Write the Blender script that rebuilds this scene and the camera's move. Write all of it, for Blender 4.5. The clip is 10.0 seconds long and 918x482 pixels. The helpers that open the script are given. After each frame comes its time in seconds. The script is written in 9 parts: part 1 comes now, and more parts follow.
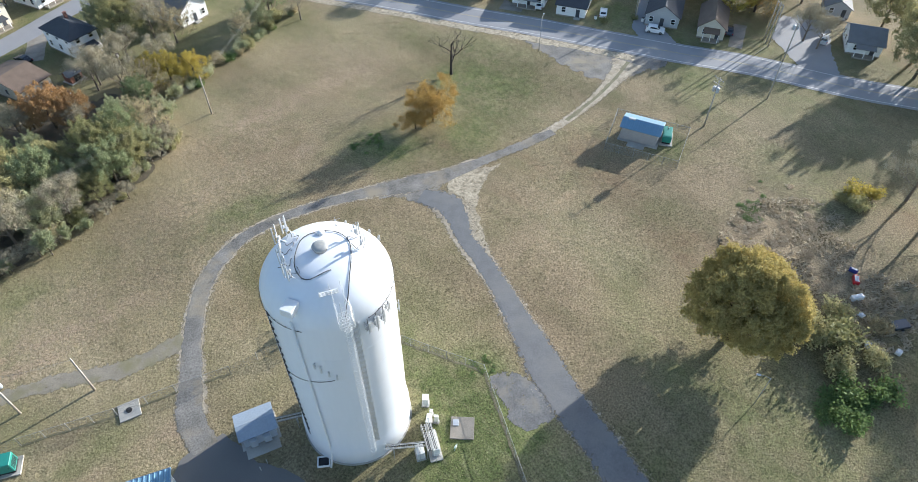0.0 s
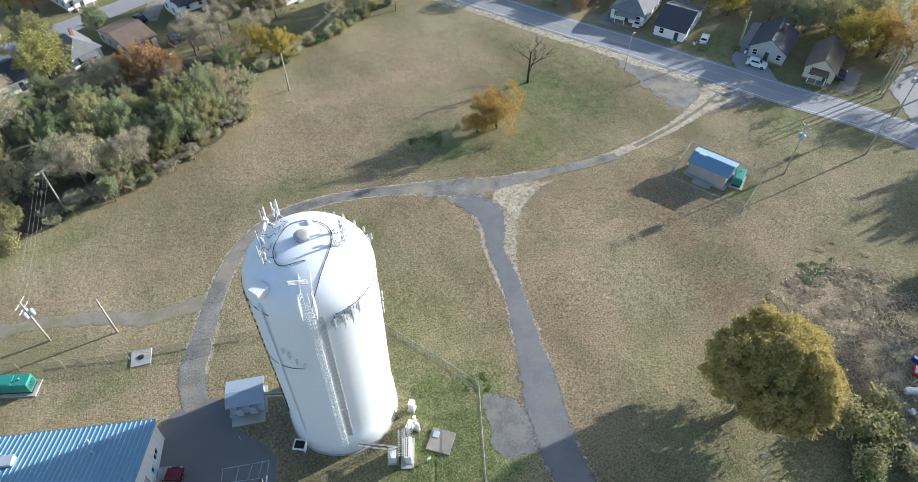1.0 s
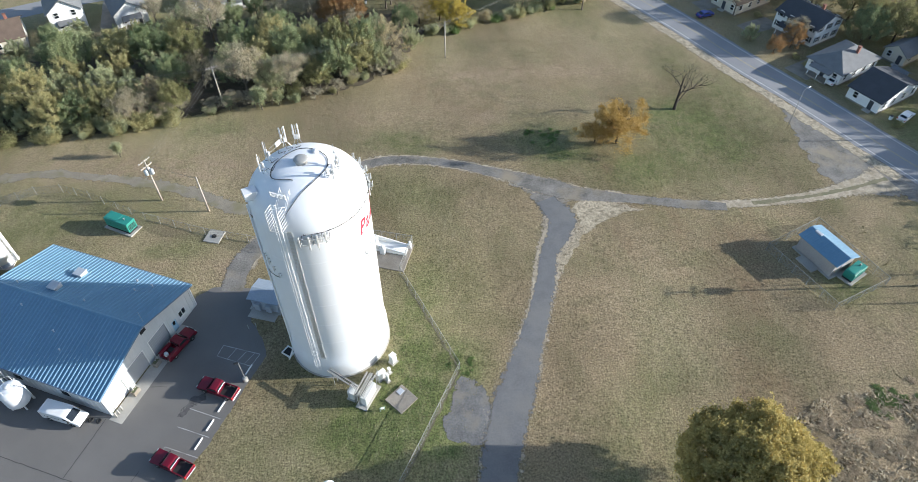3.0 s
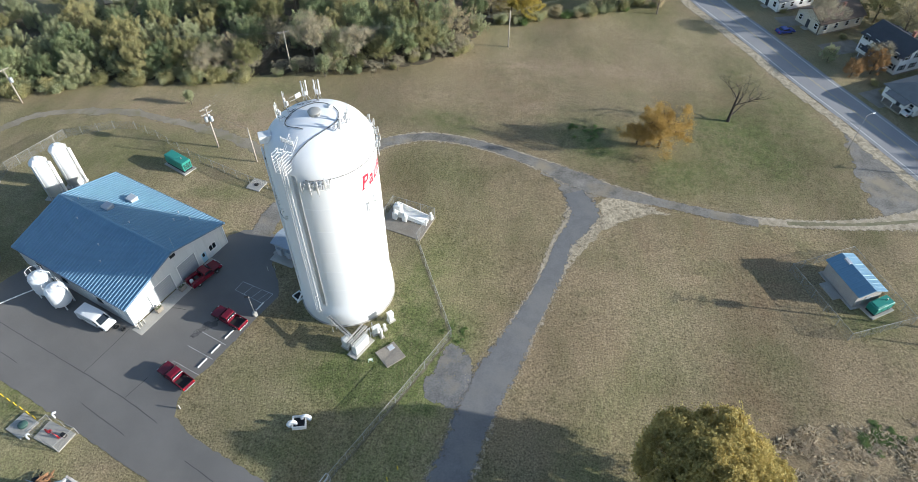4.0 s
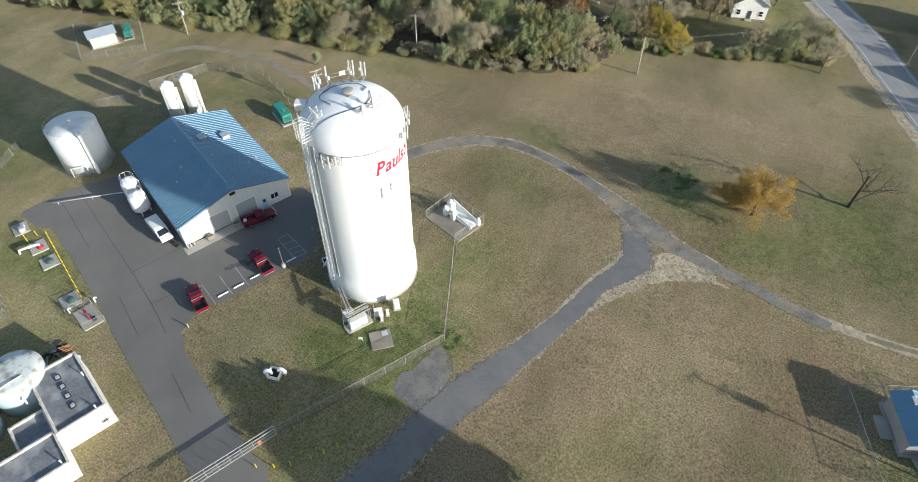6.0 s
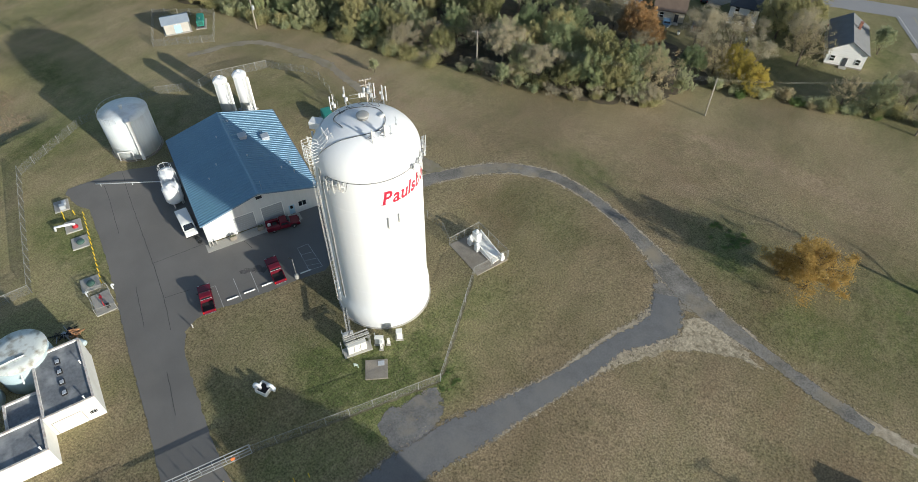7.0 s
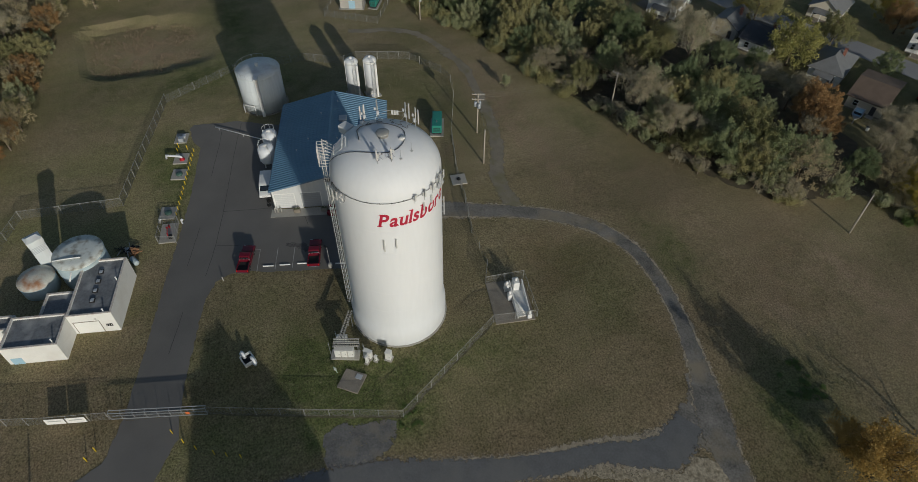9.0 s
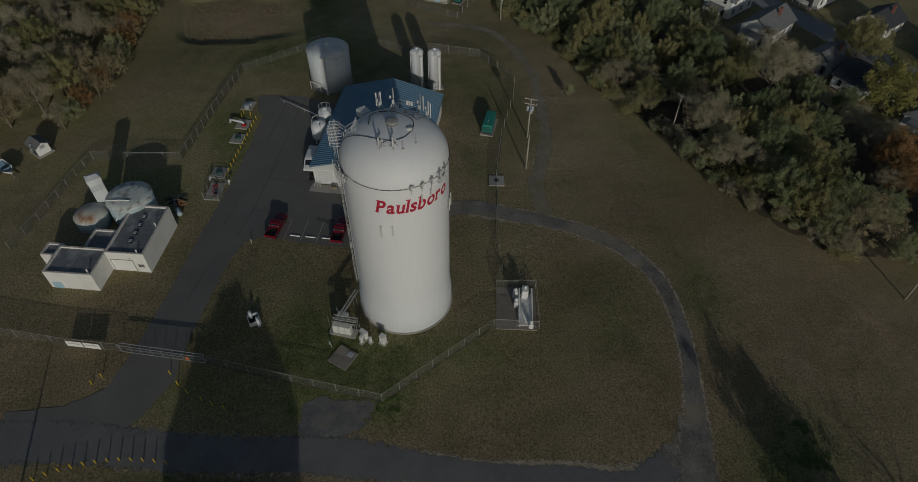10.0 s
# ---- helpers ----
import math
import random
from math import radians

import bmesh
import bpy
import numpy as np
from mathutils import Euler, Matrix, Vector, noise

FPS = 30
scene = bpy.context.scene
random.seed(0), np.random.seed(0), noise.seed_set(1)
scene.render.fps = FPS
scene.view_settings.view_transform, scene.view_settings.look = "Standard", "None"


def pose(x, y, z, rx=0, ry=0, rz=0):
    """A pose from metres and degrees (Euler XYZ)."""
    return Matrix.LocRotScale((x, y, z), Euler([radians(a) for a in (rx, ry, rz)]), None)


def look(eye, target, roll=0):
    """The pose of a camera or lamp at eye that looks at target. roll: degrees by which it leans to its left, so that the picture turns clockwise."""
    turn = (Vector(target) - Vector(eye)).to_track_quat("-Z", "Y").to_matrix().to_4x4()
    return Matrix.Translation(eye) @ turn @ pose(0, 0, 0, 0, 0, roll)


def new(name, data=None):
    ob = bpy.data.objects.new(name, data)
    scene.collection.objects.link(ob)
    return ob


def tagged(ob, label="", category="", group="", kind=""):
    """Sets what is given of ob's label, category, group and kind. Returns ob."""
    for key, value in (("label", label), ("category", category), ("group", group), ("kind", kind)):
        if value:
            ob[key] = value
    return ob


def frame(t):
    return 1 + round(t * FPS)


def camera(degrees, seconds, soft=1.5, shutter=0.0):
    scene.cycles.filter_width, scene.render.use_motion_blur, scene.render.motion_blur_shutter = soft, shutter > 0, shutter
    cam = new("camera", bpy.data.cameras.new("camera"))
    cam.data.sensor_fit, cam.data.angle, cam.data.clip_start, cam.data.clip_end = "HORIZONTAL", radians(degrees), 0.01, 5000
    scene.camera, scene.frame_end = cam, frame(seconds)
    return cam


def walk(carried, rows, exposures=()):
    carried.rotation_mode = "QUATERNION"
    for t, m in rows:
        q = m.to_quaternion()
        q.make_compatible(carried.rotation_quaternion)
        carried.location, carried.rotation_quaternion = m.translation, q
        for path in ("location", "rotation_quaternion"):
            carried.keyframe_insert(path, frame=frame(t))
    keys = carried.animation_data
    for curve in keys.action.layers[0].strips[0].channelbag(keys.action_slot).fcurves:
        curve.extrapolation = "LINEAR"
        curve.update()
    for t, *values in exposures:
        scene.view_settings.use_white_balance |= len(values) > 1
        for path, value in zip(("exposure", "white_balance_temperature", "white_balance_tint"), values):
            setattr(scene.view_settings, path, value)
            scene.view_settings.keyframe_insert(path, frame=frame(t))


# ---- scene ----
cam = camera(70.6, 10.0, soft=0.8)
METRES, EYE, TILT, LEAN, TURN = 121.6, 80.0, 0.0, 0.0, -42.2
ROWS = [
    (0.0, 0.0, 0.0, 0.0, 0.13, -47.11, -0.12),
    (0.5, 0.0477, 0.0143, -0.0013, 6.59, -47.08, -0.15),
    (1.0, 0.0948, 0.0292, -0.0031, 13.25, -47.09, -0.15),
    (1.5, 0.1422, 0.0445, -0.0041, 20.09, -47.08, -0.14),
    (2.0, 0.1905, 0.0603, -0.0052, 26.9, -47.06, -0.14),
    (2.5, 0.2383, 0.0766, -0.0056, 33.2, -47.08, -0.13),
    (4.0, 0.3841, 0.1244, -0.0062, 50.19, -47.11, -0.13),
    (4.5, 0.428, 0.1519, -0.0062, 54.88, -47.11, -0.14),
    (5.0, 0.4577, 0.1914, -0.0053, 59.97, -47.13, -0.15),
    (5.5, 0.4674, 0.2373, -0.0046, 66.16, -47.12, -0.18),
    (7.0, 0.4233, 0.369, -0.0021, 81.59, -47.1, -0.31),
    (7.5, 0.4039, 0.416, -0.0016, 87.66, -47.06, -0.35),
    (8.0, 0.3858, 0.4639, -0.0009, 93.71, -47.08, -0.37),
    (8.5, 0.3683, 0.5126, 0.0001, 99.75, -47.11, -0.37),
    (9.0, 0.351, 0.5612, 0.0005, 106.03, -47.11, -0.39),
    (9.5, 0.3337, 0.6097, 0.0005, 112.15, -47.12, -0.38),
    (10.0, 0.3162, 0.6579, 0.0011, 118.35, -47.14, -0.38),
]


def fade(t):
    """The film darkens steadily in its last third."""
    return 0.45 + 2.2 * math.log2(max(0.3, 1 - 0.163 * max(0.0, t - 6.65)))


walk(cam, [(t, pose(0, 0, EYE, TILT, LEAN, TURN) @ pose(METRES * x, METRES * y, METRES * z, 90 + pitch, roll, yaw)) for t, x, y, z, yaw, pitch, roll in ROWS],
     [(0.0, 1.06, 5900, 10), (2.5, 0.9, 5980, 10), (5.0, 0.69, 6150, 8), (6.5, 0.53, 6400, 8)] + [(t, fade(t) + 0.02, 6380, 7) for t in (6.8, 7.0, 7.5, 8.0, 8.5, 9.0, 9.5, 10.0)])

# ---- sky and sun: a low sun in the east of the plan ----
SUN_EL, SUN_AZ = 15.2, 90.6          # degrees; azimuth clockwise from +y
world = bpy.data.worlds.new("sky")
scene.world = world
world.use_nodes = True
wn = world.node_tree
sky = wn.nodes.new("ShaderNodeTexSky")
sky.sky_type = "NISHITA"
sky.sun_disc = False
sky.sun_elevation, sky.sun_rotation = radians(SUN_EL), radians(SUN_AZ)
sky.air_density, sky.dust_density = 1.0, 1.0
wn.links.new(sky.outputs[0], wn.nodes["Background"].inputs[0])
wn.nodes["Background"].inputs[1].default_value = 0.125
sun_data = bpy.data.lights.new("sun", "SUN")
sun_data.energy, sun_data.angle, sun_data.color = 5.0, radians(0.5), (1.0, 0.94, 0.835)
sun = new("sun", sun_data)
_e, _a = radians(SUN_EL), radians(SUN_AZ)
sun.matrix_world = look((300 * math.sin(_a), 300 * math.cos(_a), 300 * math.tan(_e)), (0, 0, 0))

# ---- lie of the land: a gentle even slope ----
def gz(x, y):
    return -0.466 - 0.00703 * x - 0.01445 * y - 0.8 * math.exp(-((x + 12) / 22) ** 2 - ((y - 12) / 26) ** 2)


# ---- mesh building ----
class Mesh:
    """Gathers vertices and faces of one part."""

    def __init__(self):
        self.v, self.f = [], []

    def add(self, verts, faces, m=None):
        o = len(self.v)
        self.v += [tuple(m @ Vector(p)) for p in verts] if m else [tuple(p) for p in verts]
        self.f += [tuple(i + o for i in f) for f in faces]
        return self

    def box(self, c, s, rz=0.0, m=None, ry=0.0, rx=0.0):
        x, y, z = (a / 2 for a in s)
        v = [(i, j, k) for k in (-z, z) for j in (-y, y) for i in (-x, x)]
        f = [(0, 2, 3, 1), (4, 5, 7, 6), (0, 1, 5, 4), (2, 6, 7, 3), (0, 4, 6, 2), (1, 3, 7, 5)]
        t = pose(*c, rx, ry, rz)
        return self.add(v, f, m @ t if m else t)

    def bevelled(self, c, s, b=0.03, rz=0.0, seg=1):
        bm = bmesh.new()
        bmesh.ops.create_cube(bm, size=1)
        bmesh.ops.scale(bm, vec=s, verts=bm.verts)
        bmesh.ops.bevel(bm, geom=bm.edges[:], offset=b, segments=seg, affect="EDGES", profile=0.5)
        return self.take(bm, pose(*c, 0, 0, rz))

    def take(self, bm, m=None):
        bm.verts.index_update()
        self.add([v.co.copy() for v in bm.verts], [[v.index for v in f.verts] for f in bm.faces], m)
        bm.free()
        return self

    def tube(self, a, b, r0, r1=None, n=8, caps=True):
        a, b = Vector(a), Vector(b)
        r1 = r0 if r1 is None else r1
        q = (b - a).to_track_quat("Z", "Y").to_matrix()
        v = []
        for p, r in ((a, r0), (b, r1)):
            v += [p + q @ Vector((r * math.cos(2 * math.pi * i / n), r * math.sin(2 * math.pi * i / n), 0)) for i in range(n)]
        f = [(i, (i + 1) % n, n + (i + 1) % n, n + i) for i in range(n)]
        if caps:
            f += [tuple(range(n - 1, -1, -1)), tuple(range(n, 2 * n))]
        return self.add(v, f)

    def path(self, pts, r, n=6):
        """One unbroken round pipe along a line of points."""
        P = [Vector(p) for p in pts]
        up = Vector((0, 0, 1)) if abs((P[1] - P[0]).normalized().z) < 0.9 else Vector((1, 0, 0))
        vs = []
        for i, p in enumerate(P):
            d = ((P[min(i + 1, len(P) - 1)] - p).normalized() + (p - P[max(i - 1, 0)]).normalized()).normalized()
            u = (up - d * up.dot(d)).normalized()
            w = d.cross(u)
            up = u
            vs += [p + (u * math.cos(6.2832 * k / n) + w * math.sin(6.2832 * k / n)) * r for k in range(n)]
        fs = [(i * n + k, i * n + (k + 1) % n, (i + 1) * n + (k + 1) % n, (i + 1) * n + k) for i in range(len(P) - 1) for k in range(n)]
        return self.add(vs, fs + [tuple(range(n))[::-1], tuple(range((len(P) - 1) * n, len(P) * n))])

    def lathe(self, prof, n=48, c=(0, 0, 0)):
        v, f = [], []
        for r, z in prof:
            v += [(c[0] + r * math.cos(2 * math.pi * i / n), c[1] + r * math.sin(2 * math.pi * i / n), c[2] + z) for i in range(n)]
        for k in range(len(prof) - 1):
            f += [(k * n + i, k * n + (i + 1) % n, (k + 1) * n + (i + 1) % n, (k + 1) * n + i) for i in range(n)]
        if prof[0][0] > 0.02:
            f.append(tuple(range(n - 1, -1, -1)))
        if prof[-1][0] > 0.02:
            f.append(tuple(range((len(prof) - 1) * n, len(prof) * n)))
        return self.add(v, f)

    def prism(self, pts, z0, z1, m=None):
        n = len(pts)
        v = [(x, y, z0) for x, y in pts] + [(x, y, z1) for x, y in pts]
        f = [tuple(range(n - 1, -1, -1)), tuple(range(n, 2 * n))] + [(i, (i + 1) % n, n + (i + 1) % n, n + i) for i in range(n)]
        return self.add(v, f, m)

    def side(self, prof, w, b=0.0, seg=2):
        """A profile in x and z carried across the width w, its edges rounded by b."""
        bm = bmesh.new()
        n = len(prof)
        vs = [bm.verts.new((x, y, z)) for y in (-w / 2, w / 2) for x, z in prof]
        bm.faces.new(vs[:n])
        bm.faces.new(vs[n:][::-1])
        for i in range(n):
            bm.faces.new((vs[i], vs[n + i], vs[n + (i + 1) % n], vs[(i + 1) % n]))
        bmesh.ops.recalc_face_normals(bm, faces=bm.faces)
        if b:
            bmesh.ops.bevel(bm, geom=bm.edges[:], offset=b, segments=seg, affect="EDGES", profile=0.5, clamp_overlap=True)
        return self.take(bm)

    def data(self, name, material, smooth=False):
        me = bpy.data.meshes.new(name)
        me.from_pydata(self.v, [], self.f)
        me.validate()
        me.update()
        if smooth:
            me.shade_smooth()
        if material:
            me.materials.append(material)
        return me


def part(name, mesh, material, parent, label="", smooth=False, m=None):
    ob = new(name, mesh.data(name, material, smooth) if isinstance(mesh, Mesh) else mesh)
    ob.parent = parent
    if m:
        ob.matrix_basis = m
    return tagged(ob, label)


def thing(name, x, y, rz=0.0, label="", category="", group="", dz=0.0, z=None, kind=""):
    ob = new(name)
    ob.matrix_basis = pose(x, y, (gz(x, y) if z is None else z) + dz, 0, 0, rz)
    ob.empty_display_size = 0.2
    return tagged(ob, label, category, group, kind)


def single(name, mesh, material, label, category, kind="", smooth=False, group="", m=None):
    ob = new(name, mesh.data(name, material, smooth))
    if m:
        ob.matrix_basis = m
    return tagged(ob, label, category, group, kind)


rnd = random.Random(7)


# ---- materials ----
def mat(name, col, rough=0.7, metal=0.0, var=0.18, scale=0.8, fine=9.0, bump=0.15, dirt=None, dirt_amt=0.0, dirt_scale=0.35, per=0.0, stretch=(1, 1, 1), spec=0.5, fray=False):
    """A painted, cast or grown surface: base colour, broad and fine variation, dirt patches, fine relief."""
    m = bpy.data.materials.new(name)
    m.use_nodes = True
    nt = m.node_tree
    N, L = nt.nodes, nt.links
    b = N["Principled BSDF"]
    b.inputs["Roughness"].default_value, b.inputs["Metallic"].default_value = rough, metal
    b.inputs["Specular IOR Level"].default_value = spec
    geo = N.new("ShaderNodeNewGeometry")
    mp = N.new("ShaderNodeMapping")
    mp.inputs["Scale"].default_value = stretch
    L.new(geo.outputs["Position"], mp.inputs[0])
    n1, n2 = N.new("ShaderNodeTexNoise"), N.new("ShaderNodeTexNoise")
    n1.inputs["Scale"].default_value, n2.inputs["Scale"].default_value = scale, fine
    n1.inputs["Detail"].default_value, n2.inputs["Detail"].default_value = 4, 3
    for n in (n1, n2):
        L.new(mp.outputs[0], n.inputs["Vector"])
    add = N.new("ShaderNodeMath")
    add.operation = "ADD"
    L.new(n1.outputs[0], add.inputs[0])
    L.new(n2.outputs[0], add.inputs[1])
    mr = N.new("ShaderNodeMapRange")
    mr.inputs["From Min"].default_value, mr.inputs["From Max"].default_value = 0.55, 1.45
    mr.inputs["To Min"].default_value, mr.inputs["To Max"].default_value = 1 - var, 1 + var
    L.new(add.outputs[0], mr.inputs["Value"])
    fac = mr.outputs[0]
    if per:
        oi = N.new("ShaderNodeObjectInfo")
        pr = N.new("ShaderNodeMapRange")
        pr.inputs["To Min"].default_value, pr.inputs["To Max"].default_value = 1 - per, 1 + per
        L.new(oi.outputs["Random"], pr.inputs["Value"])
        mu = N.new("ShaderNodeMath")
        mu.operation = "MULTIPLY"
        L.new(fac, mu.inputs[0])
        L.new(pr.outputs[0], mu.inputs[1])
        fac = mu.outputs[0]
    base = N.new("ShaderNodeVectorMath")
    base.operation = "SCALE"
    base.inputs[0].default_value = col
    L.new(fac, base.inputs["Scale"])
    out = base.outputs[0]
    if dirt:
        n3 = N.new("ShaderNodeTexNoise")
        n3.inputs["Scale"].default_value, n3.inputs["Detail"].default_value = dirt_scale, 6
        L.new(mp.outputs[0], n3.inputs["Vector"])
        r3 = N.new("ShaderNodeMapRange")
        r3.inputs["From Min"].default_value, r3.inputs["From Max"].default_value = 0.48, 0.68
        r3.inputs["To Max"].default_value = dirt_amt
        L.new(n3.outputs[0], r3.inputs["Value"])
        mx = N.new("ShaderNodeMix")
        mx.data_type = "RGBA"
        L.new(r3.outputs[0], mx.inputs[0])
        L.new(out, mx.inputs[6])
        mx.inputs[7].default_value = (*dirt, 1)
        out = mx.outputs[2]
    L.new(out, b.inputs["Base Color"])
    if bump:
        bu = N.new("ShaderNodeBump")
        bu.inputs["Strength"].default_value, bu.inputs["Distance"].default_value = bump, 0.03
        L.new(n2.outputs[0], bu.inputs["Height"])
        L.new(bu.outputs[0], b.inputs["Normal"])
    if fray:
        # grass shows through where the layer thins towards its edge
        at, nf = N.new("ShaderNodeAttribute"), N.new("ShaderNodeTexNoise")
        at.attribute_name = "edge"
        nf.inputs["Scale"].default_value, nf.inputs["Detail"].default_value, nf.inputs["Roughness"].default_value = 1.3, 7, 0.75
        L.new(geo.outputs["Position"], nf.inputs["Vector"])
        th = N.new("ShaderNodeMath")
        th.operation = "MULTIPLY_ADD"
        L.new(at.outputs["Fac"], th.inputs[0])
        th.inputs[1].default_value, th.inputs[2].default_value = -0.6, -0.12
        sm = N.new("ShaderNodeMath")
        sm.operation = "ADD"
        L.new(nf.outputs[0], sm.inputs[0])
        L.new(th.outputs[0], sm.inputs[1])
        ar = N.new("ShaderNodeMapRange")
        ar.inputs["From Min"].default_value, ar.inputs["From Max"].default_value = -0.03, 0.05
        L.new(sm.outputs[0], ar.inputs["Value"])
        L.new(ar.outputs[0], b.inputs["Alpha"])
    return m


def leaf_mat(name, a, bcol, trans=0.35):
    """Foliage: two leaf colours mixed clump by clump, some light let through."""
    m = bpy.data.materials.new(name)
    m.use_nodes = True
    N, L = m.node_tree.nodes, m.node_tree.links
    b = N["Principled BSDF"]
    b.inputs["Roughness"].default_value = 0.65
    b.inputs["Specular IOR Level"].default_value = 0.2
    geo, oi = N.new("ShaderNodeNewGeometry"), N.new("ShaderNodeObjectInfo")
    no = N.new("ShaderNodeTexNoise")
    no.inputs["Scale"].default_value = 0.45
    L.new(geo.outputs["Position"], no.inputs["Vector"])
    s1 = N.new("ShaderNodeMath")
    s1.operation = "MULTIPLY_ADD"
    L.new(geo.outputs["Random Per Island"], s1.inputs[0])
    s1.inputs[1].default_value = 0.5
    L.new(no.outputs[0], s1.inputs[2])
    s2 = N.new("ShaderNodeMath")
    s2.operation = "MULTIPLY_ADD"
    L.new(oi.outputs["Random"], s2.inputs[0])
    s2.inputs[1].default_value = 0.5
    L.new(s1.outputs[0], s2.inputs[2])
    mr = N.new("ShaderNodeMapRange")
    mr.inputs["From Min"].default_value, mr.inputs["From Max"].default_value = 0.5, 1.35
    L.new(s2.outputs[0], mr.inputs["Value"])
    mx = N.new("ShaderNodeMix")
    mx.data_type = "RGBA"
    L.new(mr.outputs[0], mx.inputs[0])
    mx.inputs[6].default_value, mx.inputs[7].default_value = (*a, 1), (*bcol, 1)
    L.new(mx.outputs[2], b.inputs["Base Color"])
    tr, ms = N.new("ShaderNodeBsdfTranslucent"), N.new("ShaderNodeMixShader")
    L.new(mx.outputs[2], tr.inputs[0])
    ms.inputs[0].default_value = trans
    L.new(b.outputs[0], ms.inputs[1])
    L.new(tr.outputs[0], ms.inputs[2])
    L.new(ms.outputs[0], N["Material Output"].inputs[0])
    return m


def link_mat(name, col=(0.30, 0.31, 0.31), cover=0.2):
    """Chain-link: fine woven wire with open gaps."""
    m = bpy.data.materials.new(name)
    m.use_nodes = True
    N, L = m.node_tree.nodes, m.node_tree.links
    b = N["Principled BSDF"]
    b.inputs["Base Color"].default_value, b.inputs["Roughness"].default_value, b.inputs["Metallic"].default_value = (*col, 1), 0.5, 0.6
    tc = N.new("ShaderNodeTexCoord")
    mp = N.new("ShaderNodeMapping")
    mp.inputs["Rotation"].default_value = (0, radians(45), radians(45))
    L.new(tc.outputs["Object"], mp.inputs[0])
    ch = N.new("ShaderNodeTexWhiteNoise")
    sc = N.new("ShaderNodeVectorMath")
    sc.operation = "SCALE"
    sc.inputs["Scale"].default_value = 45.0
    fl = N.new("ShaderNodeVectorMath")
    fl.operation = "FLOOR"
    L.new(mp.outputs[0], sc.inputs[0])
    L.new(sc.outputs[0], fl.inputs[0])
    L.new(fl.outputs[0], ch.inputs["Vector"])
    lt = N.new("ShaderNodeMath")
    lt.operation = "LESS_THAN"
    L.new(ch.outputs["Value"], lt.inputs[0])
    lt.inputs[1].default_value = cover
    tr, ms = N.new("ShaderNodeBsdfTransparent"), N.new("ShaderNodeMixShader")
    L.new(lt.outputs[0], ms.inputs[0])
    L.new(tr.outputs[0], ms.inputs[1])
    L.new(b.outputs[0], ms.inputs[2])
    L.new(ms.outputs[0], N["Material Output"].inputs[0])
    return m


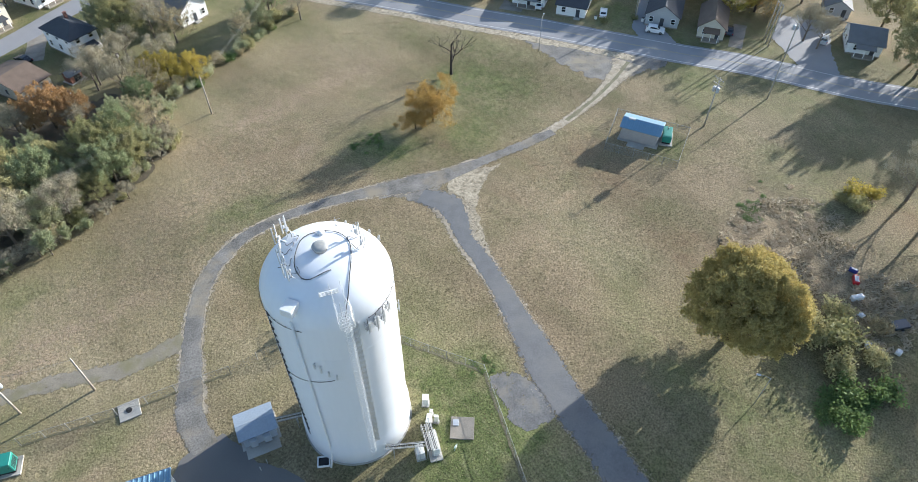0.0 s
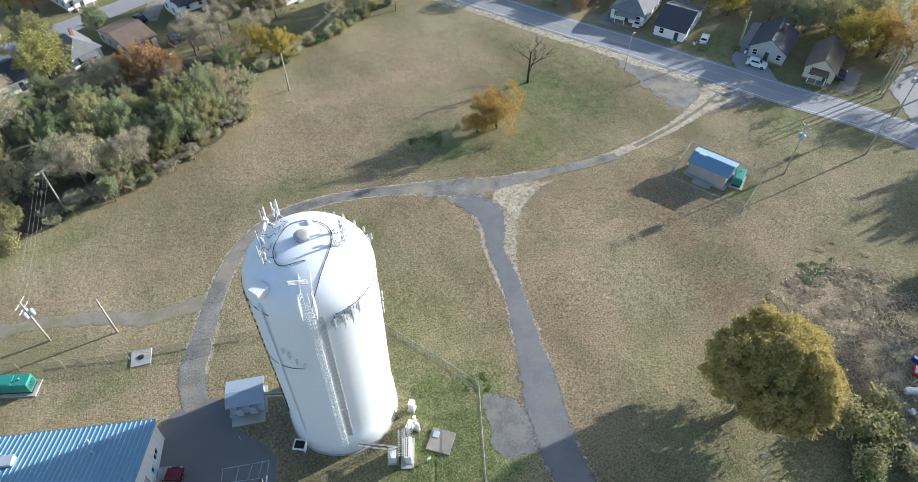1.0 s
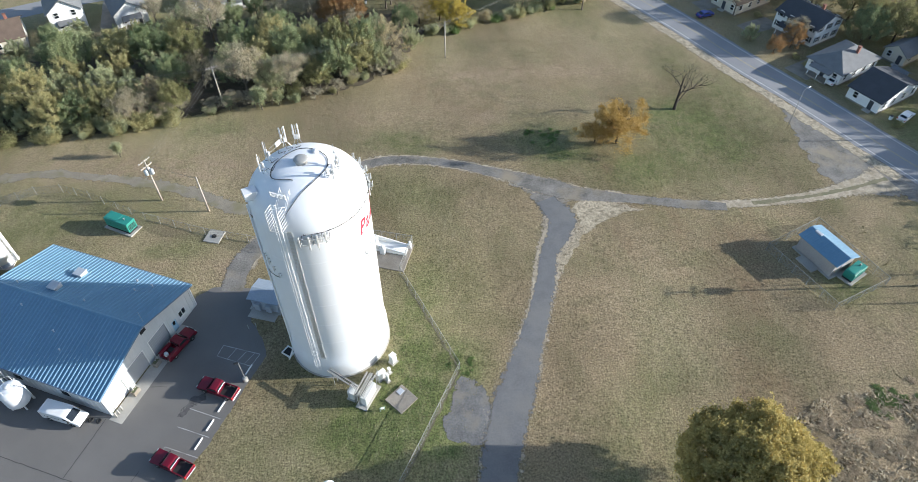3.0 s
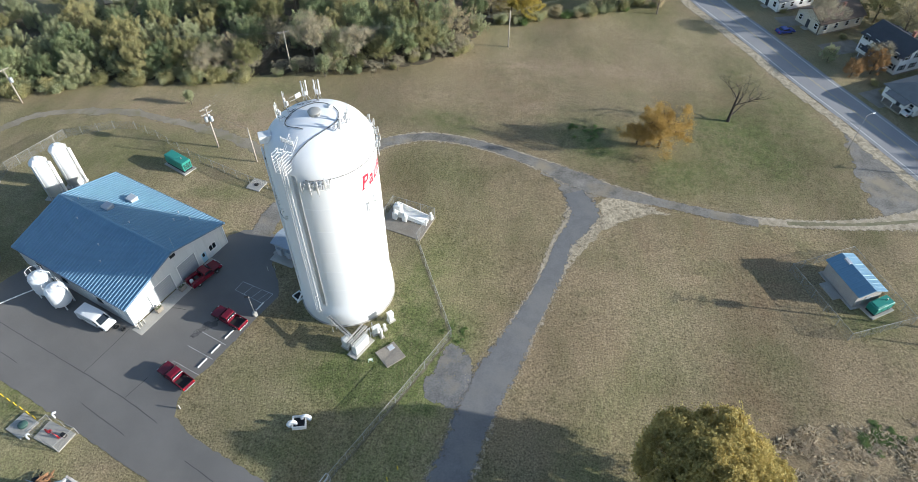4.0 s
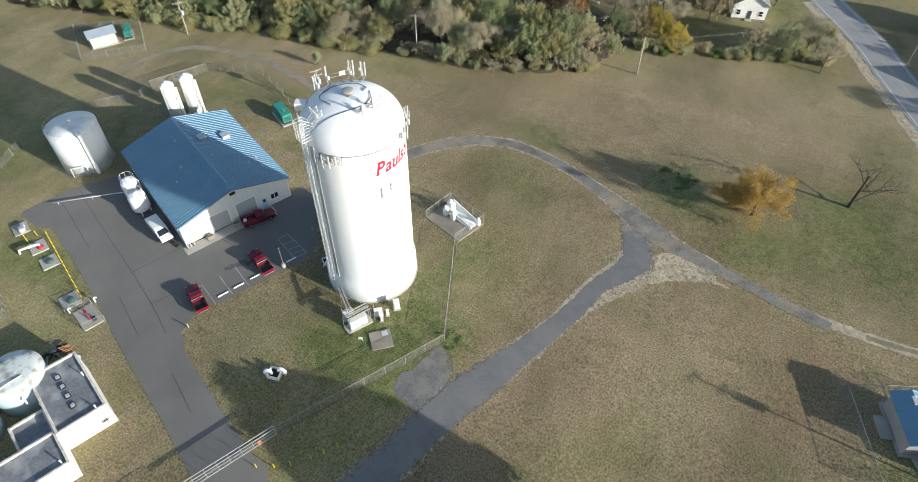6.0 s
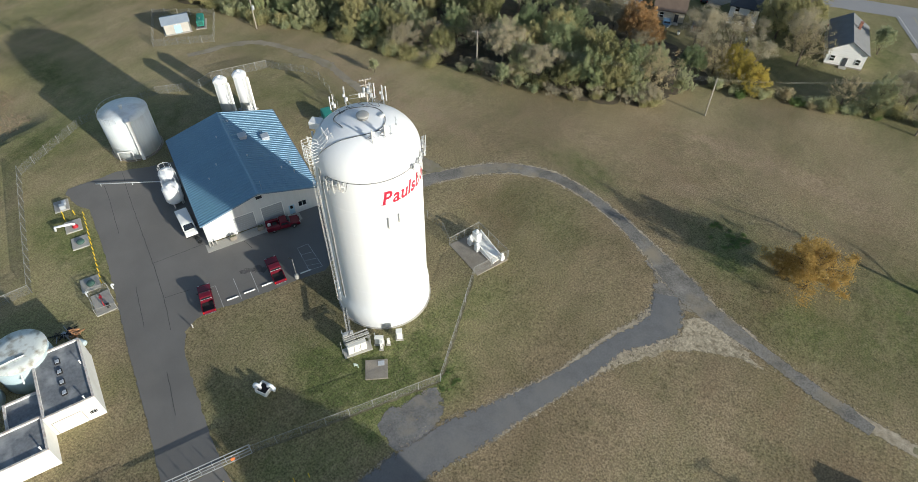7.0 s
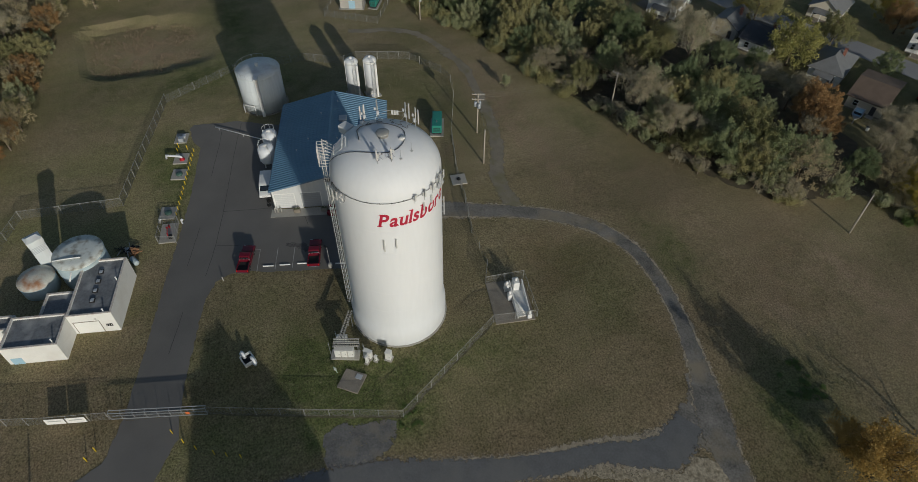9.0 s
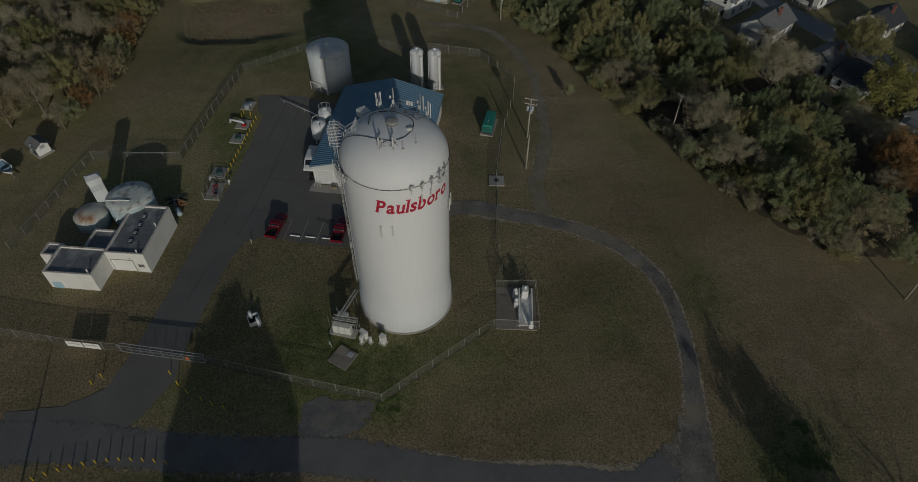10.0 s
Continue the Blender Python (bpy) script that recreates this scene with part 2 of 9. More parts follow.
def ground_mat():
    """Late-autumn rough grass: straw, olive and green by two painted weights and by noise at four scales."""
    m = bpy.data.materials.new("autumn_grass")
    m.use_nodes = True
    N, L = m.node_tree.nodes, m.node_tree.links
    b = N["Principled BSDF"]
    b.inputs["Roughness"].default_value, b.inputs["Specular IOR Level"].default_value = 0.9, 0.15
    geo = N.new("ShaderNodeNewGeometry")

    def noise_at(s, d=5, stretch=None, rough=0.6):
        n = N.new("ShaderNodeTexNoise")
        n.inputs["Scale"].default_value, n.inputs["Detail"].default_value, n.inputs["Roughness"].default_value = s, d, rough
        v = geo.outputs["Position"]
        if stretch:
            mp = N.new("ShaderNodeMapping")
            mp.inputs["Scale"].default_value, mp.inputs["Rotation"].default_value = stretch, (0, 0, radians(-22))
            L.new(v, mp.inputs[0])
            v = mp.outputs[0]
        L.new(v, n.inputs["Vector"])
        return n.outputs[0]

    def rng(v, a, b2, c=0.0, d=1.0):
        r = N.new("ShaderNodeMapRange")
        for k, x in zip(("From Min", "From Max", "To Min", "To Max"), (a, b2, c, d)):
            r.inputs[k].default_value = x
        L.new(v, r.inputs["Value"])
        return r.outputs[0]

    def op(kind, a, c):
        n = N.new("ShaderNodeMath")
        n.operation = kind
        n.use_clamp = kind == "ADD"
        for i, x in enumerate((a, c)):
            if isinstance(x, (int, float)):
                n.inputs[i].default_value = x
            else:
                L.new(x, n.inputs[i])
        return n.outputs[0]

    def plus(a, c):
        n = N.new("ShaderNodeMath")
        L.new(a, n.inputs[0])
        n.inputs[1].default_value = c
        return n.outputs[0]

    def mix(f, a, c):
        n = N.new("ShaderNodeMix")
        n.data_type = "RGBA"
        L.new(f, n.inputs[0])
        for i, x in ((6, a), (7, c)):
            if isinstance(x, tuple):
                n.inputs[i].default_value = (*x, 1)
            else:
                L.new(x, n.inputs[i])
        return n.outputs[2]

    at_g, at_b = N.new("ShaderNodeAttribute"), N.new("ShaderNodeAttribute")
    at_g.attribute_name, at_b.attribute_name = "green", "bare"
    at_l = N.new("ShaderNodeAttribute")
    at_l.attribute_name = "lawn"
    at_r = N.new("ShaderNodeAttribute")
    at_r.attribute_name = "coarse"
    calm = at_r.outputs["Fac"]
    straw = mix(rng(noise_at(0.04), 0.4, 0.6), STRAW_A, STRAW_B)
    straw = mix(rng(noise_at(0.07, 5, (1, 0.45, 1)), 0.5, 0.66, 0, 0.85), straw, UMBER)
    straw = mix(rng(noise_at(0.028, 6, (1, 0.4, 1), 0.65), 0.47, 0.58, 0, 0.9), straw, TAN)
    straw = mix(rng(noise_at(0.16, 5, (0.5, 1, 1)), 0.5, 0.68, 0, 0.6), straw, STRAW_C)
    lawn = mix(rng(noise_at(0.09, 6, (1, 0.5, 1)), 0.42, 0.58), LAWN_A, LAWN_B)
    lawn = mix(rng(noise_at(0.3, 5), 0.45, 0.7, 0, 0.5), lawn, LAWN_C)
    straw = mix(at_l.outputs["Fac"], straw, lawn)
    green = mix(rng(noise_at(0.7, 6), 0.35, 0.65), GREEN_A, GREEN_B)
    gw = op("ADD", op("MULTIPLY", at_g.outputs["Fac"], rng(noise_at(0.3, 6), 0.2, 0.6, 0.3, 1.3)), rng(noise_at(0.05, 8, (1, 0.6, 1), 0.68), 0.5, 0.66, 0, 0.42))
    col = mix(gw, straw, green)
    bw = op("MULTIPLY", at_b.outputs["Fac"], rng(noise_at(0.4, 5), 0.3, 0.6, 0.25, 1.0))
    col = mix(bw, col, BARE)
    # mown streaks, fallen leaves and the lit and shaded sides of the sward
    col = mix(op("MULTIPLY", rng(noise_at(1.6, 4, (1, 0.4, 1)), 0.5, 0.72, 0, 0.2), calm), col, STRAW_D)
    col = mix(op("MULTIPLY", rng(noise_at(3.8, 5, None, 0.8), 0.57, 0.66), rng(noise_at(0.06, 4), 0.42, 0.62)), col, LITTER)
    grain = op("MULTIPLY", op("SUBTRACT", rng(noise_at(3.7, 5, None, 0.78), 0.36, 0.64, 0.43, 1.57), 1.0), calm)
    tone = op("MULTIPLY", plus(grain, 1.0), rng(noise_at(0.045, 6, (1, 0.4, 1), 0.62), 0.38, 0.62, 0.8, 1.16))
    sc = N.new("ShaderNodeVectorMath")
    sc.operation = "SCALE"
    L.new(col, sc.inputs[0])
    L.new(tone, sc.inputs["Scale"])
    L.new(sc.outputs[0], b.inputs["Base Color"])
    bu = N.new("ShaderNodeBump")
    bu.inputs["Strength"].default_value, bu.inputs["Distance"].default_value = 0.8, 0.16
    L.new(op("ADD", noise_at(3.4, 6, None, 0.7), op("MULTIPLY", noise_at(0.8, 3), 0.6)), bu.inputs["Height"])
    L.new(bu.outputs[0], b.inputs["Normal"])
    return m


STRAW_A, STRAW_B, STRAW_C, STRAW_D = (0.255, 0.207, 0.125), (0.215, 0.175, 0.10), (0.15, 0.135, 0.068), (0.36, 0.30, 0.20)
LITTER, UMBER = (0.105, 0.062, 0.034), (0.205, 0.145, 0.085)
LAWN_A, LAWN_B, LAWN_C = (0.315, 0.262, 0.158), (0.235, 0.215, 0.11), (0.19, 0.185, 0.085)
TAN = (0.268, 0.208, 0.128)
GREEN_A, GREEN_B, BARE = (0.085, 0.108, 0.037), (0.15, 0.164, 0.064), (0.31, 0.235, 0.155)
GRASS = ground_mat()
ASPHALT = mat("asphalt", (0.152, 0.145, 0.137), 0.85, var=0.2, scale=0.15, fine=14, bump=0.2, dirt=(0.19, 0.18, 0.168), dirt_amt=0.5, dirt_scale=0.12)
ROAD = mat("road_asphalt", (0.26, 0.26, 0.268), 0.85, var=0.15, scale=0.2, fine=12, bump=0.15, dirt=(0.29, 0.285, 0.275), dirt_amt=0.5, dirt_scale=0.1)
GRAVEL = mat("gravel", (0.178, 0.167, 0.15), 0.9, var=0.7, scale=0.35, fine=4, bump=0.8, dirt=(0.275, 0.235, 0.17), dirt_amt=0.95, dirt_scale=0.2, fray=True)
STONES = mat("pale_stone_verge", (0.37, 0.315, 0.235), 0.9, var=0.5, scale=1.1, fine=5, bump=0.7, dirt=(0.235, 0.195, 0.12), dirt_amt=0.6, dirt_scale=0.8, fray=True)
SEAL = mat("crack_sealant", (0.04, 0.039, 0.038), 0.5, var=0.1)
PAINT_W = mat("white_road_paint", (0.62, 0.62, 0.60), 0.6, var=0.2, fine=6)
BAY_W = mat("worn_bay_paint", (0.40, 0.40, 0.39), 0.7, var=0.4, scale=1.5, fine=5, dirt=(0.16, 0.155, 0.15), dirt_amt=0.8, dirt_scale=0.9)
OLD_TAR = mat("old_worn_asphalt", (0.145, 0.146, 0.149), 0.85, var=0.2, scale=0.6, fine=4, bump=0.5, dirt=(0.185, 0.18, 0.17), dirt_amt=0.6, dirt_scale=0.2, fray=True)
PADGREY = mat("patchy_pad_gravel", (0.15, 0.148, 0.146), 0.88, var=0.4, scale=0.6, fine=4, bump=0.7, dirt=(0.225, 0.20, 0.16), dirt_amt=0.85, dirt_scale=0.35, fray=True)
SPILL = mat("pale_strewn_stone", (0.40, 0.34, 0.245), 0.9, var=0.7, scale=2.2, fine=5, bump=0.6, dirt=(0.19, 0.16, 0.105), dirt_amt=0.95, dirt_scale=1.3, fray=True)
DARK_TAR = mat("oil_stain", (0.085, 0.082, 0.08), 0.75, var=0.3, scale=1.0, fine=5, dirt=(0.13, 0.125, 0.12), dirt_amt=0.8, dirt_scale=1.2, fray=True)
CONC = mat("concrete", (0.40, 0.385, 0.35), 0.85, var=0.18, scale=0.7, fine=7, dirt=(0.25, 0.23, 0.2), dirt_amt=0.5)
CONC_D = mat("weathered_concrete", (0.27, 0.24, 0.2), 0.9, var=0.25, scale=0.8, fine=6, dirt=(0.17, 0.14, 0.1), dirt_amt=0.6)
TANKW = mat("white_tank_paint", (0.735, 0.755, 0.785), 0.55, var=0.03, scale=0.25, fine=2, bump=0.02, dirt=(0.70, 0.715, 0.73), dirt_amt=0.4, dirt_scale=0.15, stretch=(1, 1, 0.15), spec=0.3)
TANKG = mat("weathered_tank_paint", (0.66, 0.70, 0.72), 0.6, var=0.1, scale=0.4, fine=3, dirt=(0.48, 0.49, 0.49), dirt_amt=0.6, dirt_scale=0.5, stretch=(1, 1, 0.12))
TANKB = mat("pale_blue_tank_paint", (0.42, 0.52, 0.56), 0.6, var=0.1, dirt=(0.33, 0.36, 0.36), dirt_amt=0.6, stretch=(1, 1, 0.2))
RUSTROOF = mat("rust_streaked_roof", (0.55, 0.55, 0.50), 0.7, var=0.15, scale=1.2, fine=5, dirt=(0.36, 0.17, 0.08), dirt_amt=0.95, dirt_scale=0.45)
PATCHROOF = mat("patched_tank_roof", (0.62, 0.66, 0.64), 0.6, var=0.08, scale=0.6, fine=4, dirt=(0.20, 0.17, 0.12), dirt_amt=0.8, dirt_scale=0.75)
GALV = mat("galvanised_steel", (0.48, 0.49, 0.50), 0.45, 0.7, var=0.12)
FENCE_G = mat("dull_galvanised_pipe", (0.36, 0.36, 0.345), 0.6, 0.2, var=0.15)
STEEL_W = mat("white_painted_steel", (0.74, 0.74, 0.73), 0.45, var=0.06)
CAB = mat("equipment_cabinet_paint", (0.70, 0.70, 0.67), 0.45, var=0.07, fine=5)
ANT = mat("antenna_plastic", (0.58, 0.58, 0.57), 0.5, var=0.08)
CABLE = mat("black_cable", (0.03, 0.03, 0.032), 0.6, var=0.2)
DARK = mat("dark_interior", (0.02, 0.02, 0.022), 0.8)
RED_LET = mat("red_lettering", (0.42, 0.012, 0.04), 0.5, var=0.1)
ROOFBLUE = mat("blue_standing_seam", (0.145, 0.268, 0.38), 0.43, 0.15, var=0.1, scale=0.3, fine=3, bump=0.03)
ROOFBLUE_T = mat("blue_trim", (0.15, 0.22, 0.32), 0.45, 0.2, var=0.08)
WALLMET = mat("off_white_metal_siding", (0.62, 0.63, 0.63), 0.6, var=0.08, stretch=(3, 3, 0.3))
DOORG = mat("grey_shutter_door", (0.36, 0.37, 0.39), 0.55, var=0.06)
DOORB = mat("pale_blue_door", (0.36, 0.55, 0.68), 0.55, var=0.08)
GLASSD = mat("dark_window_glass", (0.015, 0.02, 0.026), 0.08, var=0.05, bump=0, spec=0.8)
GENGRN = mat("green_enclosure_paint", (0.03, 0.235, 0.19), 0.42, var=0.1)
SHEDW = mat("grey_blue_shed_wall", (0.42, 0.45, 0.50), 0.6, var=0.08)
SHEDR = mat("grey_metal_roof", (0.46, 0.49, 0.53), 0.5, 0.3, var=0.12, fine=4)
PLANTW = mat("white_masonry", (0.74, 0.74, 0.72), 0.8, var=0.05, scale=0.6, fine=5, dirt=(0.60, 0.58, 0.54), dirt_amt=0.45, dirt_scale=0.35)
PLANTR = mat("built_up_roof", (0.17, 0.18, 0.195), 0.8, var=0.35, scale=0.5, fine=3, dirt=(0.36, 0.37, 0.375), dirt_amt=0.85, dirt_scale=0.4)
COPING = mat("stained_coping", (0.60, 0.56, 0.52), 0.7, var=0.25, fine=2, dirt=(0.28, 0.15, 0.10), dirt_amt=0.5, dirt_scale=1.5)
YELLOW = mat("yellow_post_paint", (0.75, 0.55, 0.02), 0.5, var=0.12)
REDPIPE = mat("red_valve_paint", (0.45, 0.02, 0.03), 0.45, var=0.15)
WOODP = mat("weathered_pole_wood", (0.40, 0.36, 0.31), 0.85, var=0.2, fine=6, stretch=(3, 3, 0.3))
BARK = mat("grey_brown_bark", (0.10, 0.08, 0.06), 0.9, var=0.35, fine=5, bump=0.5)
BARK_G = mat("pale_twig_bark", (0.165, 0.135, 0.105), 0.9, var=0.25, fine=5, bump=0.3)
BARK_D = mat("dark_dead_bark", (0.05, 0.04, 0.034), 0.9, var=0.3, fine=5, bump=0.4)
TYRE = mat("tyre_rubber", (0.02, 0.02, 0.02), 0.8, var=0.2)
RIM = mat("alloy_rim", (0.45, 0.45, 0.46), 0.35, 0.8, var=0.1)
CHROME = mat("bumper_metal", (0.55, 0.55, 0.56), 0.25, 0.9, var=0.05)
LAMPC = mat("headlamp_lens", (0.8, 0.8, 0.8), 0.15, var=0.03)
LAMPR = mat("tail_lamp_lens", (0.45, 0.01, 0.01), 0.2, var=0.05)
LINK = link_mat("chain_link_wire", (0.30, 0.30, 0.29), 0.23)
LINKD = link_mat("slatted_chain_link", (0.18, 0.18, 0.17), 0.35)
CARPAINT = {k: mat(k + "_car_paint", c, 0.25, 0.0, var=0.04, bump=0, dirt=tuple(x * 0.7 + 0.03 for x in c), dirt_amt=0.3) for k, c in dict(
    red=(0.135, 0.006, 0.018), white=(0.78, 0.78, 0.77), silver=(0.45, 0.47, 0.49), blue=(0.04, 0.06, 0.25), black=(0.02, 0.022, 0.025), dark=(0.05, 0.06, 0.08)).items()}
HOUSEW = mat("white_house_siding", (0.83, 0.83, 0.82), 0.65, var=0.06, stretch=(0.5, 0.5, 5), dirt=(0.6, 0.58, 0.53), dirt_amt=0.4)
HOUSEC = mat("cream_house_siding", (0.62, 0.57, 0.47), 0.65, var=0.08, stretch=(0.5, 0.5, 5))
HOUSEG = mat("grey_house_siding", (0.42, 0.43, 0.44), 0.65, var=0.08, stretch=(0.5, 0.5, 5))
HOUSET = mat("tan_house_siding", (0.40, 0.33, 0.25), 0.65, var=0.08, stretch=(0.5, 0.5, 5))
BRICKW = mat("red_brick", (0.25, 0.11, 0.08), 0.85, var=0.25, fine=5)
SH_D = mat("dark_shingles", (0.055, 0.06, 0.07), 0.85, var=0.22, scale=0.7, fine=6, bump=0.4)
SH_G = mat("grey_shingles", (0.17, 0.175, 0.18), 0.85, var=0.22, scale=0.7, fine=6, bump=0.4)
SH_B = mat("brown_shingles", (0.16, 0.115, 0.085), 0.85, var=0.25, scale=0.7, fine=6, bump=0.4)
TRIMW = mat("white_trim", (0.80, 0.80, 0.78), 0.55, var=0.05)
TWIGS = leaf_mat("bare_twigs", (0.25, 0.22, 0.15), (0.43, 0.385, 0.27), 0.05)
LEAF_OLIVE = leaf_mat("olive_leaves", (0.20, 0.21, 0.095), (0.47, 0.43, 0.22))
LEAF_GREEN = leaf_mat("green_leaves", (0.15, 0.20, 0.10), (0.36, 0.395, 0.215))
LEAF_GREY = leaf_mat("grey_green_leaves", (0.21, 0.255, 0.14), (0.47, 0.475, 0.285))
LEAF_OAK = leaf_mat("yellowing_leaves", (0.235, 0.215, 0.08), (0.56, 0.46, 0.18))
LEAF_ORANGE = leaf_mat("orange_leaves", (0.30, 0.20, 0.06), (0.58, 0.405, 0.14), 0.4)
LEAF_YELLOW = leaf_mat("yellow_leaves", (0.28, 0.24, 0.055), (0.55, 0.44, 0.10), 0.35)
LEAF_RUST = leaf_mat("rust_leaves", (0.29, 0.18, 0.08), (0.47, 0.30, 0.145))
LEAF_BROWN = leaf_mat("brown_leaves", (0.30, 0.26, 0.15), (0.54, 0.46, 0.29))
LEAF_DRY = leaf_mat("dry_beige_brush", (0.36, 0.285, 0.195), (0.58, 0.48, 0.35), 0.45)
LEAF_SHRUB = leaf_mat("bright_green_shrub", (0.11, 0.17, 0.055), (0.21, 0.28, 0.10))
STRAWEED = leaf_mat("straw_weeds", (0.38, 0.315, 0.215), (0.58, 0.50, 0.37), 0.4)
REED = leaf_mat("dry_reed", (0.22, 0.155, 0.105), (0.33, 0.25, 0.18), 0.2)


# ---- ground ----
def soft(x, a, b):
    t = min(1.0, max(0.0, (x - a) / (b - a)))
    return t * t * (3 - 2 * t)


def blob(x, y, cx, cy, rx, ry=None):
    return math.exp(-((x - cx) / rx) ** 2 - ((y - cy) / (ry or rx)) ** 2)


def basin(x, y):
    """The dry reed basin west of the works: a shallow, flat-bottomed hollow."""
    u, v = (x + 77.5) / 13.5, (y - 17.5) / 15.5
    u -= 0.10 * v
    d = (abs(u) ** 4 + abs(v) ** 4) ** 0.25
    return -1.5 * (1 - soft(d, 0.82 if v < 0.2 else 0.6, 1.05))


GREENS = [(72, 77, 8, 5, 0.45), (83, 95, 7, 7, 0.45), (60, 82, 5, 3, 0.5), (26, 89, 8, 3, 0.7), (-9, 93.5, 5, 2.5, 0.5), (30, 32, 7, 7, 0.95), (36, 36, 4, 4, 0.6), (25, 25, 7, 4, 0.7), (33, 50, 9, 9, 0.35), (88, 87, 19, 13, 0.52), (56, 88, 9, 7, 0.6), (100, 105, 14, 18, 0.3),
          (30, 86, 10, 3, 0.6), (-30, 66, 12, 8, 0.35), (-18, 18, 8, 5, 0.75), (-32, 15, 9, 4, 0.8), (-60, 24, 7, 9, 0.55), (-48, 42, 10, 10, 0.6), (-78, 38, 14, 5, 0.7),
          (-60, 5, 12, 8, 0.35), (2, 4, 6, 4, 0.5), (99, 47, 5, 4, 0.9), (120, 60, 8, 10, 0.2), (134, 100, 10, 40, 0.5), (22, 26, 8, 4, 0.8), (34, 27, 4, 6, 0.9), (29, 43, 4, 8, 0.5), (150, 55, 20, 40, 0.5), (30, 172, 60, 25, 0.55),
          (62, 0, 20, 14, 0.5), (108, 20, 8, 8, 0.45), (20, 12, 12, 7, 0.4), (-10, 60, 6, 3, 0.4), (40, 8, 6, 10, 0.5)]
BARES = [(74, 44, 26, 18, 0.12), (58, 108, 22, 12, 0.3), (18, 88, 30, 7, 0.4), (-8, 82, 22, 6, 0.35), (-26, 62, 7, 3, 0.6), (-12, 64, 5, 3, 0.6), (-16, 80, 24, 3.5, 0.7), (20, 97, 16, 4, 0.5), (52, 112, 20, 3, 0.6), (84, 148, 5, 7, 0.9), (92, 132, 4.5, 8, 0.9), (99, 118, 4, 8, 0.9), (107, 103, 4, 7, 0.9), (113, 92, 3, 4, 0.8), (112, 78, 5, 6, 0.7), (-77, 17, 9, 11, 0.9), (-14, 56, 13, 2.4, 0.75), (-1, 55, 4, 4, 0.7), (-40, 84, 26, 5, 0.55), (-4, 73, 14, 4, 0.4), (40, 106, 10, 16, 0.5), (45, 95, 2.2, 1.6, 1.0), (72, 118, 14, 14, 0.5),
         (118, 74, 6, 6, 0.5), (88, 12, 12, 12, 0.6), (110, 62, 8, 2, 0.6), (-66, 64, 14, 8, 0.45), (-50, -2, 10, 10, 0.35), (5, 3, 3, 3, 0.6), (-6, 8, 4, 2, 0.7), (92, 24, 8, 5, 0.5), (60, 60, 22, 12, 0.15)]


def axis(a, b, step):
    inner = list(np.arange(a, b + 0.01, step))
    out, d = [], step * 2
    lo, hi = a, b
    lows, highs = [], []
    while hi - b < 2600:
        lo, hi = lo - d, hi + d
        lows.append(lo)
        highs.append(hi)
        d *= 1.7
    return lows[::-1] + inner + highs


def build_ground():
    xs, ys = axis(-130, 190, 1.6), axis(-70, 210, 1.6)
    nx, ny = len(xs), len(ys)
    mb = Mesh()
    g, b, lw, co = [], [], [], []
    for y in ys:
        for x in xs:
            mb.v.append((x, y, gz(x, y) + basin(x, y)))
            co.append(1 - 0.45 * soft(math.hypot(x - 58, y - 25), 45, 110))
            lw.append(0.9 * max(1 - soft(x, -12, 12), 0.85 * blob(x, y, 9, 21, 13, 9), 0.5 * (1 - soft(x, 5, 45)) * soft(y, 58, 80), soft(y, 96, 125) * 0.5, 0.35 * (1 - soft(abs(x - 25) + abs(y - 60), 20, 40))))
            g.append(min(1.0, sum(k * blob(x, y, cx, cy, rx, ry) for cx, cy, rx, ry, k in GREENS)))
            b.append(min(1.0, sum(k * blob(x, y, cx, cy, rx, ry) for cx, cy, rx, ry, k in BARES)))
    mb.f = [(j * nx + i, j * nx + i + 1, (j + 1) * nx + i + 1, (j + 1) * nx + i) for j in range(ny - 1) for i in range(nx - 1)]
    me = mb.data("ground", GRASS)
    for name, vals in (("green", g), ("bare", b), ("lawn", lw), ("coarse", co)):
        me.attributes.new(name, "FLOAT", "POINT").data.foreach_set("value", vals)
    return tagged(new("ground", me), "rough late-autumn field grass, straw-coloured with greener patches", "ground", kind="structure")


build_ground()


def smooth_line(pts, step=0.6):
    """A smooth line through (x, y, half width) points."""
    P = [np.array(p, float) for p in pts]
    P = [2 * P[0] - P[1]] + P + [2 * P[-1] - P[-2]]
    out = []
    for i in range(1, len(P) - 2):
        a, b, c, d = P[i - 1:i + 3]
        n = max(2, int(np.linalg.norm(c[:2] - b[:2]) / step))
        for k in range(n):
            t = k / n
            out.append(0.5 * (2 * b + (c - a) * t + (2 * a - 5 * b + 4 * c - d) * t * t + (3 * b - a - 3 * c + d) * t ** 3))
    out.append(P[-2])
    return out


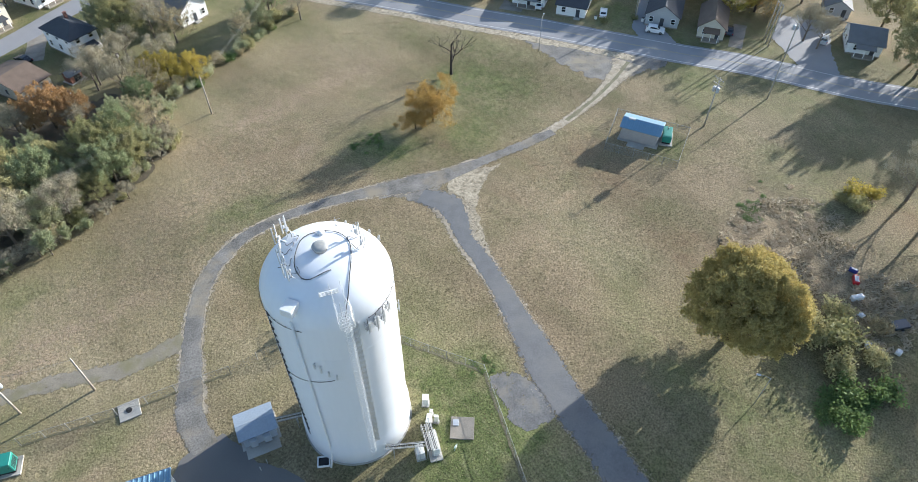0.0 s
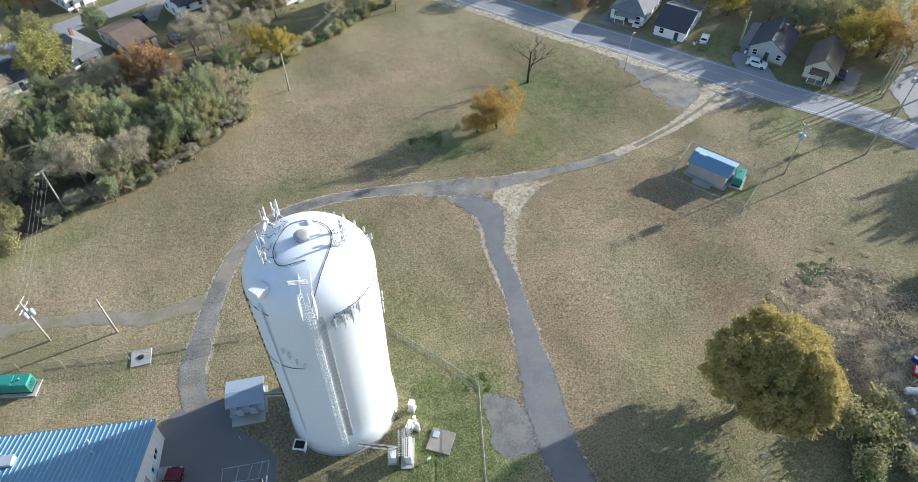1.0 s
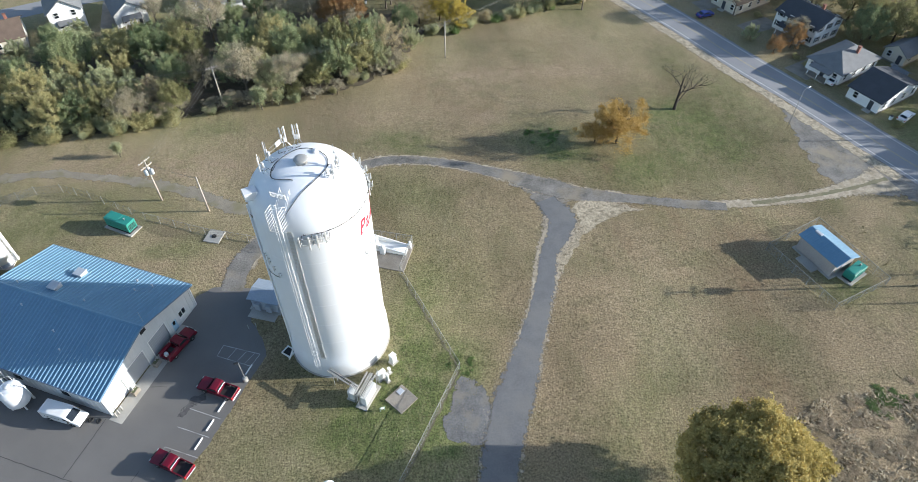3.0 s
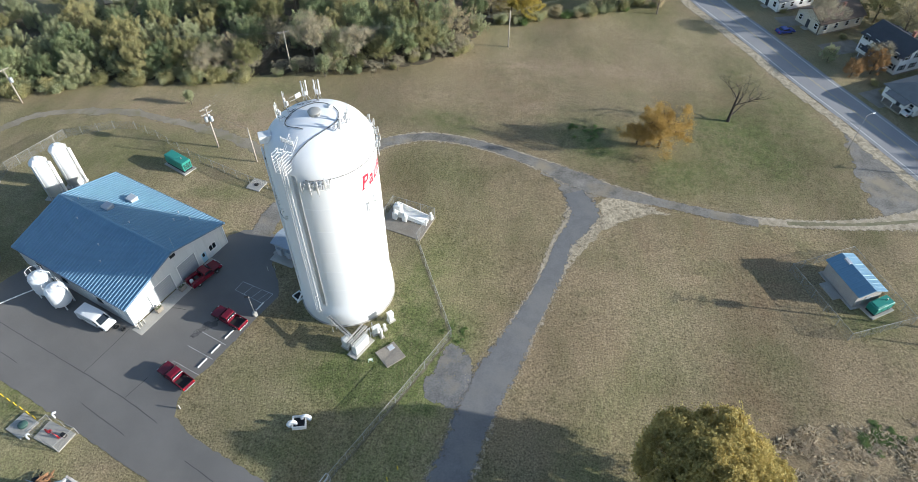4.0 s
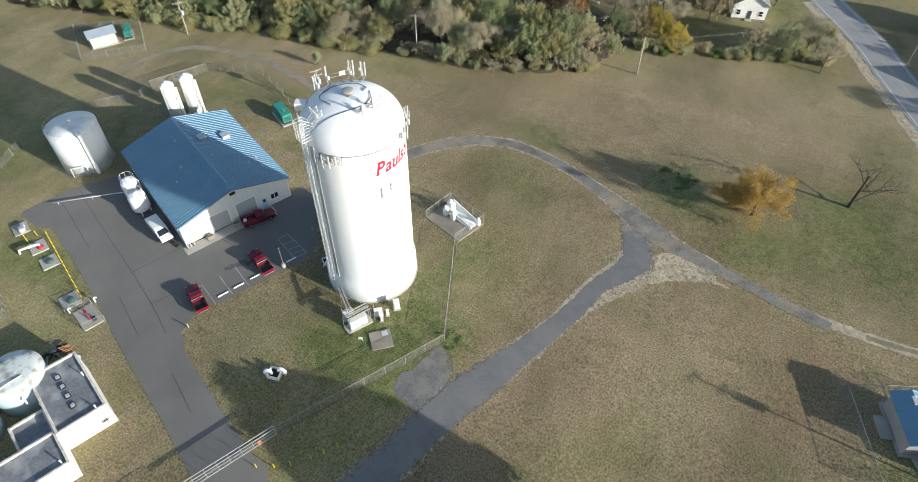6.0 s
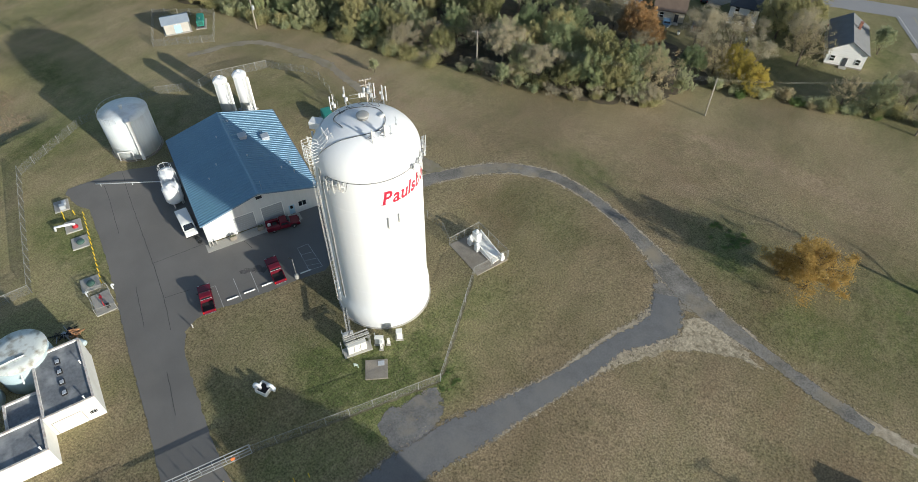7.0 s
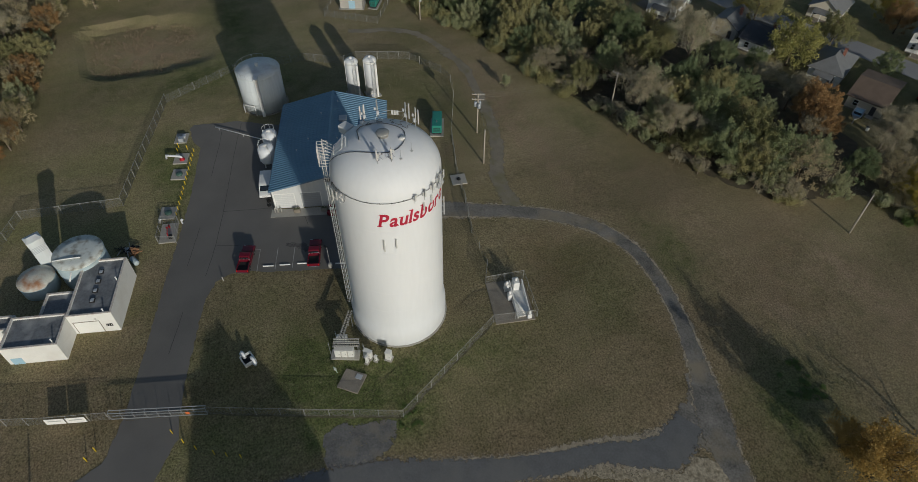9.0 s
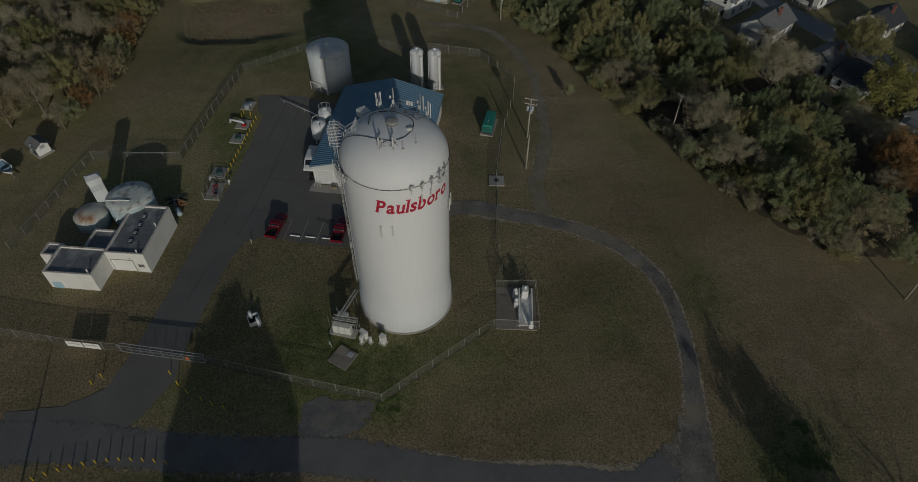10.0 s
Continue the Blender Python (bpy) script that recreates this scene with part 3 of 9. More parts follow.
def ribbon(name, pts, material, label, category, dz=0.03, ragged=0.35, kind="structure", step=0.4, seed=0, scale=0.3):
    """A strip of road laid on the land, with ragged edges."""
    line = smooth_line(pts, step)
    mb = Mesh()
    for i, p in enumerate(line):
        d = (line[min(i + 1, len(line) - 1)] - line[max(i - 1, 0)])[:2]
        d = d / (np.linalg.norm(d) + 1e-9)
        nrm = np.array((-d[1], d[0]))
        for s in (-1, -0.62, 0.0, 0.62, 1):
            w = p[2] * s * (1.18 if kind == "structure" and ragged > 0.15 else 1.0)
            if abs(s) == 1 and ragged:
                w += s * ragged * 2 * noise.noise((p[0] * scale + 31 * s + seed, p[1] * scale, seed * 1.7)) + s * ragged * 1.3 * noise.noise((p[0] * 2.3, p[1] * 2.3, s + seed)) + s * ragged * rnd.uniform(-0.5, 0.5)
            q = p[:2] + nrm * w
            mb.v.append((q[0], q[1], gz(*q) + dz + (0.0 if abs(s) == 1 else 0.02)))
    n = 5
    mb.f = [(i * n + k, (i + 1) * n + k, (i + 1) * n + k + 1, i * n + k + 1) for i in range(len(line) - 1) for k in range(4)]
    ob = single(name, mb, material, label, category, kind)
    inner = 0.42 if material in (STONES, OLD_TAR) else 0.25
    ob.data.attributes.new("edge", "FLOAT", "POINT").data.foreach_set("value", [1.0, inner, 0.0, inner, 1.0] * len(line))
    return ob


def patch(name, pts, material, label, category, dz=0.03, ragged=0.25, kind="structure", seed=0, step=0.5):
    """A flat area with an irregular edge, laid on the land."""
    bm = bmesh.new()
    vs = []
    n = len(pts)
    cx, cy = sum(p[0] for p in pts) / n, sum(p[1] for p in pts) / n
    for i in range(n):
        a, b = np.array(pts[i], float), np.array(pts[(i + 1) % n], float)
        k = max(1, int(np.linalg.norm(b - a) / step))
        d = (b - a) / (np.linalg.norm(b - a) + 1e-9)
        for j in range(k):
            q = a + (b - a) * j / k
            q = q + np.array((-d[1], d[0])) * ragged * (2 * noise.noise((q[0] * 0.8, q[1] * 0.8, seed)) + noise.noise((q[0] * 2.5, q[1] * 2.5, seed + 5)))
            vs.append(bm.verts.new((q[0], q[1], gz(*q) + dz)))
    bm.faces.new(vs)
    bmesh.ops.triangulate(bm, faces=bm.faces[:])
    for _ in range(4):
        long = [e for e in bm.edges if e.calc_length() > 2.6]
        if not long:
            break
        bmesh.ops.subdivide_edges(bm, edges=long, cuts=1)
        bmesh.ops.triangulate(bm, faces=bm.faces[:])
    for v in bm.verts:
        v.co.z = gz(v.co.x, v.co.y) + dz
    bmesh.ops.recalc_face_normals(bm, faces=bm.faces[:])
    bm.verts.index_update()
    edge = [(0.72 if material is ASPHALT else 0.5 if material in (SPILL, DARK_TAR) else 1.0) if v.is_boundary else 0.0 for v in bm.verts]
    mb = Mesh().take(bm)
    mb.f = [t if (Vector(mb.v[t[1]]) - Vector(mb.v[t[0]])).cross(Vector(mb.v[t[2]]) - Vector(mb.v[t[0]])).z > 0 else t[::-1] for t in mb.f]
    ob = single(name, mb, material, label, category, kind)
    if len(edge) == len(ob.data.vertices):
        ob.data.attributes.new("edge", "FLOAT", "POINT").data.foreach_set("value", edge)
    return ob


# gravel loop, its branch to the gate and the way out to the road; pale stone along the edges
FAINT = mat("faint_dirt", (0.25, 0.22, 0.17), 0.9, var=0.3, scale=0.5, fine=5, bump=0.4, dirt=(0.2, 0.18, 0.1), dirt_amt=0.9, dirt_scale=0.3, fray=True)
FIELD_TRACK = mat("grassed_track", (0.2, 0.18, 0.11), 0.9, var=0.4, scale=0.8, fine=5, bump=0.5, dirt=(0.13, 0.13, 0.07), dirt_amt=0.7, dirt_scale=0.5, fray=True)
LOOP = [(0.8, 50.5, 2.6), (1.4, 56, 2.6), (4.2, 61.5, 2.3), (7.3, 67.6, 2.0), (11.3, 73.6, 1.9), (16.3, 78.6, 1.9), (23.6, 81.7, 1.7), (32, 81.5, 1.5), (40, 79.4, 1.6), (47, 76.6, 2.0), (54, 73.2, 3.2), (60, 70.8, 2.6), (68, 69.3, 1.7), (78, 67.4, 1.6), (86, 66.3, 1.5)]
BRANCH = [(53.5, 69.5, 2.6), (55.6, 65.0, 3.6), (54.7, 61.0, 3.0), (52.3, 56.4, 2.1), (51.0, 51.2, 2.2), (49.2, 45.0, 2.3), (46.6, 37.6, 2.8), (43.4, 29.5, 3.6), (41.4, 23.0, 3.4), (39.6, 15.4, 3.2), (37.6, 8.0, 3.4), (35.0, 0.5, 3.6), (32.2, -8.0, 4.0), (30.4, -18.0, 4.2), (29.0, -32.0, 4.2), (27.6, -60.0, 4.2)]
WAYOUT = [(72, 68.7, 1.0), (80, 67.2, 1.2), (91, 67.0, 1.2), (103, 68.4, 1.6), (112, 70.5, 2.8), (119, 72.5, 5.0)]
ribbon("stone_verge", [(x, y, w * 0.76 + 0.45) for x, y, w in LOOP[1:13]], STONES, "pale loose stone along the gravel drive", "gravel", 0.012, 0.3, seed=3)
ribbon("stone_verge", [(x, y, w * 0.74 + (0.9 if y > 46 else 0.45)) for x, y, w in BRANCH[1:12]], STONES, "pale loose stone along the gravel drive", "gravel", 0.016, 0.35, seed=5)
ribbon("stone_verge", [(x, y, w * 0.75 + 0.25) for x, y, w in WAYOUT], STONES, "pale wheel-worn stone track to the road", "gravel", 0.02, 0.4, seed=6)
FAN = [(57.3, 66.6), (59.5, 69.2), (63.5, 69.6), (67, 67.8), (71, 66.0), (67.4, 65.8), (64.5, 64.4), (61.5, 62.4), (58.6, 60.2), (56.8, 57.2), (55.0, 53.8), (53.2, 51.2), (53.7, 55.2), (55.5, 58.4), (58.2, 62.2), (59, 64.3)]
patch("stone_spill", FAN, SPILL, "crescent of pale strewn stone inside the fork", "gravel", 0.04, 0.42, seed=8)
patch("junction", [(52.0, 61.5), (51.6, 67), (50, 70.2), (47.5, 73.2), (45.0, 75.6), (50, 76.0), (55, 73.6), (60, 71.6), (63.0, 69.8), (59.5, 69.4), (57.2, 66.5), (58.8, 64.2), (57.2, 61.5), (55, 58.5)], GRAVEL, "worn grey gravel where the drives meet", "drive", 0.022, 0.4, seed=16)
ribbon("gravel_drive", [(x, y, w * 0.74) for x, y, w in LOOP], GRAVEL, "worn grey gravel drive curving round the field", "drive", 0.028, 0.2, seed=1)
ribbon("gravel_drive", [(x, y, w * (0.78 if y > 34 else 0.84)) for x, y, w in BRANCH], OLD_TAR, "dark worn tarmac drive running past the gate", "drive", 0.034, 0.25, seed=2)
ribbon("wheel_track", [(x, y, 0.45) for x, y, w in WAYOUT[2:]], FIELD_TRACK, "grassed middle of the pale stone track", "drive", 0.03, 0.4, seed=9)
patch("gravel_pad", [(33.6, 23.9), (32.9, 26.0), (33.4, 29.0), (35.0, 33.0), (36.6, 34.2), (40.2, 31.5), (42, 25), (38, 21.5)], PADGREY, "gravel turning pad beside the fence", "drive", 0.024, 0.5, seed=4)
patch("road_apron", [(106.5, 92), (109, 99), (113.5, 95), (121.0, 81), (128.5, 66.5), (125.3, 64.6), (115.5, 67.6), (109.1, 70.6), (106.2, 75), (106, 83)], GRAVEL, "grey stony shoulder along the road", "shoulder", 0.024, 0.8, seed=12)
ribbon("farm_track", [(6.5, 68.6, 1.7), (-2.4, 69.8, 1.5), (-10, 73.8, 1.3), (-18, 76.7, 1.2), (-28, 79.0, 1.0)], FAINT, "faint gravel track across the grass", "track", 0.014, 0.6, seed=14)
ribbon("dirt_track", [(-28, 79.0, 1.0), (-39, 80.5, 1.1), (-53, 78.1, 1.0), (-60, 72.5, 1.0), (-64, 62, 0.9)], FAINT, "pale worn dirt track across the grass", "track", 0.014, 0.6, seed=15)

# tarmac drive and lot
LOT = [(20.5, 0.0), (13.5, 3.0), (7.2, 5.4), (-2.8, 9.2), (-8.3, 11.4), (-15.6, 14.4), (-19.0, 15.8), (-33.8, 20.9), (-36.7, 20.0), (-40.5, 20.2), (-41.7, 21.2), (-40.5, 25.0), (-39.4, 29.3), (-33.5, 38.5), (-10.6, 29.5), (-4.4, 49.6),
       (-2.0, 51.4), (3.6, 51.0), (4.6, 47.0), (5.0, 44.2), (7.2, 41.0), (8.2, 38.0), (6.4, 34.0), (2.6, 24.6), (0.6, 21.2), (0.2, 19.0), (1.0, 16.4), (4.0, 14.2), (11.0, 11.3), (17.0, 9.0), (22.6, 7.2)]
patch("parking_lot", LOT, ASPHALT, "dark tarmac yard and drive beside the works", "parking lot", 0.04, 0.12, seed=21)
patch("entrance_drive", [(22.6, 7.2), (26.2, 6.4), (31.0, 2.4), (33.6, -2.0), (34.2, -14), (26.2, -15.6), (27.0, -8.4), (25.6, -3.0), (20.5, 0.0)], ASPHALT, "tarmac drive through the works gate", "drive", 0.046, 0.12, seed=22)


def strip(name, pts, w, material, label, category, dz=0.05, wob=0.0, kind=""):
    mb = Mesh()
    line = smooth_line([(x, y, w / 2) for x, y in pts], 0.8)
    for i, p in enumerate(line):
        d = (line[min(i + 1, len(line) - 1)] - line[max(i - 1, 0)])[:2]
        d /= np.linalg.norm(d) + 1e-9
        o = wob * noise.noise((p[0] * 0.9, p[1] * 0.9, 3.0))
        for s in (-1, 1):
            q = p[:2] + np.array((-d[1], d[0])) * (p[2] * s + o)
            mb.v.append((q[0], q[1], gz(*q) + dz))
    mb.f = [(2 * i, 2 * i + 2, 2 * i + 3, 2 * i + 1) for i in range(len(line) - 1)]
    return single(name, mb, material, label, category, kind)


for pts in ([(-38.3, 30.0), (-32.2, 27.5), (-23.9, 24.4), (-15.0, 21.1), (-6.9, 17.9), (-1.0, 15.2)], [(-37.5, 25.9), (-33.0, 24.3), (-25.0, 21.1)], [(-14.9, 21.0), (-13.5, 24.8), (-12.0, 29.1)], [(-12.6, 16.5), (-4.5, 12.9)], [(-7.1, 18.2), (-5.5, 21.6)], [(5.0, 10.6), (12.0, 7.4)], [(-11.3, 33.8), (-5.0, 33.7)]):
    strip("sealed_crack", pts, 0.075, SEAL, "black sealed joint in the tarmac", "crack", 0.048, 0.1, "structure")
# one darker patch across a bay, thinning out at its edge
patch("oil_stain", [(-2.6, 29.0), (-2.0, 30.6), (-0.9, 31.9), (0.7, 32.5), (0.9, 31.5), (-0.2, 30.9), (-1.1, 29.6), (-1.8, 28.8)], DARK_TAR, "dark patch on the tarmac of a bay", "stain", 0.046, 0.25, seed=23, step=0.3)
# bay lines, hatched bay, arrow of the first bay
LINE = "worn white bay line painted on tarmac"
for p, q in (((-3.0, 24.7), (1.7, 22.9)), ((-3.3, 23.9), (-3.0, 24.7)), ((-2.1, 27.5), (2.5, 25.7)), ((-1.0, 30.1), (3.5, 28.3)), ((0.2, 33.0), (4.6, 31.1)),
             ((1.6, 40.2), (7.2, 38.4)), ((7.2, 38.4), (6.2, 36.4)), ((6.2, 36.4), (1.0, 38.4)), ((1.0, 38.4), (1.6, 40.2)), ((2.6, 37.8), (3.6, 39.5)), ((4.0, 37.2), (5.2, 39.0)), ((5.2, 36.8), (6.4, 38.6))):
    strip("bay_line", [p, q], 0.1, BAY_W, LINE, "bay line", 0.05)


def road_line():
    return [(60, 196), (70, 180), (81.5, 163.0), (89.6, 147.4), (97.6, 132.6), (106.0, 115.6), (114.2, 100.5), (120.6, 87.6), (126.8, 75.2), (131.4, 66.0), (139.0, 52.0), (146.4, 33.6), (152.0, 22.8), (166, -2), (186, -36)]


ribbon("road", [(x, y, 4.6) for x, y in road_line()], ROAD, "grey two-lane asphalt road", "road", 0.05, 0.1, seed=30, step=1.5)
for off, lab in ((3.7, "white"), (-3.7, "white")):
    L2 = []
    R2 = road_line()
    for i, (x, y) in enumerate(R2):
        a, b = R2[max(i - 1, 0)], R2[min(i + 1, len(R2) - 1)]
        d = np.array((b[0] - a[0], b[1] - a[1]), float)
        d /= np.linalg.norm(d)
        L2.append((x - d[1] * off, y + d[0] * off))
    strip("edge_line", L2, 0.16, PAINT_W, "white edge line along the road", "road line", 0.078, kind="structure")
for off in (-0.14, 0.14):
    L2 = []
    for i, (x, y) in enumerate(R2):
        a, b = R2[max(i - 1, 0)], R2[min(i + 1, len(R2) - 1)]
        d = np.array((b[0] - a[0], b[1] - a[1]), float)
        d /= np.linalg.norm(d)
        L2.append((x - d[1] * off, y + d[0] * off))
    strip("centre_line", L2, 0.1, mat("faded_yellow_paint", (0.42, 0.36, 0.2), 0.7, var=0.2), "faded yellow centre line of the road", "road line", 0.078, kind="structure")
NEAR = []
for i, (x, y) in enumerate(R2):
    a, b = R2[max(i - 1, 0)], R2[min(i + 1, len(R2) - 1)]
    d = math.hypot(b[0] - a[0], b[1] - a[1])
    NEAR.append((x + (b[1] - a[1]) / d * 6.0, y - (b[0] - a[0]) / d * 6.0, 1.3))
ribbon("road_shoulder", NEAR[1:9], SPILL, "pale worn stony shoulder along the road", "shoulder", 0.018, 0.7, seed=33, step=1.0)
ribbon("street", [(-120, 118, 3.6), (-58, 151.5, 3.6), (-32, 161, 3.6), (-8, 171, 3.6), (14, 179, 3.6), (34, 188, 3.6), (80, 206, 3.6)], ROAD, "grey asphalt back street between houses", "street", 0.05, 0.1, seed=31, step=1.5)
DRIVEWAY = "pale concrete house driveway"
for a, b, w in (((116.5, 109), (130, 116.5), 3.0), ((143, 59.4), (154, 64.6), 1.6), ((104, 142.2), (118, 147), 2.4), ((22, 180.5), (16, 166.5), 2.2), ((-49.5, 153), (-44.8, 136), 2.2), ((28, 184), (33, 172), 1.6), ((112, 129.5), (121, 133.5), 2.6)):
    ribbon("driveway", [(a[0], a[1], w), (b[0], b[1], w)], CONC_D, DRIVEWAY, "driveway", 0.03, 0.08, seed=40, step=1.0)
patch("side_road", [(129.5, 76.5), (132.5, 82), (150, 92), (158, 88), (140, 79.5), (133.5, 68.5)], ROAD, "shaded asphalt side road", "street", 0.042, 0.2, seed=41)
patch("yard_paving", [(149, 36), (146, 44), (154, 56), (166, 60), (172, 50), (160, 44)], ROAD, "dark paved yard beside the road", "driveway", 0.042, 0.3, seed=42)


def loose_stones():
    """Loose pale stones strewn along the edges of the gravel and over the fan inside the fork."""
    g = np.random.default_rng(12)
    mb = Mesh()

    def stone(x, y):
        r, a = g.uniform(0.04, 0.12), g.uniform(0, 6.28)
        z, h = gz(x, y) + 0.01, r * g.uniform(0.3, 0.6)
        o = len(mb.v)
        mb.v += [(x + r * math.cos(a + k * 2.09) * g.uniform(0.7, 1.2), y + r * math.sin(a + k * 2.09) * g.uniform(0.7, 1.2), z) for k in range(3)] + [(x, y, z + h)]
        mb.f += [(o, o + 1, o + 3), (o + 1, o + 2, o + 3), (o + 2, o, o + 3)]

    for line, lo, k in ((LOOP[1:], 0.8, 26), (BRANCH[:12], 0.78, 60), (WAYOUT, 0.8, 34)):
        L = smooth_line(line, 1.0)
        for i in range(len(L) - 1):
            p, q = L[i], L[i + 1]
            d = (q - p)[:2]
            d = d / (np.linalg.norm(d) + 1e-9)
            dens = 0.35 + max(0.0, 1.6 * noise.noise((p[0] * 0.12, p[1] * 0.12, 4.0)))
            for _ in range(int(k * dens)):
                s = 1 if g.random() < 0.5 else -1
                w = s * (p[2] * lo + g.normal(0.12, 0.34))
                f = g.random()
                c = p[:2] * (1 - f) + q[:2] * f + np.array((-d[1], d[0])) * w
                stone(float(c[0]), float(c[1]))
    for _ in range(9000):
        a, b = g.uniform(53, 71), g.uniform(51, 70)
        inside = False
        for (xa, ya), (xb, yb) in zip(FAN, FAN[1:] + FAN[:1]):
            if (ya > b) != (yb > b) and a < xa + (b - ya) * (xb - xa) / (yb - ya):
                inside = not inside
        if inside:
            stone(a + g.normal(0, 0.5), b + g.normal(0, 0.5))
    single("loose_stones", mb, SPILL, "loose pale stones strewn along the gravel drive", "gravel", "stuff")


loose_stones()


# ---- the standpipe ----
RADIO = mat("grey_radio_case", (0.50, 0.51, 0.52), 0.5, var=0.1)
COAX = mat("grey_coax", (0.60, 0.58, 0.53), 0.5, var=0.1)
TX, TY, TR = 18.74, 41.07, 6.86
TB = gz(TX, TY)
SH, TOP = 27.9 - TB, 32.45 - TB      # shoulder and crown above the tower's foot


def polar(deg, r, z):
    a = radians(deg)
    return (r * math.cos(a), r * math.sin(a), z)


def dome_z(r):
    """Height of the dome's skin at radius r."""
    k = min(1.0, r / TR)
    return SH + (TOP - SH) * (1 - k ** 2.5) ** (1 / 1.9)


def standpipe():
    t = thing("standpipe", TX, TY, 0, "tall white-painted steel water standpipe with domed top and red town name", "water tower")
    prof = [(TR, -0.2), (TR + 0.26, 0.25), (TR + 0.27, 2.9), (TR + 0.2, 3.7), (TR + 0.06, 4.3), (TR, 4.8)]
    prof += [(TR, z) for z in np.linspace(7, SH, 9)]
    rs = [TR * s for s in (0.998, 0.99, 0.975, 0.95, 0.92, 0.88, 0.82, 0.75, 0.66, 0.55, 0.42, 0.28, 0.14, 0.002)]
    prof += [(r, dome_z(r)) for r in rs]
    part("shell", Mesh().lathe(prof, 96), TANKW, t, "white-painted steel shell with rounded shoulder", True)
    part("footing", Mesh().lathe([(7.3, -0.5), (7.3, 0.1), (7.25, 0.14), (7.0, 0.14)], 64), CONC, t, "round concrete footing ring")
    # shallow welded seams round the shaft
    for z in (8.2, 12.2, 16.2, 20.2, 24.2):
        part("weld_seam", Mesh().lathe([(TR, z - 0.05), (TR + 0.006, z), (TR, z + 0.05)], 96), TANKW, t, "", True)
    # cable ring on the shoulder
    mb = Mesh()
    for a in range(-88, 215, 3):
        mb.tube(polar(a, TR + 0.09, SH), polar(a + 3, TR + 0.09, SH), 0.03, n=5)
    for a in range(-88, 215, 12):
        mb.box(polar(a, TR + 0.05, SH), (0.1, 0.1, 0.1), a)
    part("shoulder_cable_ring", mb, CABLE, t, "black cable ring clamped round the shoulder", True)
    # cable ring on the dome, open towards the ladder
    mb = Mesh()
    pts = [tuple(q[:2]) for q in smooth_line([(-1.9, -6.3, 0), (-0.8, -5.5, 0), (0.3, -4.35, 0), (1.8, -2.65, 0), (2.85, -0.8, 0), (2.7, 0.95, 0), (1.4, 2.25, 0), (-0.35, 2.62, 0), (-2.0, 1.4, 0), (-3.1, -0.1, 0), (-3.3, -1.6, 0), (-2.7, -2.3, 0), (-1.6, -2.55, 0), (-0.7, -2.75, 0)], 0.5)]
    pts3 = [(x, y, dome_z(math.hypot(x, y)) + 0.12) for x, y in pts]
    for o in (0.0, 0.12):
        mb.path([(x * (1 - o * 0.1), y * (1 - o * 0.1), z - 0.03) for x, y, z in pts3], 0.03, 5)
    part("dome_cable_ring", mb, CABLE, t, "black cable bundle looped over the dome", True)
    mb = Mesh()
    for x, y, z in pts3[::2]:
        mb.box((x, y, z - 0.08), (0.09, 0.09, 0.12))
    tagged(part("cable_clamps", mb, GALV, t), kind="stuff")
    # centre vent
    part("vent", Mesh().lathe([(0.68, 0), (0.68, 0.42), (0.8, 0.44), (0.82, 0.52), (0.76, 0.6), (0.4, 0.66), (0.02, 0.68)], 24, (0, 0, TOP - 0.05)), FENCE_G, t, "drum-shaped grey vent on the crown", True)
    part("hatch", Mesh().lathe([(0.36, 0), (0.36, 0.16), (0.4, 0.18), (0.4, 0.22), (0.02, 0.25)], 20, (1.3, 1.9, dome_z(2.3) - 0.05)), STEEL_W, t, "round roof hatch", True)
    part("roof_box", Mesh().bevelled(polar(-154, TR - 0.55, SH + 2.6), (1.5, 1.3, 1.0), 0.05, -154), STEEL_W, t, "white sheet-metal box on the shoulder")
    part("roof_box_stand", Mesh().box(polar(-154, TR - 0.9, SH + 1.9), (0.8, 0.9, 0.9), -154), STEEL_W, t)
    # caged ladder and riser duct
    la = -108
    lad = part("ladder", Mesh(), None, t, "white caged access ladder")
    u, w = Vector(polar(la, 1, 0)), Vector(polar(la + 90, 1, 0))

    def at(r, s, z):
        return u * r + w * s + Vector((0, 0, z))

    for s in (-0.25, 0.25):
        part("ladder_rail", Mesh().tube(at(TR + 0.3, s, 1.6), at(TR + 0.3, s, SH + 4.6), 0.028, n=6), STEEL_W, lad)
    mb = Mesh()
    for z in np.arange(1.8, SH + 4.5, 0.32):
        mb.tube(at(TR + 0.3, -0.25, z), at(TR + 0.3, 0.25, z), 0.012, n=4)
    tagged(part("ladder_rungs", mb, STEEL_W, lad), kind="stuff")
    mb = Mesh()
    for z in np.arange(3.4, SH + 3.0, 0.9):
        ring = [at(TR + 0.3 + 0.5 * math.sin(math.pi * k / 8), -0.4 * math.cos(math.pi * k / 8), z) for k in range(9)]
        mb.path(ring, 0.016, 4)
    for k in range(1, 8, 2):
        r, s = TR + 0.3 + 0.5 * math.sin(math.pi * k / 8), -0.4 * math.cos(math.pi * k / 8)
        mb.tube(at(r, s, 3.4), at(r, s, SH + 2.8), 0.014, n=4)
    part("ladder_cage", mb, STEEL_W, lad)
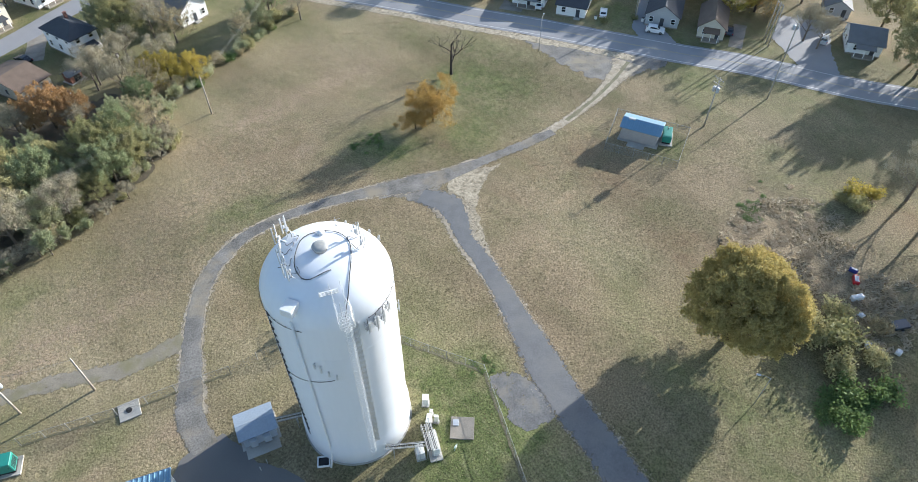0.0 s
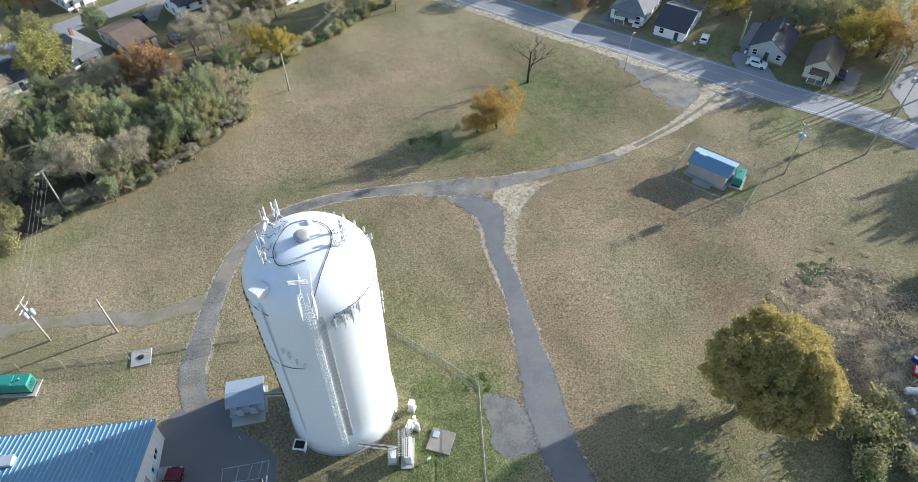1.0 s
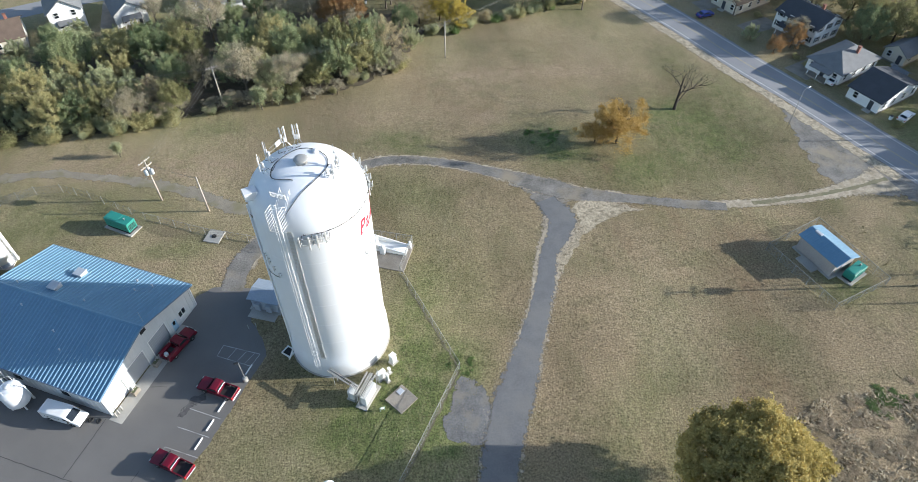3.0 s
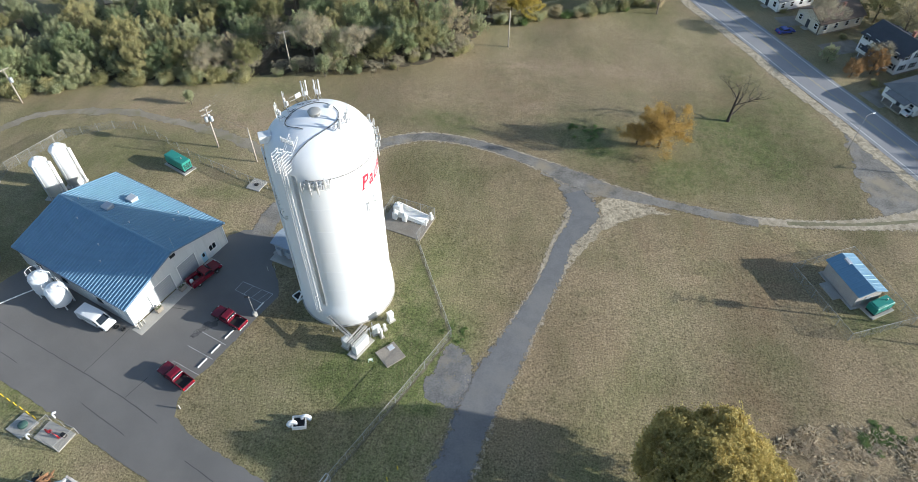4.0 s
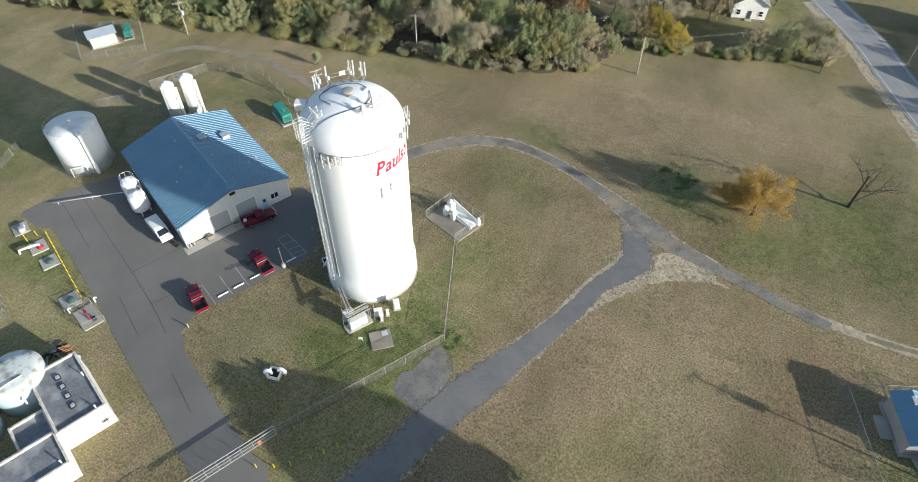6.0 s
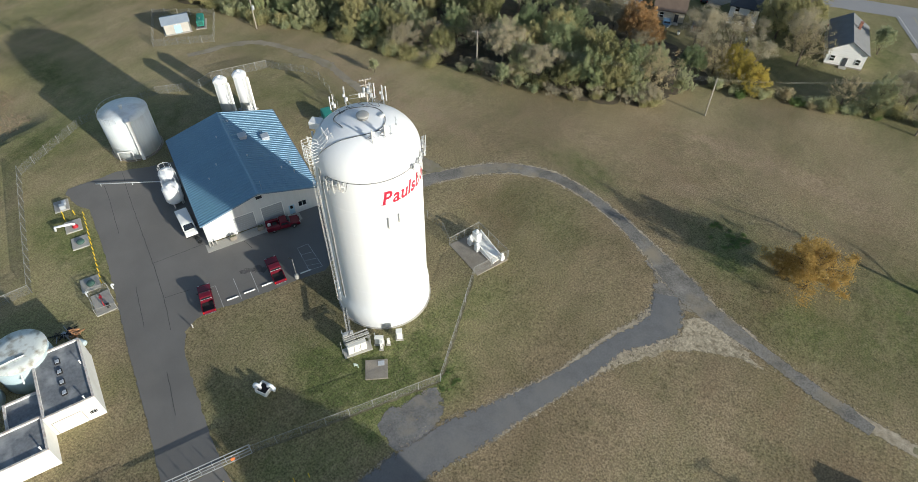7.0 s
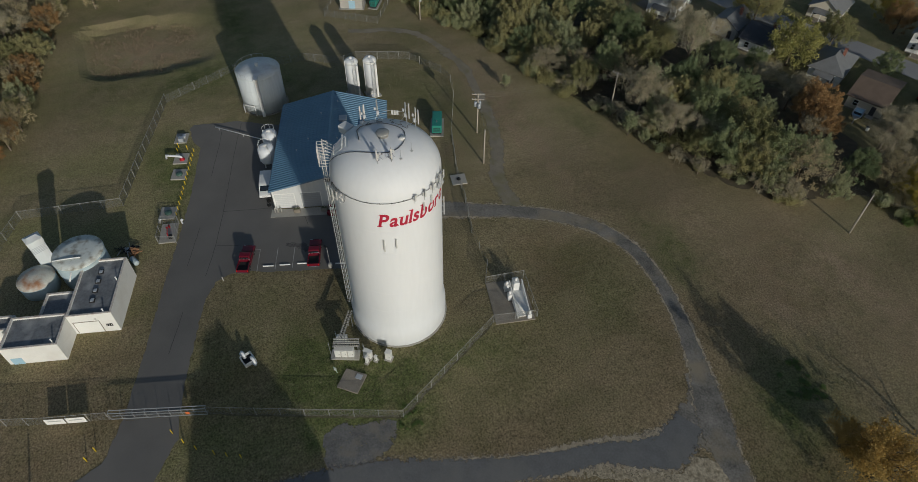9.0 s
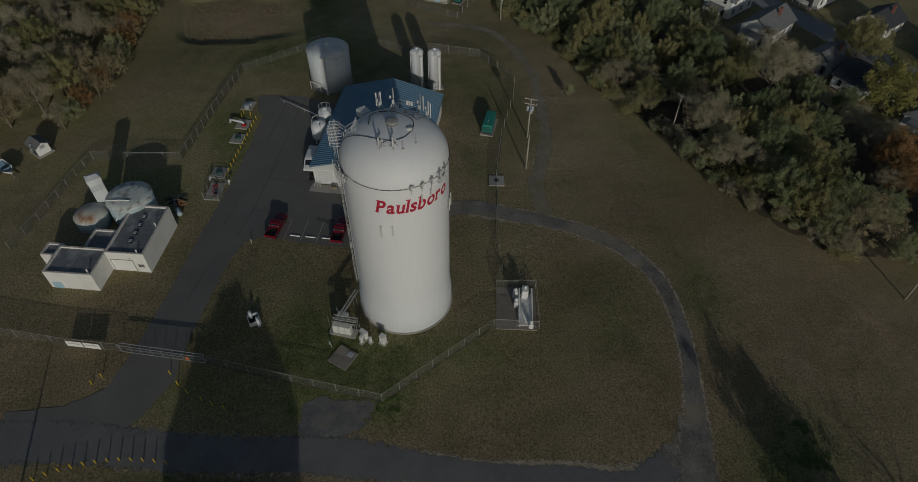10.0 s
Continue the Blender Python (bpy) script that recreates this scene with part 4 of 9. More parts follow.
    for z in np.arange(3.0, SH, 3.0):
        for s in (-0.25, 0.25):
            part("stand_off", Mesh().tube(at(TR - 0.02, s, z), at(TR + 0.32, s, z), 0.03, n=5), STEEL_W, lad)
    # walk-off rails from the ladder's head up on to the dome
    mb = Mesh()
    for s in (-0.55, 0.55):
        run = [at(TR + 0.35, s, SH + 4.3), at(TR - 0.9, s, dome_z(TR - 0.9) + 0.85), at(4.4, s, dome_z(4.4) + 0.8)]
        for h in (0, -0.5):
            mb.path([p + Vector((0, 0, h)) for p in run], 0.022, 6)
        for p in run[1:]:
            mb.tube(p, p - Vector((0, 0, 0.9)), 0.024, n=6)
    for k in range(7):
        z = SH + 1.2 + k * 0.45
        mb.tube(at(TR + 1.0, -0.7, z), at(TR + 1.0, 0.7, z), 0.03, n=5)
        for s in (-0.7, 0.7):
            mb.tube(at(TR + 1.0, s, z), at(TR - 0.3, s, z), 0.03, n=5)
    for s in (-0.7, 0, 0.7):
        mb.tube(at(TR + 1.0, s, SH + 1.2), at(TR + 1.0, s, SH + 3.9), 0.035, n=5)
    part("top_guard_rail", mb, STEEL_W, t, "white tubular guard rails at the ladder head")
    # cable tray beside the ladder, with coax lines
    ta = -101
    u, w = Vector(polar(ta, 1, 0)), Vector(polar(ta + 90, 1, 0))
    for k in range(5):
        s = (k - 2) * 0.11
        part("coax_line", Mesh().tube(at(TR + 0.03, s, 0.6), at(TR + 0.03, s, SH + 0.4), 0.028, n=5), COAX, t, "pale grey coaxial line", True)
    mb = Mesh()
    for s in (-0.36, 0.36):
        mb.tube(at(TR + 0.05, s, 0.6), at(TR + 0.05, s, SH + 0.3), 0.03, n=6)
    for z in np.arange(1.5, SH, 1.6):
        mb.box(at(TR + 0.03, 0, z), (0.04, 0.8, 0.05), ta)
    part("cable_tray", mb, STEEL_W, t)
    # feed lines and conduit on the west side
    for a, z1, mname in ((179, SH + 0.0, CABLE),):
        u, w = Vector(polar(a, 1, 0)), Vector(polar(a + 90, 1, 0))
        mb = Mesh()
        for k in range(3):
            mb.tube(at(TR + 0.16, (k - 1) * 0.1, 0.8), at(TR + 0.16, (k - 1) * 0.1, z1), 0.022, n=5)
        for z in np.arange(1.5, z1, 1.2):
            mb.box(at(TR + 0.1, 0, z), (0.16, 0.42, 0.08), a)
        part("feed_lines", mb, mname, t, "dark feed lines strapped to the shaft")
    # overflow pipe down the south-west side
    u, w = Vector(polar(-152, 1, 0)), Vector(polar(-62, 1, 0))
    part("overflow_pipe", Mesh().path([at(TR + 0.14, 0, SH + 1.4), at(TR + 0.14, 0, 2.6), at(TR + 0.3, 0, 2.0), at(TR + 0.9, 0.1, 0.9), at(TR + 1.25, 0.15, 0.35)], 0.13, 10), STEEL_W, t, "white overflow pipe down the shaft", True)
    # mid-height whip line with small aerials, south-west
    mb = Mesh()
    for a in range(-180, -128, 4):
        mb.tube(polar(a, TR + 0.06, 18.6 - 0.0 + (a + 180) * 0.035), polar(a + 4, TR + 0.06, 18.6 + (a + 184) * 0.035), 0.035, n=5)
    part("jumper_line", mb, CABLE, t)
    return t, at


TOWER, _ = standpipe()


def aerial(parent, deg, r, z, h=2.0, w=0.18, d=0.1, face=None, arm=True, twin=False):
    """A panel aerial on a mast pipe, with bracket and a small radio box behind."""
    f = deg if face is None else face
    u = Vector(polar(f, 1, 0))
    s = Vector(polar(f + 90, 1, 0))
    c = Vector(polar(deg, r, z))
    mast = part("mast", Mesh().tube(c - Vector((0, 0, 0.5)), c + Vector((0, 0, h + 0.15)), 0.035, n=8), GALV, parent)
    for k in ((-0.28, 0.28) if twin else (0.0,)):
        mb = Mesh()
        mb.bevelled((0, 0, 0), (d, w, h), 0.035, 0)
        p = part("aerial_panel", mb, ANT, parent, "", False, pose(*(c + u * 0.22 + s * k + Vector((0, 0, h / 2 + 0.1))), 0, 0, f))
    part("radio_box", Mesh().bevelled(c - u * 0.2 + Vector((0, 0, h * 0.35)), (0.2, 0.32, 0.55), 0.03, f), RADIO, parent)
    part("radio_box", Mesh().bevelled(c - u * 0.16 + s * 0.3 + Vector((0, 0, h * 0.62)), (0.16, 0.24, 0.4), 0.03, f), RADIO, parent)
    for zz in (0.35, h - 0.3):
        part("bracket", Mesh().tube(c + Vector((0, 0, zz)), c + u * 0.24 + Vector((0, 0, zz)), 0.03, n=5), GALV, parent)
    if arm:
        mb = Mesh()
        for k in (-0.55, 0.55):
            q = c - u * 0.5 + s * k
            rr = min(TR - 0.05, math.hypot(q.x, q.y))
            mb.tube(c + Vector((0, 0, 0.7)), (q.x, q.y, dome_z(rr)), 0.025, n=5)
        q = c + u * 0.25
        mb.tube(c + Vector((0, 0, 0.7)), (c.x, c.y, dome_z(min(TR - 0.05, math.hypot(c.x, c.y))) - 0.02), 0.045, n=5)
        part("tripod", mb, GALV, parent)


def aerial_sets():
    g = "aerials on the water tower"
    for deg, r, h, twin in ((-169, 4.3, 2.3, True), (167, 3.9, 2.7, False), (121, 4.7, 2.6, True), (103, 4.8, 2.5, True), (-30, 4.2, 1.7, False), (-8, 4.1, 1.8, False)):
        t = thing("panel_aerial_set", TX, TY, 0, "white panel aerial on a tripod mast fixed to the dome", "aerial", g, z=TB)
        aerial(t, deg, r, dome_z(r) + 0.45, h * 0.85, twin=twin)
    for deg, z, h in ((-92, SH - 1.3, 1.5), (-84, SH - 1.7, 2.0), (-77, SH - 1.6, 2.0), (-70, SH - 0.7, 1.3), (6, SH - 0.2, 0.8), (17, SH - 0.3, 0.9), (28, SH - 0.2, 0.9), (39, SH + 0.0, 1.0), (48, SH - 0.3, 1.3)):
        t = thing("panel_aerial_set", TX, TY, 0, "white panel aerial clamped to the shoulder of the shaft", "aerial", g, z=TB)
        aerial(t, deg, TR + (0.62 if deg < 0 else 0.4), z, h, w=0.22, arm=False)
        for k in (0.1, 0.6):
            part("wall_arm", Mesh().tube(polar(deg, TR - 0.05, z + k), polar(deg, TR + 0.64, z + k), 0.045, n=6), GALV, t)
    for deg, z, h in ((-142, 22.9, 0.9), (-137, 22.2, 1.2), (-131, 21.5, 0.9), (-125, 20.8, 0.8), (17, 26.4, 1.3), (28, 26.8, 1.2), (-27, 21.1, 2.0), (-15, 21.6, 1.6), (62, 20.9, 2.2), (70, 21.0, 2.2)):
        t = thing("whip_aerial", TX, TY, 0, "slim grey aerial clamped to the tank wall", "aerial", g, z=TB)
        part("aerial_panel", Mesh().bevelled(polar(deg, TR + 0.27, z + h / 2), (0.12, 0.2, h), 0.03, deg), ANT, t)
        for k in (0.25, 0.75):
            part("clamp", Mesh().box(polar(deg, TR + 0.12, z + h * k), (0.28, 0.08, 0.08), deg), GALV, t)


aerial_sets()


def rooftop_gear():
    """Mounting rails, radio boxes, jumper cables, steps and davit that crowd the dome and the shoulder."""
    g = "radio gear on the water tower"
    for a0, a1, z in ((-95, -67, SH - 0.35), (36, 50, SH - 0.1)):
        for dz in (0.0, -0.8):
            t = thing("mounting_rail", TX, TY, 0, "curved galvanised pipe rail carrying shoulder aerials", "rail", g, z=TB)
            part("pipe", Mesh().path([polar(a, TR + 0.58, z + dz) for a in np.linspace(a0, a1, 12)], 0.035, 6), STEEL_W, t, "", True)
            for a in (a0 + 2, (a0 + a1) / 2, a1 - 2):
                part("stand_off", Mesh().tube(polar(a, TR - 0.05, z + dz), polar(a, TR + 0.6, z + dz), 0.04, n=6), GALV, t)
    for a in (-93, -84, -75, -68, 40, 47):
        t = thing("radio_unit", TX, TY, 0, "grey radio box hung on the shoulder rail", "radio unit", g, z=TB)
        part("case", Mesh().bevelled(polar(a, TR + 0.42, SH - 0.55 + 0.2 * math.sin(a * 1.7)), (0.2, 0.36, 0.6), 0.03, a), RADIO, t)
        part("jumper_cable", Mesh().path([polar(a, TR + 0.4, SH - 0.85), polar(a + 1.6, TR + 0.3, SH - 1.25), polar(a + 2.5, TR + 0.14, SH - 0.7), polar(a + 2.8, TR + 0.1, SH - 0.02)], 0.028, 5), CABLE, t, "", True)
    # rail with three radio boxes between the dome masts
    p, q = Vector(polar(160, 3.8, dome_z(3.8) + 1.5)), Vector(polar(124, 4.4, dome_z(4.4) + 1.5))
    t = thing("mounting_rail", TX, TY, 0, "galvanised pipe rail with pale radio boxes on the dome", "rail", g, z=TB)
    for dz in (0.0, -0.5):
        part("pipe", Mesh().tube(p + Vector((0, 0, dz)), q + Vector((0, 0, dz)), 0.022, n=6), FENCE_G, t)
    for f in (0.5, 0.62, 0.74):
        part("radio_box", Mesh().bevelled(p.lerp(q, f) - Vector((0, 0, 0.2)), (0.18, 0.24, 0.62), 0.03, 136), ANT, t)
    # loose jumper cables from each mast to the cable loop
    for k, deg in enumerate((-169, 167, 140, 121, 103, -30, -8)):
        t = thing("jumper_cable", TX, TY, 0, "black jumper cable lying on the dome", "cable", g, z=TB)
        pts = []
        for i in range(9):
            f = i / 8
            a, r = radians(deg + 9 * math.sin(i * 1.3 + k) * f), 4.4 - 1.5 * f
            pts.append((r * math.cos(a), r * math.sin(a), dome_z(r) + 0.07 + (0.5 * (1 - f) ** 3)))
        part("cable", Mesh().path(pts, 0.03, 5), CABLE, t, "", True)
    # davit, step rack and low platform at the head of the ladder
    t = thing("step_rack", TX, TY, 0, "white tubular step rack on the dome above the ladder", "rack", g, z=TB)
    u, w = Vector(polar(-112, 1, 0)), Vector(polar(-22, 1, 0))
    base = u * 4.9 - w * 0.9
    zz = dome_z(5.0)
    for k in range(4):
        part("tread", Mesh().box(base + w * 0.5 + Vector((0, 0, zz + 0.05 + 0.16 * k)), (0.16, 1.9, 0.05), -22 + 90), STEEL_W, t)
    for s in (-0.4, 1.4):
        part("upright", Mesh().tube(base + w * s + Vector((0, 0, zz - 0.3)), base + w * s + Vector((0, 0, zz + 0.75)), 0.03, n=6), STEEL_W, t)
    for deg, r in ((8, 4.1), (34, 4.0)):
        t = thing("whip_aerial", TX, TY, 0, "thin whip aerial with cross arm on the dome", "aerial", g, z=TB)
        c = Vector(polar(deg, r, dome_z(r)))
        part("mast", Mesh().tube(c, c + Vector((0, 0, 1.3)), 0.02, n=5), GALV, t)
        part("cross_arm", Mesh().tube(c + Vector((-0.5, 0.2, 0.9)), c + Vector((0.5, -0.2, 0.9)), 0.015, n=5), GALV, t)
        part("foot", Mesh().box(c, (0.3, 0.3, 0.1), deg), RADIO, t)


rooftop_gear()


def town_name():
    """The town's name in red slanting letters, laid round the shaft; one mesh a letter."""
    word = "Paulsboro"
    size, z0 = 2.9, 24.05 - TB
    x = 0.0
    spans = []
    for ch in word:
        cu = bpy.data.curves.new("letter", "FONT")
        cu.body, cu.size, cu.offset, cu.shear, cu.resolution_u = ch, size, 0.075, 0.0, 6
        ob = new("letter", cu)
        bpy.context.view_layer.update()
        me = bpy.data.meshes.new_from_object(ob.evaluated_get(bpy.context.evaluated_depsgraph_get()))
        bpy.data.objects.remove(ob)
        bpy.data.curves.remove(cu)
        xs = [v.co.x for v in me.vertices]
        top = max(v.co.y for v in me.vertices)
        spans.append((me, x - min(xs), ch, min(xs), max(xs), top))
        x += max(xs) - min(xs) + 0.24
    total, a0, a1 = x, -31.5, 56.0
    k = radians(a1 - a0) * TR / total
    stem, thin = size * 0.14, size * 0.045
    for me, off, ch, lo, hi, top in spans:
        bm = bmesh.new()
        bm.from_mesh(me)
        # serifs on the stems
        feet = {"P": [(lo - stem * 0.5, lo + stem * 1.5, 0), (lo - stem * 0.5, lo, top - thin)], "l": [(lo - stem * 0.3, hi + stem * 0.3, 0), (lo - stem * 0.7, lo, top - thin)],
                "b": [(lo - stem * 0.7, lo, top - thin)], "r": [(lo - stem * 0.4, lo + stem * 1.4, 0), (lo - stem * 0.7, lo, top - thin * 2)], "u": [(lo - stem * 0.6, lo, top - thin), (hi, hi + stem * 0.6, 0)], "a": [(hi, hi + stem * 0.5, 0)]}
        for x0, x1, y0 in feet.get(ch, []):
            bm.faces.new([bm.verts.new(q) for q in ((x0, y0, 0), (x1, y0, 0), (x1, y0 + thin, 0), (x0, y0 + thin, 0))])
        bpy.data.meshes.remove(me)
        bmesh.ops.triangulate(bm, faces=bm.faces[:])
        bmesh.ops.subdivide_edges(bm, edges=[e for e in bm.edges if e.calc_length() > 0.5], cuts=2)
        bmesh.ops.triangulate(bm, faces=bm.faces[:])
        for v in bm.verts:
            s = (v.co.x + off + 0.24 * v.co.y) * k
            a = radians(a0) + s / TR
            v.co = Vector(((TR + 0.02) * math.cos(a), (TR + 0.02) * math.sin(a), z0 + v.co.y))
        bmesh.ops.recalc_face_normals(bm, faces=bm.faces[:])
        part("letter", Mesh().take(bm), RED_LET, TOWER, "red painted slanting letter")


town_name()


# ---- workshop with the blue roof ----
# rounded profile of a roof rib and its faces
RIB = [(-0.115, -0.07), (-0.105, -0.02), (-0.085, 0.015), (-0.04, 0.03), (0.04, 0.03), (0.085, 0.015), (0.105, -0.02), (0.115, -0.07)]
RIB_F = [(i, i + 1, i + 9, i + 8) for i in range(7)]


def frame_xy(cx, cy, deg):
    a = radians(deg)
    return lambda u, v: (cx + u * math.cos(a) - v * math.sin(a), cy + u * math.sin(a) + v * math.cos(a))


def workshop():
    # local x runs along the front from south to north-east, local y goes back from the front
    GX, GY, A = -19.2, 43.4, 68.5
    W, D, HE, HR = 20.6, 25.6, 4.5, 7.3
    t = thing("workshop", GX, GY, A, "low off-white metal workshop with blue standing-seam gable roof", "building")
    w, d = W / 2 - 0.35, D / 2 - 0.35
    th = 0.25
    openings = [(-7.9, 3.4, 3.4), (-3.3, 3.4, 3.5), (1.6, 3.6, 3.6), (4.9, 1.0, 2.1)]
    # front wall in y = -d, cut by its openings; window at the far end
    fr = Mesh()
    x0 = -w
    for c, ow, oh in openings:
        fr.box(((x0 + c - ow / 2) / 2, -d + th / 2, HE / 2 - 0.3), (c - ow / 2 - x0, th, HE + 0.6))
        fr.box((c, -d + th / 2, (oh + HE) / 2), (ow, th, HE - oh))
        x0 = c + ow / 2
    fr.box(((x0 + 6.2) / 2, -d + th / 2, HE / 2 - 0.3), (6.2 - x0, th, HE + 0.6))
    fr.box((6.9, -d + th / 2, 0.4), (1.4, th, 1.4))
    fr.box((6.9, -d + th / 2, (2.3 + HE) / 2), (1.4, th, HE - 2.3))
    fr.box(((7.6 + w) / 2, -d + th / 2, HE / 2 - 0.3), (w - 7.6, th, HE + 0.6))
    fr.add([(-w, -d, HE), (w, -d, HE), (0, -d, HR - 0.1), (-w, -d + th, HE), (w, -d + th, HE), (0, -d + th, HR - 0.1)], [(0, 1, 2), (5, 4, 3)])
    part("front_wall", fr, WALLMET, t, "off-white ribbed metal front wall")
    bk = Mesh().box((0, d - th / 2, HE / 2 - 0.3), (2 * w, th, HE + 0.6))
    bk.add([(-w, d, HE), (w, d, HE), (0, d, HR - 0.1), (-w, d - th, HE), (w, d - th, HE), (0, d - th, HR - 0.1)], [(2, 1, 0), (3, 4, 5)])
    part("back_wall", bk, WALLMET, t)
    for s in (-1, 1):
        part("side_wall", Mesh().box((s * (w - th / 2), 0, HE / 2 - 0.3), (th, 2 * d - 2 * th, HE + 0.6)), WALLMET, t)
    part("floor_slab", Mesh().box((0, 0, -0.1), (2 * w - 0.6, 2 * d - 0.6, 0.3)), CONC, t)
    rib = Mesh()
    for k in range(int(2 * w / 0.9)):
        x = -w + 0.45 + k * 0.9
        if not any(abs(x - c) < ow / 2 + 0.06 for c, ow, _ in openings + [(6.9, 1.4, 0)]):
            rib.box((x, -d - 0.012, HE / 2), (0.06, 0.03, HE))
    part("wall_ribs", rib, WALLMET, t)
    rib = Mesh()
    for k in range(int(2 * d / 0.9)):
        for s in (-1, 1):
            rib.box((s * (w + 0.012), -d + 0.45 + k * 0.9, HE / 2), (0.03, 0.06, HE))
    part("wall_ribs", rib, WALLMET, t)
    # roof: two slopes with thickness, each seam its own rib
    for s in (-1, 1):
        e, r = (s * W / 2, HE - 0.05), (0, HR)
        mb = Mesh()
        q = [(e[0], -D / 2, e[1]), (0, -D / 2, HR), (0, D / 2, HR), (e[0], D / 2, e[1])]
        mb.add(q + [(x, y, z - 0.14) for x, y, z in q], [(0, 1, 2, 3) if s < 0 else (3, 2, 1, 0), (7, 6, 5, 4) if s < 0 else (4, 5, 6, 7), (0, 4, 5, 1), (1, 5, 6, 2), (2, 6, 7, 3), (3, 7, 4, 0)])
        roof = part("roof_slope", mb, ROOFBLUE, t, "blue standing-seam metal roof slope")
        n = 42
        L = math.hypot(W / 2, HR - HE + 0.05)
        tilt = math.degrees(math.atan2(HR - HE + 0.05, W / 2))
        seam = Mesh().add([(x, y, z) for x in (-L / 2, L / 2) for y, z in RIB], RIB_F).data("seam", ROOFBLUE, True)
        for i in range(n + 1):
            y = -D / 2 + 0.06 + i * (D - 0.12) / n
            part("seam", seam, None, roof, "", False, pose(s * W / 4, y, (HE - 0.05 + HR) / 2 + 0.05, 0, s * tilt, 0))
        part("eave_trim", Mesh().box((s * (W / 2 + 0.03), 0, HE - 0.12), (0.09, D, 0.24)), ROOFBLUE_T, t)
    part("ridge_cap", Mesh().add([(-0.28, -D / 2 - 0.03, HR + 0.02), (0, -D / 2 - 0.03, HR + 0.14), (0.28, -D / 2 - 0.03, HR + 0.02), (-0.28, D / 2 + 0.03, HR + 0.02), (0, D / 2 + 0.03, HR + 0.14), (0.28, D / 2 + 0.03, HR + 0.02)], [(0, 1, 4, 3), (1, 2, 5, 4), (0, 2, 1), (3, 4, 5), (0, 3, 5, 2)]), ROOFBLUE, t)
    for s in (-1, 1):
        for y in (-D / 2 - 0.02, D / 2 + 0.02):
            mb = Mesh()
            mb.add([(s * W / 2, y, HE - 0.3), (0, y, HR - 0.24), (0, y, HR + 0.04), (s * W / 2, y, HE + 0.0), (s * W / 2, y + 0.05, HE - 0.3), (0, y + 0.05, HR - 0.24), (0, y + 0.05, HR + 0.04), (s * W / 2, y + 0.05, HE)], [(0, 1, 2, 3), (7, 6, 5, 4), (3, 2, 6, 7), (0, 4, 5, 1)])
            part("gable_trim", mb, ROOFBLUE_T, t)
    # roof fans and small vents
    for x, y in ((2.2, 4.0), (6.0, 3.2)):
        z = HR - (HR - HE) * x / (W / 2)
        f = part("roof_fan", Mesh().box((x, y, z + 0.15), (1.3, 1.5, 0.5)), SHEDR, t, "boxy metal roof fan hood")
        part("hood", Mesh().bevelled((x, y, z + 0.5), (1.5, 1.6, 0.28), 0.1), SHEDR, f)
    for x, y, h in ((7.6, -8.2, 0.5), (7.8, -5.4, 0.35), (5.9, -6.6, 0.4), (-4.0, -1.0, 0.3), (-2.0, 6.0, 0.3), (-6.0, -3.5, 0.3), (1.0, 9.4, 0.3), (1.4, -2.0, 0.25)):
        z = HR - (HR - HE) * abs(x) / (W / 2)
        part("vent_pipe", Mesh().lathe([(0.09, -0.1), (0.09, h), (0.15, h), (0.15, h + 0.1), (0.02, h + 0.14)], 10, (x, y, z)), SHEDR, t)
    part("whip_antenna", Mesh().tube((0.9, -D / 2 + 0.5, HR - 0.3), (0.9, -D / 2 + 0.5, HR + 2.0), 0.03, n=5), GALV, t)
    part("gable_vent", Mesh().box((0, -d - 0.05, HR - 1.1), (1.0, 0.1, 0.55)), DARK, t, "dark louvred gable vent")
    # doors
    for i, (c, ow, oh) in enumerate(openings[:3]):
        dr = part("shutter_door", Mesh().box((c, -d + th - 0.08, oh / 2), (ow, 0.08, oh)), WALLMET if i == 0 else DOORG, t, "closed grey sectional shutter door" if i else "closed off-white sectional shutter door")
        mb = Mesh()
        for k in range(1, 8):
            mb.box((c, -d + th - 0.125, k * oh / 8), (ow, 0.014, 0.035))
        part("door_ribs", mb, SHEDR if i else TRIMW, dr)
        mb = Mesh()
        for sx in (-1, 1):
            mb.box((c + sx * (ow / 2 + 0.07), -d - 0.02, oh / 2), (0.14, 0.06, oh + 0.1))
        mb.box((c, -d - 0.02, oh + 0.1), (ow + 0.28, 0.06, 0.14))
        part("door_frame", mb, TRIMW, t)
    dr = part("entry_door", Mesh().box((4.9, -d + 0.1, 1.05), (1.0, 0.06, 2.1)), DOORB, t, "pale blue entry door with a small light")
    part("door_light", Mesh().box((4.9, -d + 0.062, 1.55), (0.45, 0.02, 0.7)), GLASSD, dr)
    wn_ = part("window", Mesh().box((6.9, -d + 0.12, 1.7), (1.4, 0.03, 1.2)), GLASSD, t, "dark double window")
    mb = Mesh().box((6.9, -d + 0.05, 1.08), (1.5, 0.12, 0.07)).box((6.9, -d + 0.05, 2.32), (1.5, 0.12, 0.07))
    for x in (6.18, 6.9, 7.62):
        mb.box((x, -d + 0.05, 1.7), (0.07, 0.12, 1.2))
    part("window_frame", mb, TRIMW, wn_)
